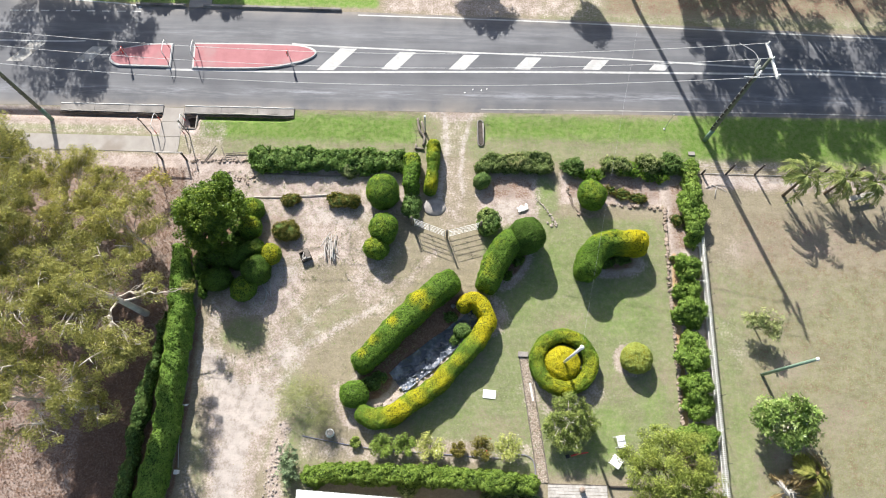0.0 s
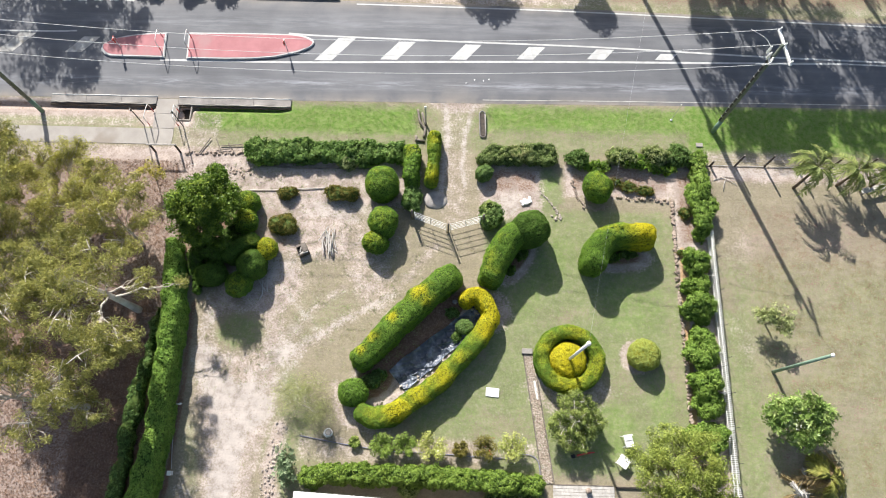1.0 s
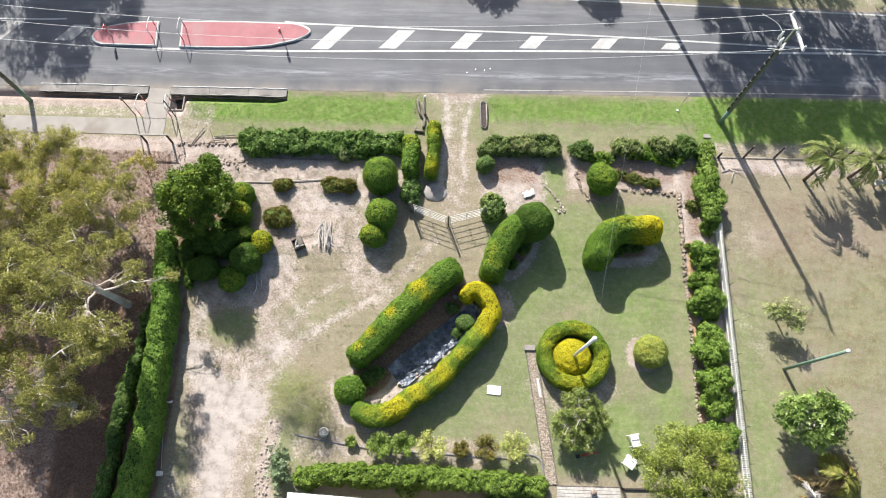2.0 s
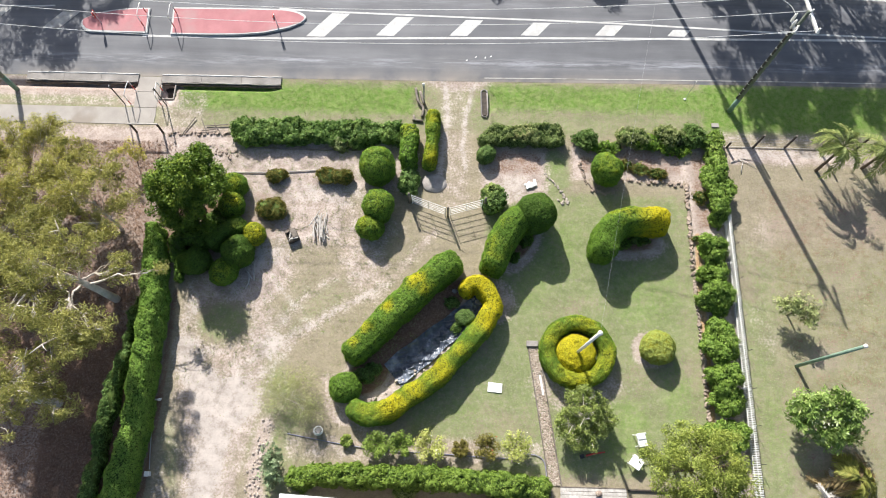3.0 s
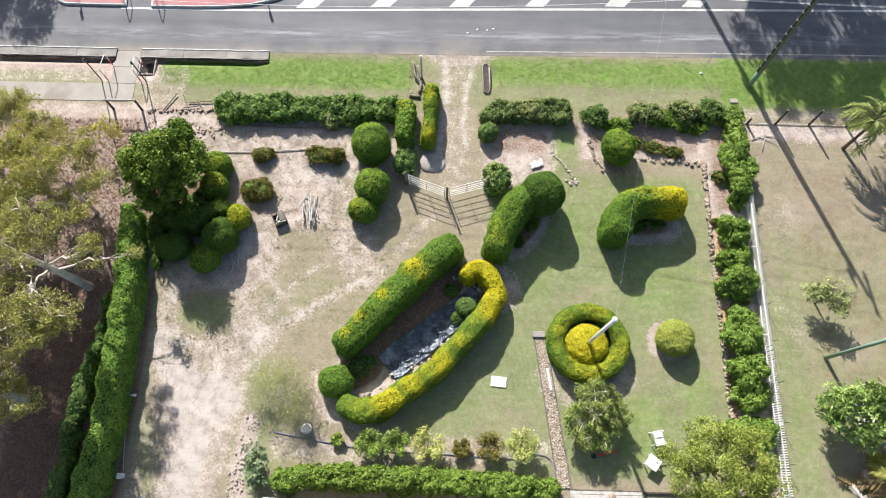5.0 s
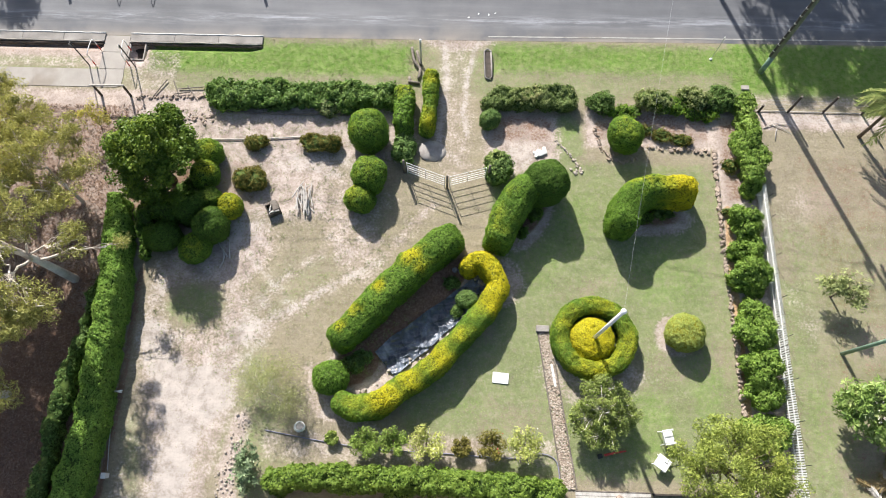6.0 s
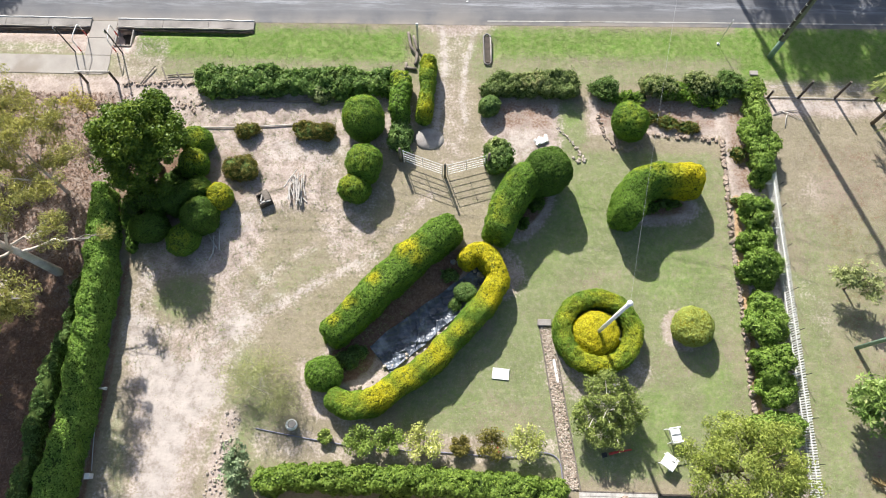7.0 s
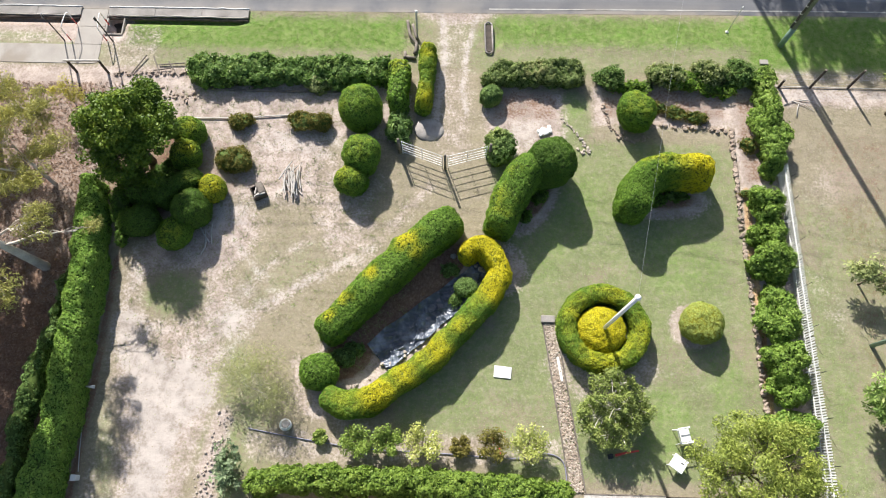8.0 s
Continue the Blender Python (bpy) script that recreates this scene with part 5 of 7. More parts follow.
gum("tall open gum tree with pale limbs and olive leaves", (-16.6, 8.0), 8.6,
    [(-14.9, 4.9, 7.0, 1.2, 26), (-16.4, 6.6, 7.2, 1.5, 34), (-14.1, 5.2, 6.4, 0.7, 7), (-16.0, 8.8, 6.0, 1.1, 16), (-14.6, 8.4, 4.4, 0.7, 6), (-13.5, 8.7, 2.9, 0.45, 2), (-17.9, 7.6, 7.0, 1.3, 26)], 0.17, (-0.9, 0.3), 11)
gum("tall spreading gum tree with a dense olive crown", (-20.2, 9.4), 8.8,
    [(-18.5, 8.4, 6.9, 1.3, 30), (-19.3, 6.4, 7.0, 1.5, 34), (-21.0, 8.3, 6.6, 1.5, 32), (-21.4, 10.3, 5.0, 1.4, 26), (-18.8, 10.4, 4.6, 1.2, 24), (-22.8, 9.0, 6.0, 1.3, 24), (-21.5, 5.6, 6.4, 1.3, 26)], 0.17, (-0.5, -0.6), 12)
gum("leaning gum tree with a low olive crown", (-18.4, 2.9), 7.8,
    [(-16.5, 3.4, 6.2, 1.2, 26), (-18.5, 4.3, 6.4, 1.4, 32), (-17.6, 1.8, 5.8, 0.9, 8), (-15.5, 2.4, 5.4, 0.8, 9), (-20.0, 2.8, 5.8, 1.2, 16), (-19.2, 1.2, 5.0, 0.8, 4), (-20.8, 4.4, 5.8, 1.2, 22)], 0.17, (-0.8, 0.0), 13)
# out of view, added so that its high crown shades the ground below
gum("unseen tall gum tree added to shade the low crowns and litter", (-22.4, 10.8), 9.6,
    [(-20.9, 10.6, 7.8, 1.3, 34), (-22.6, 11.6, 8.2, 1.5, 34), (-20.9, 12.2, 7.5, 1.3, 26), (-21.8, 14.2, 7.6, 1.4, 28), (-24.4, 12.8, 8.0, 1.4, 26)], 0.18, (-0.3, 0.1), 45)
gum("small leaning gum tree with drooping olive leaves", (-19.9, 13.6), 4.6, [(-20.0, 15.7, 3.0, 0.9, 18), (-18.6, 14.3, 3.2, 1.1, 24), (-21.4, 14.9, 3.2, 1.1, 24), (-20.1, 12.2, 4.0, 1.2, 30), (-19.0, 13.0, 3.6, 0.9, 16)], 0.09, (-0.2, 0.2), 41, 0.2)
gum("small open gum tree with olive leaves", (-17.0, 11.7), 4.4, [(-16.6, 13.5, 3.0, 0.9, 15), (-15.9, 12.1, 2.8, 0.7, 9), (-17.7, 12.2, 3.9, 1.1, 26), (-16.4, 10.8, 3.2, 0.9, 15), (-18.4, 10.9, 3.8, 1.1, 22)], 0.08, (0.1, 0.2), 42, 0.15)
gum("small gum tree with yellowish olive leaves", (-23.0, 13.2), 4.8, [(-23.3, 15.3, 3.4, 1.1, 24), (-22.6, 11.9, 4.2, 1.3, 30), (-24.4, 16.4, 3.0, 1.0, 18), (-24.6, 13.6, 4.0, 1.3, 28), (-22.0, 13.6, 4.2, 1.0, 20)], 0.1, (-0.1, 0.1), 43, 0.2)
FIG = [(0.0, 0.1, 3.7, 1.1, 1.2, 0.7), (0.1, -0.2, 4.15, 1.0, 0.9, 0.35, 22), (-0.9, -0.1, 2.8, 0.8, 1.1, 0.7), (0.75, -0.3, 2.8, 0.75, 1.0, 0.7), (0.1, 1.3, 2.8, 0.8, 0.8, 0.6), (0.0, -1.0, 2.7, 1.0, 0.8, 0.7), (0.3, -1.3, 1.4, 0.7, 0.5, 0.5, 12), (-0.7, -1.3, 1.4, 0.7, 0.5, 0.5, 12), (-1.4, 0.4, 1.8, 0.6, 0.9, 0.6), (0.3, 2.1, 2.0, 0.4, 0.5, 0.5), (1.2, 0.8, 2.0, 0.5, 0.6, 0.5)]
tree("fig_tree", "dense dark green glossy-leaved tree", (-13.0, 12.9), 4.5, FIG, "fig", "bark", 190, 0.33, 30, 0.13, 0.5, 0.55, 0.16, (0, 0.1), 0.0, 14, fork=0.35, gold=0.05)
tree("silver_shrub_tree", "rounded grey-green multi-stemmed small tree on the lawn", (6.2, 2.75), 2.4,
     [(0, 0.2, 1.3, 0.9, 0.9, 0.45), (-0.85, -0.1, 1.0, 0.55, 0.8, 0.4), (0.9, 0.1, 1.0, 0.55, 0.8, 0.4), (0.1, -0.85, 0.95, 0.9, 0.45, 0.4), (0.0, 0.95, 1.0, 0.85, 0.45, 0.4)], "olive", "gum_bark", 105, 0.22, 32, 0.1, 0.42, 0.6, 0.05, (0.1, 0), 0.3, 15, fork=0.3, gold=0.1, thin=0.034, category="small tree")
tree("light_tree", "light yellow-green tree with fine loose foliage", (10.5, 0.7), 4.4,
     [(0, 0.2, 3.5, 1.4, 1.2, 0.6), (0.2, -0.8, 3.4, 1.1, 0.8, 0.5), (-1.3, 0.2, 2.8, 0.85, 1.0, 0.6), (1.4, 0.2, 2.9, 1.0, 1.2, 0.6), (0.2, 1.2, 2.8, 1.4, 0.7, 0.5), (0.2, -1.5, 2.9, 1.6, 1.0, 0.6), (-0.9, -1.6, 2.5, 0.8, 0.8, 0.5), (1.8, -1.2, 2.6, 0.9, 1.0, 0.5)],
     "lime", "bark", 195, 0.37, 22, 0.115, 0.35, 0.8, 0.12, (0, 0), 0.3, 16, fork=0.4)
broadleaf = tree("broadleaf_tree", "small tree with large bright green leaves in the paddock", (17.0, 3.1), 2.6,
     [(0, 0.4, 1.9, 0.9, 0.8, 0.4), (-0.85, 0.2, 1.5, 0.6, 0.8, 0.4), (0.95, 0.0, 1.6, 0.6, 0.9, 0.4), (0.2, -0.8, 1.5, 0.9, 0.5, 0.4)], "frangipani", "bark", 7, 0.42, 30, 0.24, 0.30, 0.45, 0.06, (0, 0.1), 0.2, 17, fork=0.35, whorl=9, group="paddock trees", category="small tree")
rng = np.random.default_rng(171)
spots = np.stack([rng.uniform(-0.85, 0.95, 44), rng.uniform(-0.5, 0.7, 44), rng.uniform(1.95, 2.15, 44)], 1)
P, N = cloud(spots, 0.05, 5, rng)
tagged(part("blossom", leaves("blossom", P, N, 0.055, 0.7, 0.5, rng, M["petal"]), None, broadleaf, "small clusters of white blossom"), kind="stuff")
tree("broadleaf_tree", "young sparse tree with pale green leaves in the paddock", (16.65, 8.1), 1.9,
     [(0, 0.1, 1.4, 0.6, 0.55, 0.35), (0.5, -0.3, 1.1, 0.5, 0.45, 0.3), (-0.5, 0.2, 1.1, 0.45, 0.45, 0.3)], "grey_leaf", "bark", 4, 0.3, 13, 0.21, 0.30, 0.5, 0.04, (0, 0), 0.2, 18, fork=0.4, whorl=8, group="paddock trees", category="small tree")
tree("feathery_bush", "thin feathery grey-green bush beside the track", (-7.2, 3.2), 2.2,
     [(0, 0.3, 1.2, 1.1, 0.9, 0.5), (0.8, -0.4, 1.0, 0.8, 0.6, 0.4), (-0.9, 0.4, 0.9, 0.8, 0.7, 0.4), (0.1, 1.0, 0.9, 0.8, 0.5, 0.4)], "wispy", "gum_bark", 60, 0.42, 34, 0.1, 0.16, 1.0, 0.022, (0, 0), 0.2, 19, fork=0.3, category="bush", thin=0.008)
tree("leafy_bush", "bush with blue-green whorled leaves beside rubble", (-7.9, 0.3), 1.4,
     [(0, 0.3, 0.8, 0.4, 0.5, 0.4), (0.1, -0.4, 0.7, 0.45, 0.4, 0.35)], "bluegreen", "bark", 5, 0.28, 18, 0.17, 0.34, 0.4, 0.04, (0, 0), 0.2, 20, whorl=9, fork=0.4, category="bush")
tree("gum_sapling", "thin gum sapling with yellowish leaves", (-16.9, 15.6), 1.9, [(0, 0.0, 1.4, 0.5, 0.35, 0.25), (0.6, -0.2, 1.2, 0.35, 0.3, 0.2)], "gum", "gum_bark", 90, 0.3, 7, 0.12, 0.28, 1.0, 0.03, (0.1, 0), 0.6, 21, "gum trees", gold=0.5)
# street trees beyond the road, whose shade falls on it
NORTH = ((-29.5, 35.0, 10.5, 3.2, 22), (-24.8, 34.5, 9.0, 2.4, 23), (-20.6, 31.5, 3.2, 1.0, 24), (-18.2, 31.6, 3.4, 1.0, 25), (-16.2, 31.9, 3.6, 1.0, 32), (0.2, 32.6, 5.0, 1.5, 26), (7.2, 31.2, 4.2, 1.0, 27), (13.0, 38.5, 12.0, 2.2, 28),
         (17.0, 37.0, 11.0, 3.2, 29), (25.5, 36.0, 10.5, 3.4, 31), (16.5, 31.8, 10.5, 2.6, 33), (20.5, 31.3, 10.0, 2.6, 34), (13.0, 33.2, 12.4, 2.4, 35), (24.0, 32.8, 11.0, 3.0, 36), (11.8, 36.5, 11.0, 1.0, 37),
         (13.5, 42.5, 11.0, 3.0, 38), (18.0, 43.5, 12.0, 3.4, 39), (22.5, 42.0, 11.0, 3.2, 40), (26.5, 44.0, 12.0, 3.4, 44))
for x, y, h, r, s in NORTH:
    tree("street_tree", "gum tree standing across the road", (x, y), h, [(0, 0, h * 0.8, r * 0.7, r * 0.7, h * 0.1), (-r * 0.6, 0.2, h * 0.68, r * 0.5, r * 0.5, h * 0.08), (r * 0.6, -0.2, h * 0.7, r * 0.5, r * 0.5, h * 0.08), (0.1, r * 0.5, h * 0.62, r * 0.6, r * 0.4, h * 0.08)],
         "gum", "gum_bark", 90, 0.2 + 0.14 * r, 15, 0.24, 0.35, 0.8, 0.014 * h, (0.2, 0), 0.6, s, "street trees")

for x, y, h, rr, k in ((13.4, 32.4, 10.6, 2.2, 51), (15.4, 32.6, 10.6, 2.4, 52), (18.6, 32.3, 10.5, 2.4, 53), (-26.9, 34.6, 9.0, 2.1, 56), (-27.6, 38.0, 9.5, 2.2, 57)):
    tree("street_tree", "dense gum tree standing across the road", (x, y), h, [(0, -2.3, h * 0.8, rr * 0.8, rr * 0.55, 0.9), (-rr * 0.5, -1.6, h * 0.76, rr * 0.5, rr * 0.5, 0.8), (rr * 0.5, -2.6, h * 0.78, rr * 0.5, rr * 0.5, 0.8)],
         "gum", "gum_bark", 70, 0.5, 13, 0.26, 0.38, 0.8, 0.15, (0.1, -1.2), 0.5, k, "street trees")


def frond(length, droop, rise, rng, n=44, leaf=0.4):
    """One palm frond: its rib and two rows of leaflets, along +x."""
    rib = [(length * s, 0.0, rise * s - droop * s * s) for s in np.linspace(0, 1, 9)]
    shapes = [tube(rib, np.linspace(0.025, 0.006, 9), 5)]
    V, F = [], []
    for i in range(n):
        s = 0.15 + 0.85 * i / n
        x, z = length * s, rise * s - droop * s * s
        ll = leaf * (1 - 0.55 * abs(s - 0.45))
        for sy in (-1, 1):
            o = len(V)
            dx, dz = (0.35 + 0.3 * rng.random()) * ll, -0.85 * ll * (0.5 + rng.random())
            ll *= 0.7 + 0.4 * rng.random()
            V += [(x - 0.014, 0, z), (x + 0.016, 0, z), (x + dx + 0.02, sy * ll, z + dz), (x + dx * 0.5 - 0.012, sy * ll * 0.5, z + dz * 0.35 + 0.02)]
            F += [(o, o + 1, o + 2, o + 3)]
    shapes.append((V, F))
    return join(shapes)


def palm(x, y, top, label, fronds=13, length=1.5, trunk=0.11, seed=1, rise=0.7, leaf="palm", dry=0, tilt=7):
    rng = np.random.default_rng(seed)
    ob = thing("palm", label, "palm", (x, y, 0), "palms")
    if top[2] > 0.4:
        part("trunk", tube([(0, 0, -0.05), (top[0] * 0.3, top[1] * 0.3, top[2] * 0.45), (top[0] * 0.75, top[1] * 0.75, top[2] * 0.8), top], [trunk * 1.3, trunk, trunk * 0.9, trunk], 10), M["bark"], ob, smooth=True)
    for k in range(fronds):
        up = rise + 0.8 * (k % 3) * 0.4 - 0.25 * (k % 4 == 1)
        f = part("frond", frond(length * (0.8 + 0.4 * rng.random()), 1.7 + 1.1 * rng.random(), up + 0.35 * rng.random(), rng), M["dry_frond" if dry and k % dry == 0 else leaf], ob)
        f.matrix_basis = pose(*top, rng.normal() * tilt * 1.5, rng.normal() * tilt, 360 * k / fronds + rng.normal() * 14)
    return ob


palm(19.24, 16.0, (0.15, 0.2, 2.3), "slim palm with feathery fronds by the wire fence", 12, 1.2, 0.075, 1, 1.55)
palm(21.7, 16.2, (0.2, 0.1, 1.7), "small palm with arching yellowish fronds by the wire fence", 9, 1.1, 0.07, 2, 1.2)
palm(23.3, 16.0, (0.15, 0.1, 1.9), "small palm with short fronds beside the bench", 9, 1.0, 0.07, 3, 1.3)
palm(18.3, 0.5, (0.1, 0.0, 0.8), "low palm with yellowing fronds in the paddock", 24, 1.05, 0.12, 4, 1.0, leaf="young_palm", dry=3, tilt=14)


def dead_fronds():
    rng = np.random.default_rng(5)
    ob = thing("frond_heap", "heap of dry grey palm fronds on the ground", "dead fronds", (17.2, -0.3, 0))
    for k in range(15):
        f = part("frond", frond(0.95, 0.35, 0.4, rng, 22, 0.2), M["grey_timber" if k % 2 else "dry_frond"], ob)
        f.matrix_basis = pose(0.25 * rng.normal(), 0.25 * rng.normal(), 0.05 + 0.03 * k, rng.normal() * 15, rng.normal() * 8, 77 * k)


dead_fronds()


def rose(x, y, r, h, seed, label, leaf="rose", bloom=None, blooms=10, gold=0.0):
    """A rose bush: canes, leaves and a few blooms."""
    rng = np.random.default_rng(seed)
    ob = thing("rose_bush", label, "rose bush", (x, y, 0), "rose bushes")
    canes, tips = [], []
    for k in range(9):
        a = 2 * math.pi * k / 9 + rng.normal() * 0.2
        tip = (r * 0.75 * math.cos(a), r * 0.75 * math.sin(a), h * (0.7 + 0.3 * rng.random()))
        canes.append(limb((0.03 * math.cos(a), 0.03 * math.sin(a), 0), tip, 0.012, 0.005, rng, 0.15, 5))
        tips.append(tip)
        tips.append(tuple(np.array(tip) * (0.55, 0.55, 0.75)))
    for c in canes:
        part("cane", c, M["bark"], ob)
    P, N = cloud(tips, r * 0.36, 120, rng)
    P[:, 2] = np.maximum(P[:, 2], 0.05)
    part("foliage", leaves("foliage", P, N, 0.085, 0.55, 0.6, rng, M[leaf], gold), None, ob)
    for k in range(blooms if bloom else 0):
        q = tips[rng.integers(len(tips))] + rng.normal(size=3) * r * 0.22
        bm = bmesh.new()
        bmesh.ops.create_icosphere(bm, subdivisions=1, radius=0.03)
        for v in bm.verts:
            v.co *= 0.75 + 0.5 * rng.random()
        bmesh.ops.translate(bm, vec=(q[0], q[1], max(q[2], 0.1) + 0.06), verts=bm.verts)
        part("bloom", bm, M[bloom], ob, "pale bloom" if bloom == "petal" else "red bloom")
    return ob


rose(-4.65, 1.55, 0.28, 0.3, 61, "tiny green rose bush by the pipe", gold=0.2)
rose(-3.25, 1.4, 0.62, 0.85, 62, "green rose bush without blooms")
rose(-2.1, 1.45, 0.58, 0.85, 63, "sparse green rose bush", gold=0.05)
rose(-0.78, 1.4, 0.75, 0.95, 64, "pale rose bush with whitish blooms", bloom="petal", blooms=9, gold=0.55)
rose(0.63, 1.35, 0.4, 0.45, 65, "small reddish rose bush", "russet", gold=0.3)
rose(1.8, 1.4, 0.62, 0.95, 66, "rose bush with reddish young leaves", "russet", "petal_red", 8, 0.0)
rose(3.15, 1.5, 0.72, 1.0, 67, "tall rose bush with whitish blooms", bloom="petal", blooms=12, gold=0.5)


# ---- power pole and wires ----
def power_pole(x, y, h, arm, label):
    ob = thing("power_pole", label, "power pole", (x, y, 0), "power poles")
    part("pole", tube([(0, 0, -0.2), (0, 0, h * 0.5), (0, 0, h)], [0.115, 0.095, 0.08], 12), M["pole"], ob, smooth=True)
    part("sleeve", tube([(0, 0, 0.0), (0, 0, 1.3)], [0.13, 0.125], 12), M["green_post"], ob, "pale green lower sleeve", smooth=True)
    crossarm = part("crossarm", box(0.12, 2.0, 0.12, 0.015, (0.16, 0.0, h - 0.15), Matrix.Rotation(radians(arm), 4, "Z")), M["white_paint"], ob, "pale crossarm")
    for k, yy in enumerate((-0.92, 0.05, 0.92)):
        c, s = math.cos(radians(arm)), math.sin(radians(arm))
        part("insulator", tube([(0.16 - s * yy, c * yy, h - 0.09), (0.16 - s * yy, c * yy, h + 0.1)], [0.05, 0.035], 8), M["white_paint"], crossarm)
    run = part("cable_run", tube([(-0.135, 0.02, 1.3), (-0.125, 0.02, h * 0.5), (-0.11, 0.02, h - 0.9)], 0.055, 6), M["dark_steel"], ob, "black cable down the pole")
    for k in range(11):
        part("cable_clip", tube([(-0.14, 0.02, 1.7 + 0.5 * k), (-0.14, 0.02, 1.76 + 0.5 * k)], 0.06, 6), M["steel"], run)
    for k, (dx, dy, dz) in enumerate(((-0.25, 0.25, -0.75), (-0.28, -0.05, -0.8), (-0.2, -0.3, -0.85))):
        part("cable_head", tube([(dx, dy, h + dz - 0.25), (dx, dy, h + dz + 0.1), (dx, dy, h + dz + 0.3)], [0.05, 0.07, 0.03], 8), M["white_paint"], ob, "white cable termination")
    part("bracket", box(0.12, 0.8, 0.08, 0.01, (-0.2, -0.02, h - 0.95)), M["steel"], ob)
    return ob


POLE_E, POLE_W = (15.03, 19.47), (-24.3, 19.75)
power_pole(*POLE_E, 8.35, 8, "timber power pole with pale crossarm and cables")
power_pole(10.9, 30.7, 9.2, 0, "timber power pole standing across the road")
power_pole(*POLE_W, 8.3, 0, "timber power pole beside the footpath")


def wire(name, a, b, sag, r=0.010, label="thin pale overhead wire"):
    pts = [(a[0] + (b[0] - a[0]) * s, a[1] + (b[1] - a[1]) * s, a[2] + (b[2] - a[2]) * s - 4 * sag * s * (1 - s)) for s in np.linspace(0, 1, 26)]
    return piece(name, tube(pts, r, 5), M["steel" if r < 0.005 else "white_paint"], label, "wire", group="overhead wires")


for off, z in ((0.92, 8.3), (0.05, 8.35), (-0.92, 8.3)):
    wire("overhead_wire", (POLE_E[0] + 0.1 - 0.14 * off, POLE_E[1] + off, z), (POLE_W[0], POLE_W[1] + off, z - 0.75), 1.45)
for k, off in enumerate((0.92, -0.92)):
    p = spline([(POLE_E[0] - 1.3, POLE_E[1] + off, 8.22), (POLE_E[0] - 0.5, POLE_E[1] + off * 0.75, 7.9), (POLE_E[0] - 0.22, POLE_E[1] + off * 0.28, 7.75)], 0.1)
    piece("jumper_cable", tube(p, 0.016, 6), M["white_paint"], "short looped jumper cable on the power pole", "cable", group="overhead wires")

wire("service_wire", (5.98, 5.76, 5.98), (10.9, 30.7, 8.5), 0.45, 0.0028, "thin pale service wire to the white post")

# ---- gate, fences, posts ----
GATE_Y = ((-2.15, 13.55), (-0.25, 12.85), (1.55, 13.4))


def farm_gate(a, b, label):
    """A five-bar tubular gate leaf between two points."""
    L = math.hypot(b[0] - a[0], b[1] - a[1])
    ob = thing("farm_gate", label, "gate", (*a, 0), "gate leaves", turn=math.degrees(math.atan2(b[1] - a[1], b[0] - a[0])))
    for z in (0.2, 0.42, 0.64, 0.86, 1.12):
        part("bar", tube([(0.05, 0, z), (L - 0.05, 0, z)], 0.014, 8), M["white_paint"], ob)
    for x in (0.05, L - 0.05):
        part("upright", tube([(x, 0, 0.0), (x, 0, 1.15)], 0.02, 8), M["white_paint"], ob)
    part("brace", tube([(L * 0.5, 0, 0.2), (L * 0.5, 0, 1.12)], 0.016, 8), M["steel"], ob)
    return ob


farm_gate(GATE_Y[0], (-0.33, 12.88), "white tubular farm gate leaf, closed")
farm_gate(GATE_Y[2], (-0.18, 12.88), "white tubular farm gate leaf, closed")


def timber_post(x, y, h, r, label, mat="dark_timber", lean=(0, 0)):
    return piece("gate_post", tube([(0, 0, -0.1), (lean[0] * 0.5, lean[1] * 0.5, h * 0.6), (lean[0], lean[1], h)], [r * 1.1, r, r * 0.9], 9), M[mat], label, "post", (x, y, 0), "posts", smooth=True)


timber_post(-0.25, 12.84, 1.35, 0.055, "rough timber post between the gate leaves", "timber")
timber_post(-2.25, 13.6, 1.2, 0.07, "grey gate post beside a bush", "timber")
timber_post(1.66, 13.45, 1.2, 0.07, "grey gate post in a bush", "timber")


def wire_fence():
    ob = thing("wire_fence", "dark timber posts with thin wires beside the paddock", "fence", (16, 17.25, 0))
    xs = [-1.35, 0.06, 1.74, 3.6, 5.5, 7.4, 9.3, 11.2, 13.1]
    for i, x in enumerate(xs):
        h = 1.38 if i else 0.6
        part("post", tube([(x, 0.02 * (i % 3), -0.1), (x, 0.02 * (i % 3), h)], [0.065, 0.055], 8), M["dark_timber"], ob)
        part("post_top", tube([(x, 0.02 * (i % 3), h), (x, 0.02 * (i % 3), h + 0.012)], [0.057, 0.045], 8), M["timber"], ob)
    for z in (0.35, 0.7, 1.05):
        part("wire", tube([(-1.9, 0, z), (6, 0, z - 0.02), (14, 0, z)], 0.004, 4), M["steel"], ob)
    part("bottom_rail", tube([(-1.9, 0.03, 0.05), (5.0, 0.0, 0.04), (14, 0.03, 0.05)], 0.022, 6), M["grey_timber"], ob, "pale weathered bottom rail")
    return ob


wire_fence()


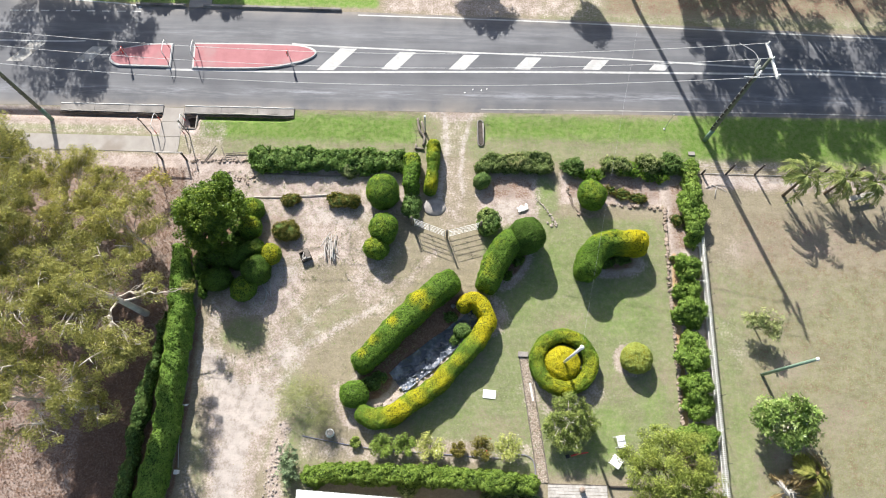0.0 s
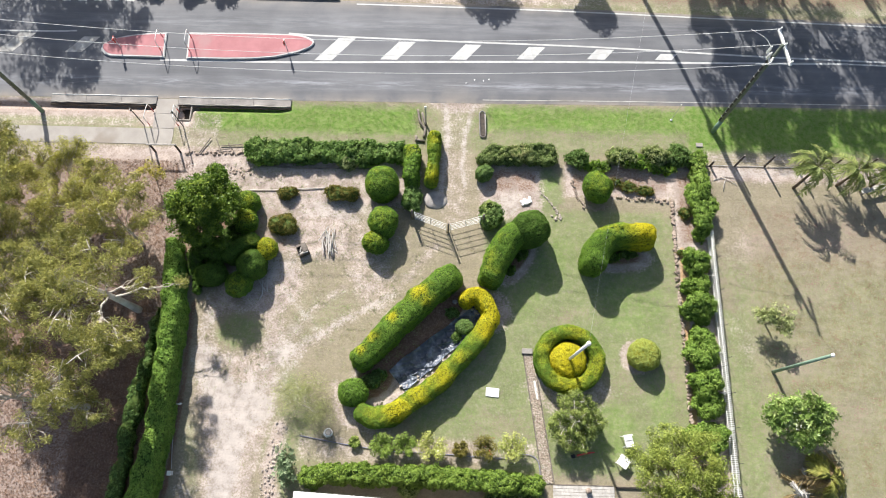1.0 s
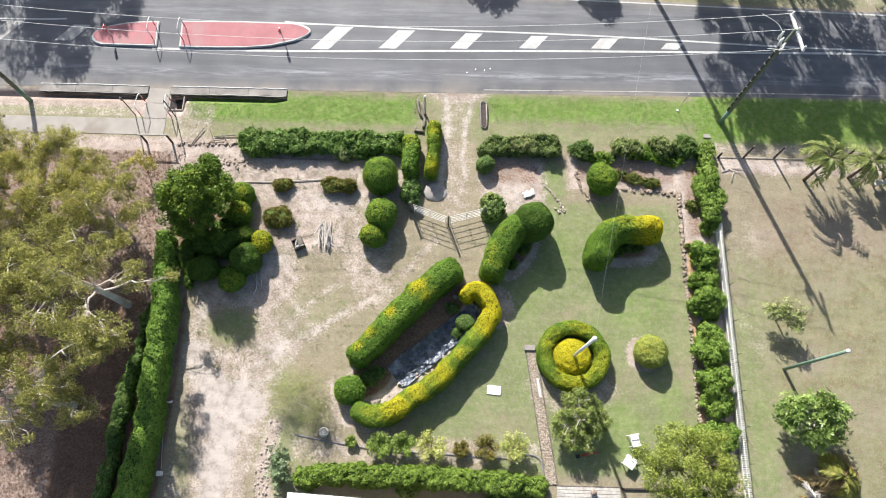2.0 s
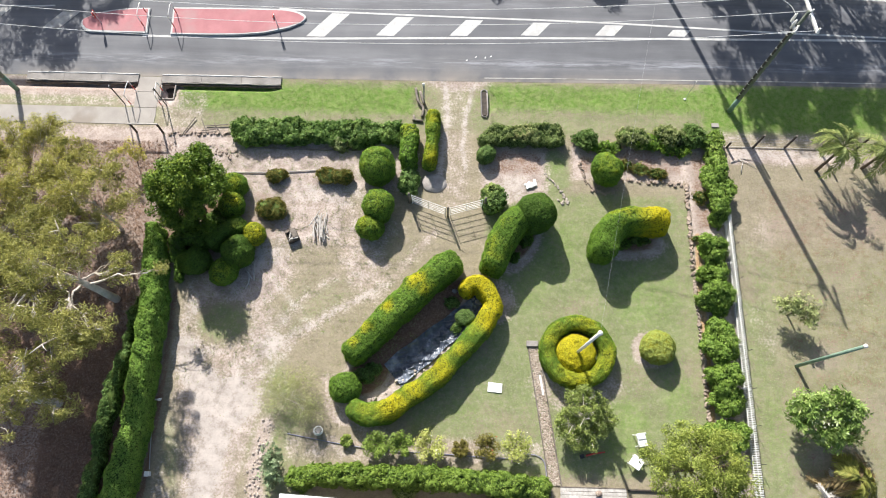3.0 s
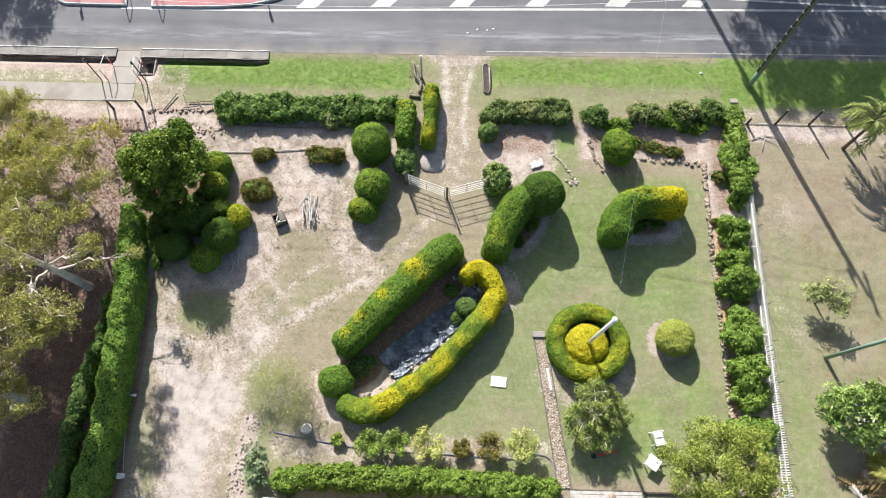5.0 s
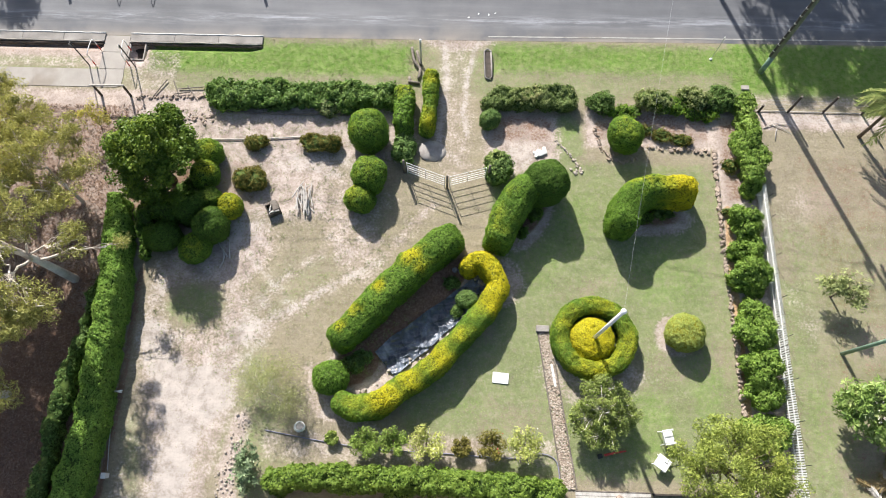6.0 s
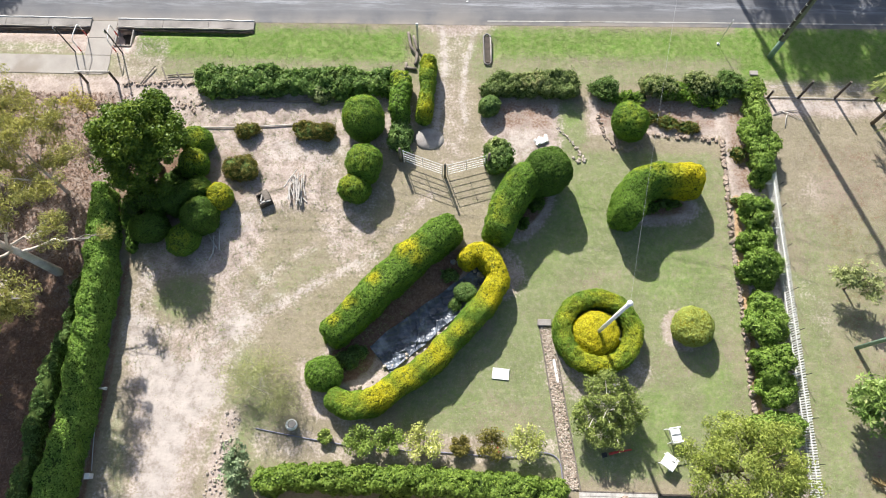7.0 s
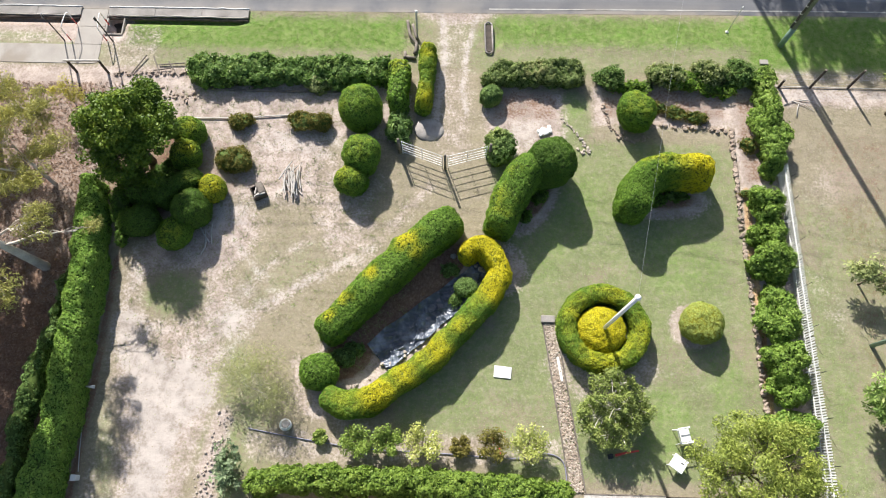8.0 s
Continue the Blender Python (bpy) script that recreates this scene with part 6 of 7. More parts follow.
def picket_fence():
    ob = thing("picket_fence", "white painted picket fence along the garden bed", "fence", (14.0, 6.0, 0))
    bm = bmesh.new()
    prof = [(-0.027, 0), (0.027, 0), (0.027, 0.88), (0.0, 0.95), (-0.027, 0.88)]
    a = [bm.verts.new((0.0, y, z + 0.04)) for y, z in prof]
    b = [bm.verts.new((0.018, y, z + 0.04)) for y, z in prof]
    bm.faces.new(a[::-1])
    bm.faces.new(b)
    for i in range(5):
        bm.faces.new((a[i], a[(i + 1) % 5], b[(i + 1) % 5], b[i]))
    me = bpy.data.meshes.new("picket")
    bm.to_mesh(me)
    bm.free()
    me.materials.append(M["white_paint"])
    rng = np.random.default_rng(3)
    for k in range(150):
        y = 7.0 - 0.1 * k
        part("picket", me, None, ob, at=pose(0.03 + 0.003 * rng.normal(), y, 0.006 * rng.normal(), rng.normal() * 0.4, rng.normal() * 0.5, 0))
    for k in range(8):
        y = 6.9 - 2.05 * k
        part("rail_post", box(0.07, 0.07, 0.8, 0.01, (0.09, y, 0.38)), M["white_paint"], ob)
        part("bracket", box(0.42, 0.035, 0.035, 0.008, (-0.1, y - 0.3, 0.6)), M["white_paint"], ob, "short white stay")
    for z in (0.3, 0.72):
        part("rail", box(0.03, 15.2, 0.07, 0.008, (0.0, -0.55, z)), M["white_paint"], ob)
    return ob


picket_fence()
for y in (12.6, 11.6, 9.8, 7.9, 6.2, 4.4, 2.7, 1.0):
    piece("star_picket", tube([(0, 0, -0.1), (0.05, 0.02, 0.8)], 0.015, 5), M["dark_steel"], "dark steel star picket outside the fence", "post", (14.32, y, 0), "star pickets")
piece("green_pole", tube([(0, 0, -0.1), (0, 0, 2.8), (0, 0, 5.5)], [0.085, 0.08, 0.075], 12), M["green_post"], "tall green-grey pole in the paddock", "pole", (16.75, 5.6, 0), smooth=True)
piece("pole_cap", tube([(0, 0, 5.5), (0, 0, 5.56), (0, 0, 5.6)], [0.09, 0.09, 0.04], 12), M["white_paint"], "white cap on the green pole", "cap", (16.75, 5.6, 0), smooth=True)
ring_post = thing("white_post", "tall white post with a round cap in the golden bun", "post", (5.98, 5.76, 0))
part("shaft", tube([(0.1, 0.1, 0), (0.0, 0.0, 5.9)], 0.075, 12), M["white_paint"], ring_post, smooth=True)
part("cap", tube([(0.0, 0, 5.9), (0.0, 0, 5.95), (0.0, 0, 6.02)], [0.10, 0.11, 0.05], 12), M["plastic"], ring_post, "bright white cap", smooth=True)


def guide_post(x, y, h, label):
    ob = thing("guide_post", label, "guide post", (x, y, 0), "guide posts")
    part("post", tube([(0, 0, -0.2), (0.02, 0, h)], 0.05, 8), M["grey_timber"], ob)
    part("cap", box(0.12, 0.1, 0.14, 0.02, (0.02, 0, h)), M["white_paint"], ob, "white top")
    return ob


guide_post(-1.72, 19.6, 1.75, "pale grey guide post with a white top at the culvert")
sg = thing("survey_stake", "thin leaning steel rod with a white foot", "stake", (12.65, 20.15, 0))
part("rod", tube([(0, 0, -0.05), (0.02, 0.0, 1.75)], 0.014, 6), M["steel"], sg)
part("foot", box(0.14, 0.12, 0.06, 0.02, (0, 0, 0.03)), M["white_paint"], sg)
part("marker_top", box(0.05, 0.05, 0.08, 0.01, (0.02, 0, 1.75)), M["white_paint"], sg)
piece("pit_cover", box(0.38, 0.24, 0.08, 0.015, (0, 0, 0.03)), M["path"], "small pale concrete pit cover on the verge", "pit cover", (14.15, 18.55, 0))


def slip_rail():
    ob = thing("slip_rail", "pale timber rail on two dark posts across the path", "rail", (-16.5, 17.3, 0))
    for x in (-0.72, 0.72):
        part("post", tube([(x, 0, -0.1), (x, 0.02, 0.88)], [0.062, 0.055], 9), M["dark_timber"], ob)
    part("rail", tube([(-0.85, 0.0, 0.92), (0.78, 0.02, 0.93)], [0.05, 0.045], 9), M["grey_timber"], ob, "pale weathered rail")
    return ob


slip_rail()

# ---- small things ----
def rock_meshes(name, mat, n=4, seed=2):
    rng = np.random.default_rng(seed)
    out = []
    for k in range(n):
        bm = bmesh.new()
        bmesh.ops.create_cube(bm, size=1)
        bmesh.ops.bevel(bm, geom=bm.edges[:], offset=0.2, segments=1, affect="EDGES")
        for v in bm.verts:
            v.co = Vector((v.co.x * (1 + 0.25 * rng.normal()), v.co.y * (1 + 0.25 * rng.normal()), v.co.z * (1 + 0.2 * rng.normal())))
        me = bpy.data.meshes.new(name)
        bm.to_mesh(me)
        bm.free()
        me.materials.append(mat)
        out.append(me)
    return out


M["pale_stone"] = grainy("pale_rubble", (0.26, 0.21, 0.17), (0.58, 0.52, 0.46), 5, 40, 0.9, bump=0.6)
PALE_ROCKS = rock_meshes("stone", M["pale_stone"], seed=7)
ROCKS = rock_meshes("stone", M["stone"])
GREY_ROCKS = rock_meshes("stone", M["grey_rock"], seed=5)


def stone_row(label, points, gap, size, seed, rocks=ROCKS, spread=0.06):
    rng = np.random.default_rng(seed)
    p = spline(points, gap)
    ob = thing("stone_edging", label, "stone edging", (float(p[0][0]), float(p[0][1]), 0), "stone edgings")
    for q in p:
        s = size * (0.65 + 0.7 * rng.random())
        at = pose(q[0] - p[0][0] + rng.normal() * spread, q[1] - p[0][1] + rng.normal() * spread, s * 0.22, rng.normal() * 8, rng.normal() * 8, rng.random() * 360)
        part("stone", rocks[rng.integers(len(rocks))], None, ob, at=at @ Matrix.Diagonal((s, s * 0.75, s * 0.65, 1)))
    return ob


stone_row("rough stone edging beside the fence bed", [(12.27, 15.0), (12.26, 13.4), (12.22, 10.5), (12.3, 5.8), (12.24, 2.6)], 0.17, 0.19, 1, spread=0.04)
stone_row("rough stone edging round the upper bed", [(7.55, 14.75), (8.1, 15.1), (8.9, 15.2), (10.6, 15.12), (12.2, 15.05)], 0.16, 0.165, 2)
stone_row("loose stone edging of the bare bed", [(4.9, 15.4), (5.3, 14.9), (5.7, 14.4), (5.95, 13.95)], 0.09, 0.11, 3, PALE_ROCKS, 0.03)
stone_row("loose stone edging of the bare bed", [(6.75, 16.0), (6.95, 15.2), (7.3, 14.6), (7.8, 14.35), (8.6, 14.5)], 0.07, 0.12, 4, spread=0.06)
stone_row("small heap of pale stones at the corner of a bed", [(5.65, 13.95), (5.85, 13.8), (6.0, 13.75)], 0.035, 0.11, 5, PALE_ROCKS, 0.1)
stone_row("pale stones along the pond's edge", [(-3.9, 3.45), (-3.1, 3.5), (-2.2, 4.4), (-1.2, 5.0), (-0.2, 5.9)], 0.26, 0.13, 6, PALE_ROCKS, spread=0.09)
stone_row("stones at the head of the pond", [(0.2, 8.9), (0.9, 8.75), (1.5, 8.2)], 0.25, 0.2, 7, GREY_ROCKS)
stone_row("heap of rubble stones beside the path", [(-13.4, 16.2), (-12.6, 16.25), (-11.7, 16.1)], 0.05, 0.11, 8, ROCKS, 0.15)
stone_row("low dry stone wall by the front corner", [(-15.4, 17.3), (-14.3, 17.3), (-12.3, 17.35)], 0.09, 0.13, 9, ROCKS, 0.07)
stone_row("rubble stones round the leafy bush", [(-8.6, 1.4), (-8.5, 0.6), (-8.8, -0.2), (-8.7, -0.9)], 0.08, 0.11, 10, PALE_ROCKS, 0.16)
stone_row("rubble stones beside the track", [(-8.3, 2.4), (-8.5, 1.2), (-8.9, -0.2), (-9.0, -1.2)], 0.06, 0.09, 11, PALE_ROCKS, 0.22)


def pebbles(label, corners, n, size, seed):
    """A strip of loose pebbles, too many to count."""
    rng = np.random.default_rng(seed)
    bm = bmesh.new()
    bmesh.ops.create_icosphere(bm, subdivisions=1, radius=0.5)
    base = np.array([v.co for v in bm.verts])
    tri = np.array([[v.index for v in f.verts] for f in bm.faces])
    bm.free()
    a, b, c, d = (np.array(q) for q in corners)
    V, F = [], []
    for k in range(n):
        u, w = rng.random(2)
        p = a * (1 - u) * (1 - w) + b * u * (1 - w) + c * u * w + d * (1 - u) * w
        s = size * (0.6 + 0.8 * rng.random())
        q = base * s * (1 + 0.25 * rng.normal(size=base.shape)) * (1, 0.8, 0.6)
        r = rng.random() * 6.28
        q = np.stack([q[:, 0] * math.cos(r) - q[:, 1] * math.sin(r), q[:, 0] * math.sin(r) + q[:, 1] * math.cos(r), q[:, 2]], 1)
        F.extend((tri + len(V)).tolist())
        V.extend(q + (p[0], p[1], 0.02 + 0.03 * rng.random()))
    return piece("pebble_strip", (V, F), M["pebble"], label, "pebbles", kind="stuff")


pebbles("strip of tan pebbles between timber edgings", ((3.85, 6.15), (4.3, 6.15), (5.22, -0.15), (4.74, -0.15)), 2000, 0.085, 1)
for a, b in (((3.82, 6.2), (4.71, -0.15)), ((4.34, 6.2), (5.27, -0.15))):
    piece("timber_edging", tube([(*a, 0.03), (*b, 0.03)], 0.035, 6), M["timber"], "weathered timber edging of the pebble strip", "edging", group="timber edgings")
piece("concrete_block", box(0.55, 0.28, 0.16, 0.02, (0, 0, 0.08)), M["grey_rock"], "grey concrete block at the end of the pebble strip", "block", (4.02, 6.32, 0))
piece("white_board", box(0.10, 0.95, 0.06, 0.01, (0, 0, 0.04), Matrix.Rotation(radians(9), 4, "Z")), M["white_paint"], "narrow white board beside the pebble strip", "board", (4.45, 4.35, 0))
piece("plastic_sheet", box(0.68, 0.45, 0.03, 0.006, (0, 0, 0.035), Matrix.Rotation(radians(-5), 4, "Z")), M["plastic"], "flat white plastic sheet lying on the lawn", "sheet", (2.22, 4.18, 0))


def pipe(points, r, mat, label, name="poly_pipe"):
    return piece(name, tube(spline(points, 0.15), r, 6), M[mat], label, "pipe", smooth=True)


pipe([(-7.45, 1.8, 0.03), (-5.26, 1.45, 0.04), (-2.88, 1.17, 0.05), (-0.53, 1.1, 0.04), (2.55, 0.97, 0.05), (3.5, 1.15, 0.05), (4.1, 1.15, 0.05), (4.5, 0.85, 0.05), (4.6, 0.0, 0.06)], 0.021, "hose", "bluish irrigation pipe along the rose bed")
pipe([(-11.5, 15.05, 0.05), (-9.6, 15.1, 0.06), (-7.2, 15.3, 0.05)], 0.03, "grey_timber", "pale timber pole lying as a bed edge", "edge_pole")
pipe([(-11.3, 16.55, 0.05), (-8.0, 16.5, 0.05), (-4.0, 16.55, 0.05)], 0.04, "timber", "thin timber edge under the street hedge", "edge_pole")


def sticks(x, y, n, L, label, seed, mat="grey_timber"):
    rng = np.random.default_rng(seed)
    ob = thing("stick_pile", label, "stick pile", (x, y, 0), "stick piles")
    for k in range(n):
        l = L * (0.5 + 0.6 * rng.random())
        a = radians(100 + rng.normal() * (12 if k % 3 else 45))
        cx, cy, z = rng.normal() * 0.22, rng.normal() * 0.22, 0.03 + 0.012 * k
        dx, dy = math.cos(a) * l / 2, math.sin(a) * l / 2
        part("stick", tube([(cx - dx, cy - dy, z), (cx + rng.normal() * 0.03, cy, z + 0.02), (cx + dx, cy + dy, z + 0.02)], [0.035, 0.03, 0.02], 6), M[mat], ob)
    return ob


sticks(-6.75, 12.1, 24, 1.2, "pile of pale split sticks on bare soil", 1)
sticks(-10.1, 9.55, 4, 1.0, "a few dry sticks beside the clipped shrubs", 2)


def fire_box():
    """A small open box of dark boards with pale broken pieces inside."""
    ob = thing("timber_box", "small dark timber box holding pale broken pieces", "box", (-8.15, 11.5, 0), turn=28)
    for k in range(4):
        turn = Matrix.Rotation(radians(90 * k), 4, "Z")
        part("side_board", box(0.54, 0.05, 0.3 + 0.02 * k, 0.012, tuple(turn @ Vector((0.0, 0.26, 0.15))), turn), M["dark_timber"], ob)
    part("lid", box(0.28, 0.5, 0.035, 0.01, (0.14, 0.08, 0.36), Matrix.Rotation(radians(9), 4, "Y")), M["timber"], ob, "brown board lying half across")
    for k, (x, y, L, a) in enumerate(((-0.1, -0.12, 0.46, 20), (-0.08, 0.06, 0.34, 55), (0.05, -0.2, 0.4, -12))):
        part("broken_piece", box(L, 0.07, 0.06, 0.015, (x, y, 0.27 + 0.03 * k), Matrix.Rotation(radians(a), 4, "Z")), M["grey_timber"], ob, "pale broken timber")


fire_box()


def culvert(x, y0, y1, label, turn=0.0):
    """A culvert mouth at the driveway: a low rounded rim round a dark plate for its shaded opening."""
    L = y1 - y0
    ob = thing("culvert_mouth", label, "culvert", (x, (y0 + y1) / 2, 0), "culverts", turn=turn)
    rim = [(0.17 * math.cos(a), math.copysign(L / 2 - 0.2, math.sin(a)) + 0.2 * math.sin(a), 0.06 + 0.02 * math.sin(5 * a)) for a in np.linspace(0.05, 2 * math.pi - 0.05, 26)]
    part("rim", tube(rim + rim[:1], 0.042, 7), M["concrete"], ob, smooth=True)
    # no hole here: a dark plate gives the shade of the opening
    part("slot", box(0.27, L - 0.25, 0.05, 0.0, (0, 0, 0.02)), M["dark_timber"], ob, "dark plate inside the rim, standing for the shaded opening")
    return ob


culvert(1.6, 18.7, 20.4, "oval concrete culvert rim beside the driveway", 2)
for k, pts in enumerate(([(-2.2, 20.4), (-2.05, 19.6), (-1.75, 19.2), (-1.8, 18.6)], [(-1.95, 20.2), (-1.8, 19.7), (-1.7, 19.4)], [(-2.3, 18.45), (-1.75, 18.35)], [(-2.25, 18.7), (-2.2, 18.35)])):
    piece("old_log", tube(spline([(*p, 0.07) for p in pts], 0.2), 0.075, 8), M["timber"], "weathered log lying beside the driveway drain", "log", group="old logs", smooth=True)


def mound():
    bm = bmesh.new()
    bmesh.ops.create_icosphere(bm, subdivisions=3, radius=1)
    for v in bm.verts:
        k = 1 + 0.3 * noise.noise(v.co * 1.1) * 0.5 + 0.08 * noise.noise(v.co * 4.0)
        v.co = Vector((v.co.x * 0.68 * k, v.co.y * 0.55 * k, max(v.co.z, -0.1) * 0.17 * k))
    return piece("boulder", bm, M["grey_rock"], "low smooth grey boulder behind the gate", "boulder", (-1.0, 14.7, 0), smooth=True)


mound()


def white_rocks():
    ob = thing("rock_heap", "small heap of broken white rocks on soil", "rocks", (4.05, 14.9, 0))
    rng = np.random.default_rng(8)
    mats = rock_meshes("rock", M["white_paint"], 3, 9)
    for k in range(10):
        s = 0.13 + 0.13 * rng.random()
        part("rock", mats[k % 3], None, ob, at=pose(rng.normal() * 0.16, rng.normal() * 0.12, s * 0.25, 0, 0, rng.random() * 360) @ Matrix.Diagonal((s, s, s * 0.6, 1)))


white_rocks()


def pond_liner():
    """A wrinkled sheet of black plastic laid in the hollow between the hedges."""
    u = np.array((math.cos(radians(41)), math.sin(radians(41))))
    w = np.array((-u[1], u[0]))
    V, F = [], []
    nx, ny = 200, 52
    for j in range(ny + 1):
        for i in range(nx + 1):
            s, t = i / nx, j / ny
            lx = -2.35 + 5.7 * s
            half = 0.7 * (1 - 0.35 * s ** 2)
            ly = (t - 0.5) * 2 * half + 0.08 * noise.noise((lx * 1.1, 3.0 * t, 0.0))
            x, y = np.array((-0.95, 6.2)) + u * lx + w * (ly - 0.03)
            f = 0.09 * noise.noise((lx * 1.3 + ly * 1.9, ly * 2.2 - lx * 0.7, 1.0)) + 0.055 * abs(noise.noise((lx * 3.5 + ly * 5, ly * 3.0, 4.0))) + 0.05 * abs(noise.noise((lx * 7.0, ly * 5.5 + lx * 2, 7.0)))
            for q in (0, 1):
                f += 0.085 * (1 - abs(noise.noise((lx * (1.6 + q) + ly * (2.5 - 4 * q), ly * 1.3 + q * 9, 11.0 + q)))) ** 10
            g = float(levels(np.array(x), np.array(y)))
            V.append((x, y, g + 0.06 + f * (0.5 + 1.0 * (1 - t))))
    for j in range(ny):
        for i in range(nx):
            a = j * (nx + 1) + i
            F.append((a, a + 1, a + nx + 2, a + nx + 1))
    ob = piece("pond_liner", (V, F), M["liner"], "wrinkled black plastic pond liner between the hedges", "pond liner", smooth=True)
    return ob


pond_liner()


def chair(at, label):
    """A moulded plastic garden chair."""
    ob = thing("garden_chair", label, "chair", (0, 0, 0), "garden chairs")
    part("seat", box(0.46, 0.44, 0.03, 0.012, (0, 0, 0.42)), M["plastic"], ob)
    part("backrest", box(0.46, 0.03, 0.42, 0.012, (0, 0.25, 0.64), Matrix.Rotation(radians(-10), 4, "X")), M["plastic"], ob)
    for sx in (-1, 1):
        part("armrest", box(0.05, 0.46, 0.03, 0.01, (sx * 0.27, 0.02, 0.63)), M["plastic"], ob)
        for sy in (-1, 1):
            part("leg", tube([(sx * 0.24, sy * 0.2, 0.42 + (0.2 if sy < 0 else 0.05)), (sx * 0.27, sy * 0.25, 0)], [0.028, 0.02], 6), M["plastic"], ob)
    ob.matrix_basis = at
    return ob


chair(pose(8.95, 1.95, 0, 0, 0, 100), "white plastic garden chair standing on the lawn")
stool = thing("garden_stool", "square white plastic stool with a slot in its top", "stool", (8.66, 0.95, 0), turn=-36)
part("top", box(0.56, 0.52, 0.035, 0.014, (0, 0, 0.40)), M["plastic"], stool)
# the seat is not cut: a dark inlay draws the shade in the slot
part("slot", box(0.13, 0.04, 0.006, 0.0, (0.12, 0.08, 0.421)), M["dark_steel"], stool, "dark inlay standing for the shaded grip slot")
for sx in (-1, 1):
    for sy in (-1, 1):
        part("leg", tube([(sx * 0.21, sy * 0.19, 0.39), (sx * 0.24, sy * 0.22, 0)], [0.03, 0.022], 6), M["plastic"], stool)
lamp = thing("tub", "round white tub with pale brown contents beside the pipe", "tub", (-5.98, 1.95, 0))
part("shell", tube([(0, 0, 0.0), (0, 0, 0.2), (0, 0, 0.4)], [0.17, 0.21, 0.23], 16), M["plastic"], lamp, smooth=True)
part("filling", tube([(0.02, 0.02, 0.38), (0.02, 0.02, 0.44)], [0.19, 0.12], 12), M["path"], lamp, "pale brown filling")
part("handle_arc", tube([(-0.2, 0, 0.4), (-0.1, -0.12, 0.48), (0.1, -0.14, 0.48), (0.2, 0, 0.4)], 0.012, 6), M["white_paint"], lamp)
tap = thing("tap_box", "small white meter box at the foot of the hedge", "meter box", (-13.62, -0.15, 0))
part("case", box(0.17, 0.2, 0.34, 0.02, (0, 0, 0.17)), M["white_paint"], tap)
part("lid", box(0.2, 0.23, 0.04, 0.012, (0, 0, 0.36)), M["plastic"], tap)
pipe([(-13.64, 0.05, 0.03), (-13.75, 0.9, 0.03), (-13.82, 1.7, 0.03)], 0.018, "steel", "thin pale pipe along the foot of the hedge", "thin_pipe")
garden_tap = thing("garden_tap", "white garden tap on a short riser by the hedge", "tap", (-13.66, 3.15, 0))
part("riser", tube([(0, 0, -0.05), (0, 0, 0.45)], 0.03, 8), M["plastic"], garden_tap)
part("spout", tube([(0, 0, 0.42), (0.14, 0.03, 0.44), (0.2, 0.04, 0.36)], 0.028, 8), M["plastic"], garden_tap)
part("knob", box(0.12, 0.05, 0.05, 0.012, (0, 0, 0.48)), M["steel"], garden_tap)
for x, y, L, a in ((-14.4, 17.75, 1.1, 60), (-13.6, 17.75, 0.9, 115), (-12.9, 17.8, 1.2, 5), (-12.8, 17.55, 0.9, 125), (-13.3, 17.5, 0.8, 8)):
    dx, dy = math.cos(radians(a)) * L / 2, math.sin(radians(a)) * L / 2
    piece("old_timber", tube([(-dx, -dy, 0.06), (dx, dy, 0.10)], 0.03, 7), M["timber"], "weathered timber length lying by the stone wall", "timber", (x, y, 0), "old timbers")
for k, (x, y, L, a) in enumerate(((15.2, 16.5, 0.9, 20), (15.6, 16.3, 1.0, -28), (15.35, 16.1, 0.8, 75), (15.8, 16.55, 0.6, -5))):
    dx, dy = math.cos(radians(a)) * L / 2, math.sin(radians(a)) * L / 2
    piece("fallen_branch", tube([(-dx, -dy, 0.03), (-dy * 0.12, dx * 0.12, 0.07), (dx, dy, 0.04)], [0.024, 0.02, 0.01], 6), M["grey_timber"], "pale fallen branch lying on bare soil", "branch", (x, y, 0), "fallen branches", smooth=True)
for x, y, a in ((1.95, 22.56, 30), (1.62, 22.46, 80), (1.1, 22.5, 60), (0.6, 22.28, 10)):
    piece("paper_scrap", box(0.11, 0.05, 0.012, 0.003, (0, 0, 0), Matrix.Rotation(radians(a), 4, "Z")), M["plastic"], "small white paper scrap lying on the road", "litter", (x, y, road_z(x, y) + 0.014), "paper scraps")
pit = thing("drain_pit", "square concrete drain pit beside the crossing path", "drain pit", (-15.93, 19.85, 0))
for x, w in ((-0.4, 0.09), (0.38, 0.07)):
    part("side_wall", box(w, 1.0, 0.55, 0.015, (x, 0, -0.24)), M["path"], pit)
part("end_wall", box(0.7, 0.08, 0.55, 0.015, (0, -0.46, -0.25)), M["path"], pit)
part("pit_floor", box(0.7, 0.85, 0.04, 0.0, (0, 0.02, -0.41)), M["dark_timber"], pit, "dark pit floor")
plank = thing("plank_bench", "weathered grey plank bench by the palms", "bench", (23.5, 15.9, 0), turn=13)
part("seat", box(1.5, 0.3, 0.05, 0.01, (0, 0, 0.42)), M["grey_timber"], plank)
for x in (-0.55, 0.55):
    part("leg", box(0.08, 0.26, 0.4, 0.01, (x, 0, 0.2)), M["timber"], plank)
red_tool = thing("garden_tool", "red-handled garden tool lying under the small tree", "tool", (6.72, 1.25, 0), turn=12)
part("shaft", tube([(-0.3, 0, 0.06), (0.1, 0.02, 0.09), (0.6, 0.0, 0.1)], [0.05, 0.045, 0.03], 7), M["red"], red_tool)
part("head", box(0.2, 0.18, 0.1, 0.02, (-0.48, 0, 0.05)), M["dark_steel"], red_tool)

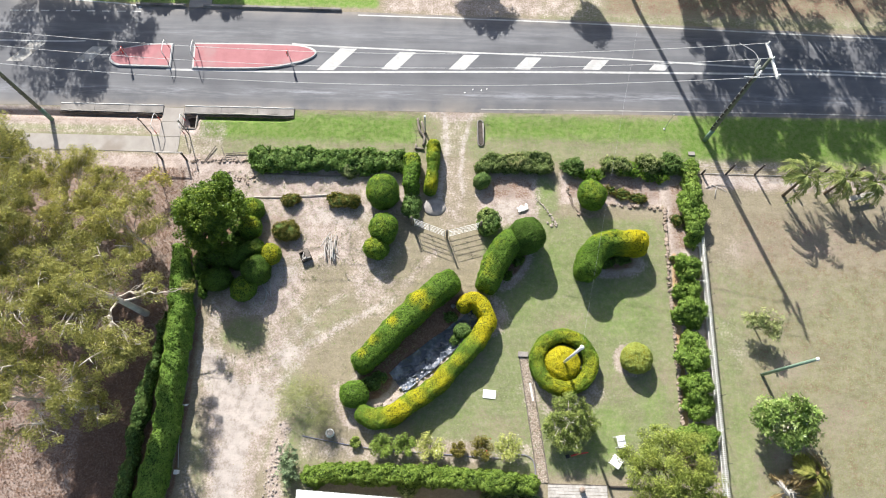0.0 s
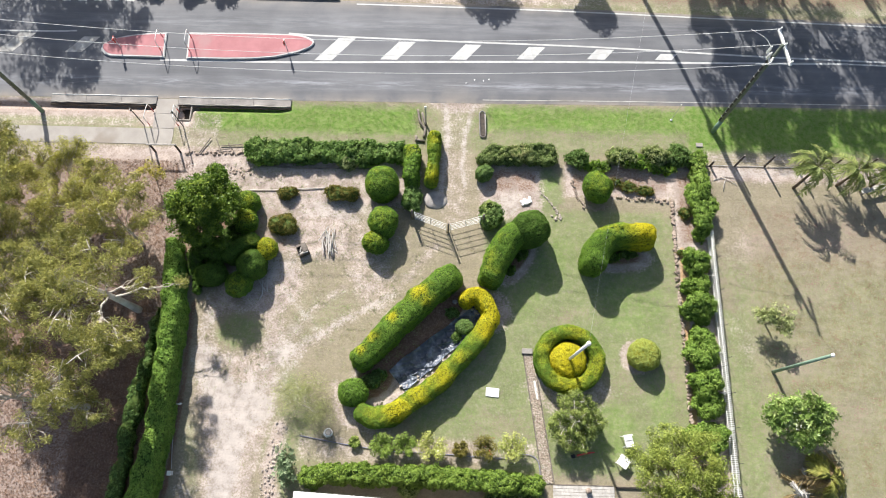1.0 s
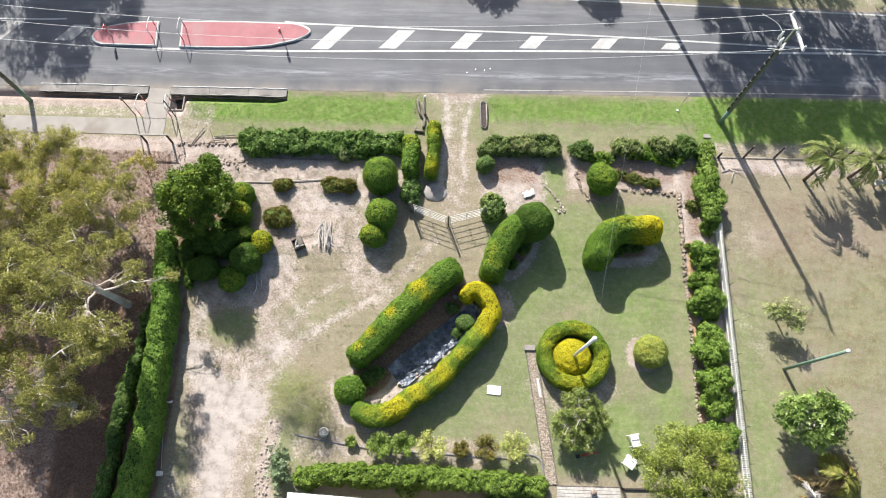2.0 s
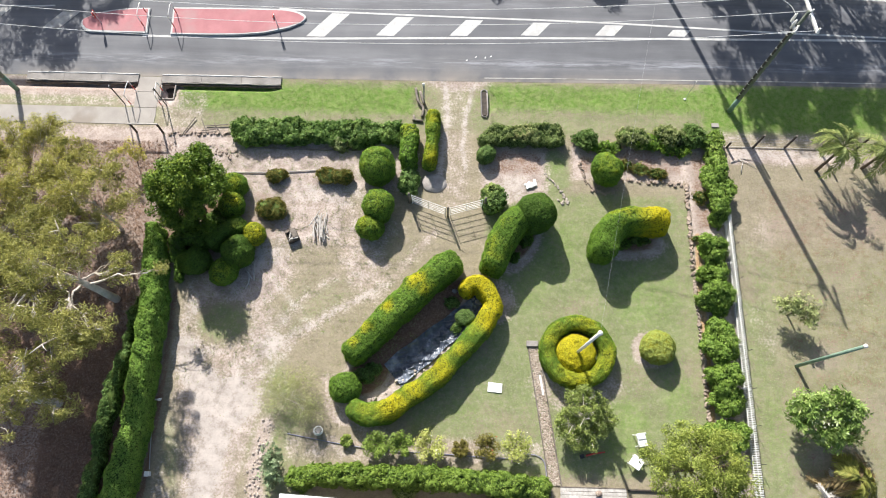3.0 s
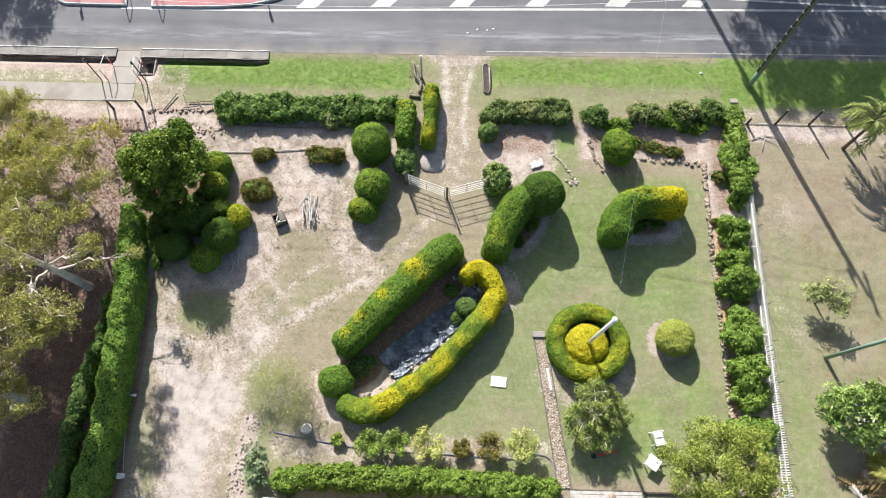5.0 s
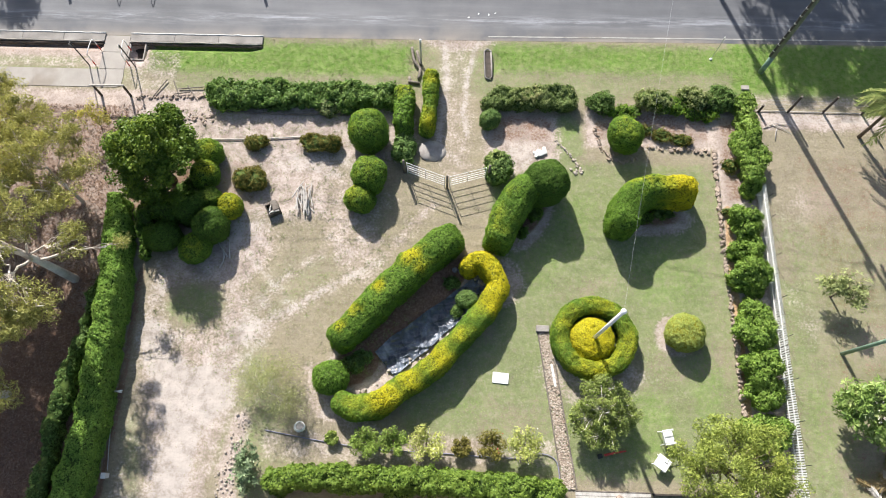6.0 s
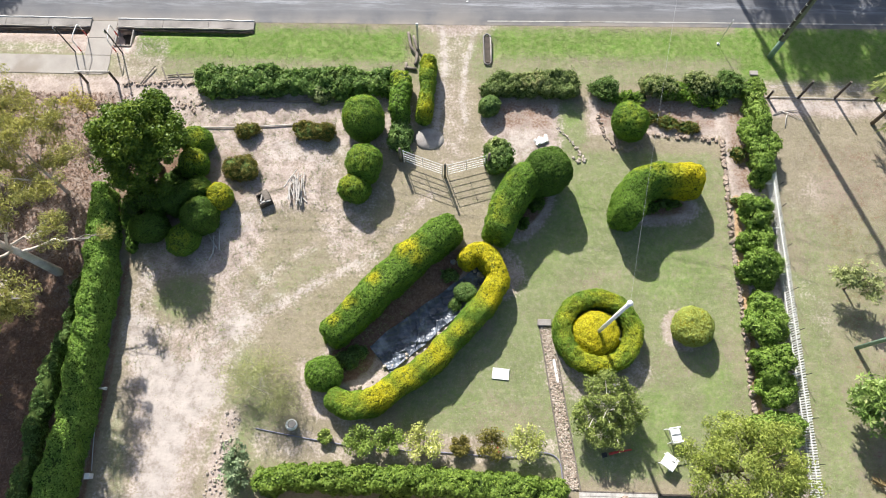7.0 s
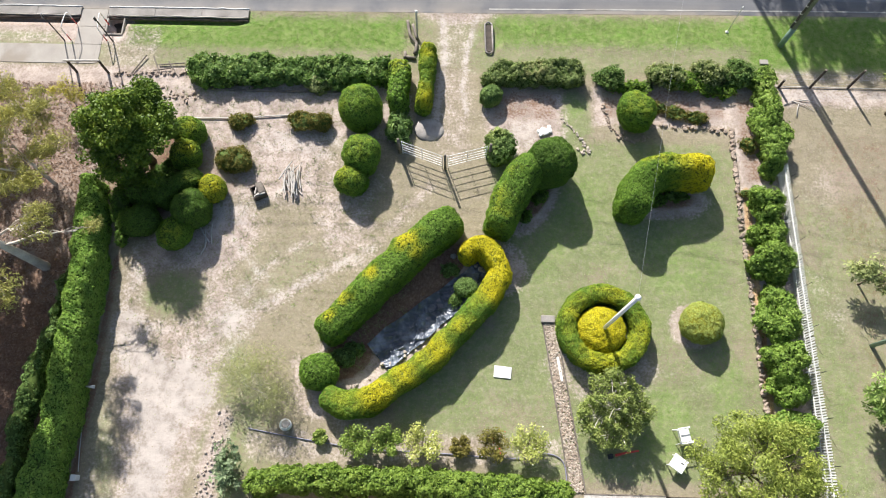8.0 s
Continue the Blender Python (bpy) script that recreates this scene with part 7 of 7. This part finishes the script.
# ---- house edge ----
house = thing("house", "low house with a white metal roof", "house", (-3.0, -6.2, 0))
V, F = [], []
for i in range(0, 106):
    x = -4.0 + 0.085 * i
    z = 0.02 if (i % 3) else 0.055
    V += [(x, 5.47 - 0.0042 * i, 2.4 + z), (x, -4.5, 4.2 + z)]
for i in range(105):
    F.append((2 * i, 2 * i + 1, 2 * i + 3, 2 * i + 2))
n = len(V)
V += [(x, y, z - 0.03) for x, y, z in V]
F += [tuple(i + n for i in reversed(f)) for f in F]
F += [(2 * i, 2 * i + 2, 2 * i + 2 + n, 2 * i + n) for i in range(105)]
roof = part("roof", (V, F), M["roof"], house, "white ribbed metal roof")
part("gutter", box(8.95, 0.10, 0.12, 0.02, (0.45, 5.17, 2.34), Matrix.Rotation(radians(-2.8), 4, "Z")), M["white_paint"], roof, "white gutter")
part("wall", box(8.2, 9.0, 2.3, 0.02, (0.5, 0.3, 1.15)), M["concrete"], house)
deck = thing("deck", "grey timber deck boards in front of the house", "deck", (6.7, -1.3, 0))
for k in range(9):
    part("deck_board", box(3.0, 0.14, 0.05, 0.008, (0, 1.0 - 0.155 * k, 0.08)), M["grey_timber"], deck)
part("fascia", box(3.0, 0.05, 0.14, 0.008, (0, 1.1, 0.05)), M["timber"], deck)
piece("bed_edge", box(4.0, 0.08, 0.12, 0.01, (0, 0, 0.05)), M["dark_timber"], "dark timber edging beside the deck", "edging", (10.3, -0.25, 0), "timber edgings")


# ---- grass blades ----
def grass_blades():
    rng = np.random.default_rng(77)
    n = 200000
    X, Y = rng.uniform(-16, 26, n), rng.uniform(-1.5, 21.0, n)
    W = weights(X, Y)
    keep = rng.random(n) < (1 - 0.93 * np.clip(np.maximum.reduce([W["soil"], W["sand"] * 1.3, W["brown"] * 1.2]), 0, 1))
    keep &= np.hypot(X + 1.2, Y - 6.2) > 2.6
    X, Y, g = X[keep], Y[keep], np.clip(W["lush"] + 0.55 * W["dull"], 0, 1)[keep]
    m = len(X)
    Z = levels(X, Y)
    a, h = rng.uniform(0, 6.28, m), rng.uniform(0.008, 0.018, m)
    dx, dy = np.cos(a) * 0.017, np.sin(a) * 0.017
    lx, ly = rng.normal(size=(2, m)) * 0.03
    q = np.empty((m, 3, 3))
    q[:, 0] = np.stack([X - dx, Y - dy, Z], 1)
    q[:, 1] = np.stack([X + dx, Y + dy, Z], 1)
    q[:, 2] = np.stack([X + lx, Y + ly, Z + h], 1)
    me = bpy.data.meshes.new("grass")
    me.vertices.add(3 * m)
    me.vertices.foreach_set("co", q.ravel())
    me.loops.add(3 * m)
    me.loops.foreach_set("vertex_index", np.arange(3 * m))
    me.polygons.add(m)
    me.polygons.foreach_set("loop_start", np.arange(0, 3 * m, 3))
    me.update(calc_edges=True)
    me.attributes.new("lush", "FLOAT", "FACE").data.foreach_set("value", np.clip(g + 0.25 * rng.normal(size=m), 0, 1).astype(np.float32))
    me.materials.append(M["grass"])
    tagged(new("grass", me), "short dry and green grass blades", "grass", kind="stuff")


grass_blades()


def leaf_litter():
    rng = np.random.default_rng(91)
    n = 46000
    X, Y = rng.uniform(-26, -14.9, n), rng.uniform(-2.5, 16.8, n)
    keep = rng.random(n) < 0.35 + 0.65 * weights(X, Y)["brown"]
    X, Y = X[keep], Y[keep]
    P = np.stack([X, Y, levels(X, Y) + 0.015 + 0.02 * rng.random(len(X))], 1)
    N = np.tile((0.0, 0.0, 1.0), (len(X), 1))
    tagged(new("leaf_litter", leaves("leaf_litter", P, N, 0.13, 0.28, 0.3, rng, M["litter"], 0.0)), "fallen brown leaves and bark under the gum trees", "leaf litter", kind="stuff")


M["litter"] = leafy("fallen_leaf", (0.10, 0.055, 0.038), (0.34, 0.24, 0.18), (0.45, 0.36, 0.28), 0.7, 0.1)
leaf_litter()
for x, y, rx, ry, h in ((-4.05, 4.55, 0.55, 0.35, 0.25), (-3.6, 4.9, 0.4, 0.3, 0.2), (0.05, 8.3, 0.4, 0.3, 0.25), (0.35, 7.0, 0.3, 0.35, 0.3)):
    shrub("weed_clump", "low green weeds growing in the pond bed", "weeds", dome(x, y, rx, ry, h, 0.9, 70, 0.2, 0.1), leaf="deep", size=0.08, per_m2=420, spread=0.9, depth=0.06, group="pond weeds")
for x, y, rx, ry, h in ((9.9, 15.75, 0.55, 0.4, 0.35), (10.8, 15.6, 0.5, 0.3, 0.3), (9.2, 16.0, 0.35, 0.3, 0.3), (12.85, 14.3, 0.4, 0.4, 0.4), (12.5, 11.95, 0.3, 0.22, 0.3)):
    shrub("dry_shrub", "small dry brownish shrub in the stone-edged bed", "shrub", dome(x, y, rx, ry, h, 0.9, 74, 0.25, 0.12), leaf="russet", size=0.09, aspect=0.25, per_m2=300, spread=1.0, depth=0.1, group="dry shrubs")
for x, y, rx, ry, h in ((8.75, 11.6, 0.5, 0.3, 0.25), (9.6, 11.8, 0.55, 0.28, 0.22), (3.7, 11.75, 0.4, 0.45, 0.4), (3.1, 10.7, 0.3, 0.4, 0.3)):
    shrub("bed_plant", "low dark green plant in the bed behind the hedge", "plant", dome(x, y, rx, ry, h, 0.9, 79, 0.25, 0.12), leaf="hedge_dark", size=0.085, per_m2=380, spread=0.9, depth=0.06, group="bed plants")
pot = thing("stone_pot", "small brown stone pot on the deck", "pot", (6.9, -0.45, 0.1))
part("bowl", tube([(0, 0, 0), (0, 0, 0.12), (0, 0, 0.28)], [0.09, 0.14, 0.12], 14), M["stone"], pot, smooth=True)
part("rim", tube([(0, 0, 0.27), (0, 0, 0.31)], [0.14, 0.14], 14), M["stone"], pot, smooth=True)


def tufts(label, n, area, height, accept, lush, seed, blades=6, wide=0.012, spread=0.05):
    """Small tufts of grass over an area, too many to count."""
    rng = np.random.default_rng(seed)
    X, Y = rng.uniform(area[0], area[1], n), rng.uniform(area[2], area[3], n)
    keep = rng.random(n) < accept(X, Y)
    X, Y = np.repeat(X[keep], blades), np.repeat(Y[keep], blades)
    m = len(X)
    g = np.repeat(np.clip(lush(X[::blades], Y[::blades]) + 0.2 * rng.normal(size=m // blades), 0, 1), blades)
    X, Y = X + rng.normal(size=m) * spread, Y + rng.normal(size=m) * spread
    Z = levels(X, Y)
    a, h = rng.uniform(0, 6.28, m), rng.uniform(0.4, 1.0, m) * height
    dx, dy = np.cos(a) * wide, np.sin(a) * wide
    lx, ly = rng.normal(size=(2, m)) * height * 0.6
    q = np.stack([np.stack([X - dx, Y - dy, Z], 1), np.stack([X + dx, Y + dy, Z], 1), np.stack([X + lx, Y + ly, Z + h], 1)], 1)
    me = bpy.data.meshes.new("grass_tufts")
    me.vertices.add(3 * m)
    me.vertices.foreach_set("co", q.ravel())
    me.loops.add(3 * m)
    me.loops.foreach_set("vertex_index", np.arange(3 * m))
    me.polygons.add(m)
    me.polygons.foreach_set("loop_start", np.arange(0, 3 * m, 3))
    me.update(calc_edges=True)
    me.attributes.new("lush", "FLOAT", "FACE").data.foreach_set("value", g.astype(np.float32))
    me.materials.append(M["grass"])
    tagged(new("grass_tufts", me), label, "grass", kind="stuff")


tufts("green grass tufts on the roadside verge", 26000, (-15.5, 28, 17.8, 20.9), 0.022, lambda x, y: 0.15 + 0.85 * weights(x, y)["lush"] * (1 - soft(np.abs(x) - 1.3, 0.4)), lambda x, y: weights(x, y)["lush"], 5, 7, 0.012, 0.07)
tufts("sparse dry grass tufts on bare soil", 7000, (-13, -1.6, 4, 16.8), 0.06, lambda x, y: 0.1 + 0.5 * weights(x, y)["soil"] * (1 - weights(x, y)["sand"]), lambda x, y: 0.6 + 0 * x, 6, 12, 0.009, 0.06)
tufts("dry paddock grass tufts", 14000, (14.5, 27, -1, 16.5), 0.03, lambda x, y: 0.55 + 0 * x, lambda x, y: 0.35 * weights(x, y)["dull"], 7, 7, 0.01, 0.07)
tufts("short lawn grass tufts", 15000, (-2.5, 12.2, 0.3, 14.5), 0.022, lambda x, y: 0.2 + 0.7 * weights(x, y)["dull"], lambda x, y: 0.7 * weights(x, y)["dull"], 8, 7, 0.01, 0.07)
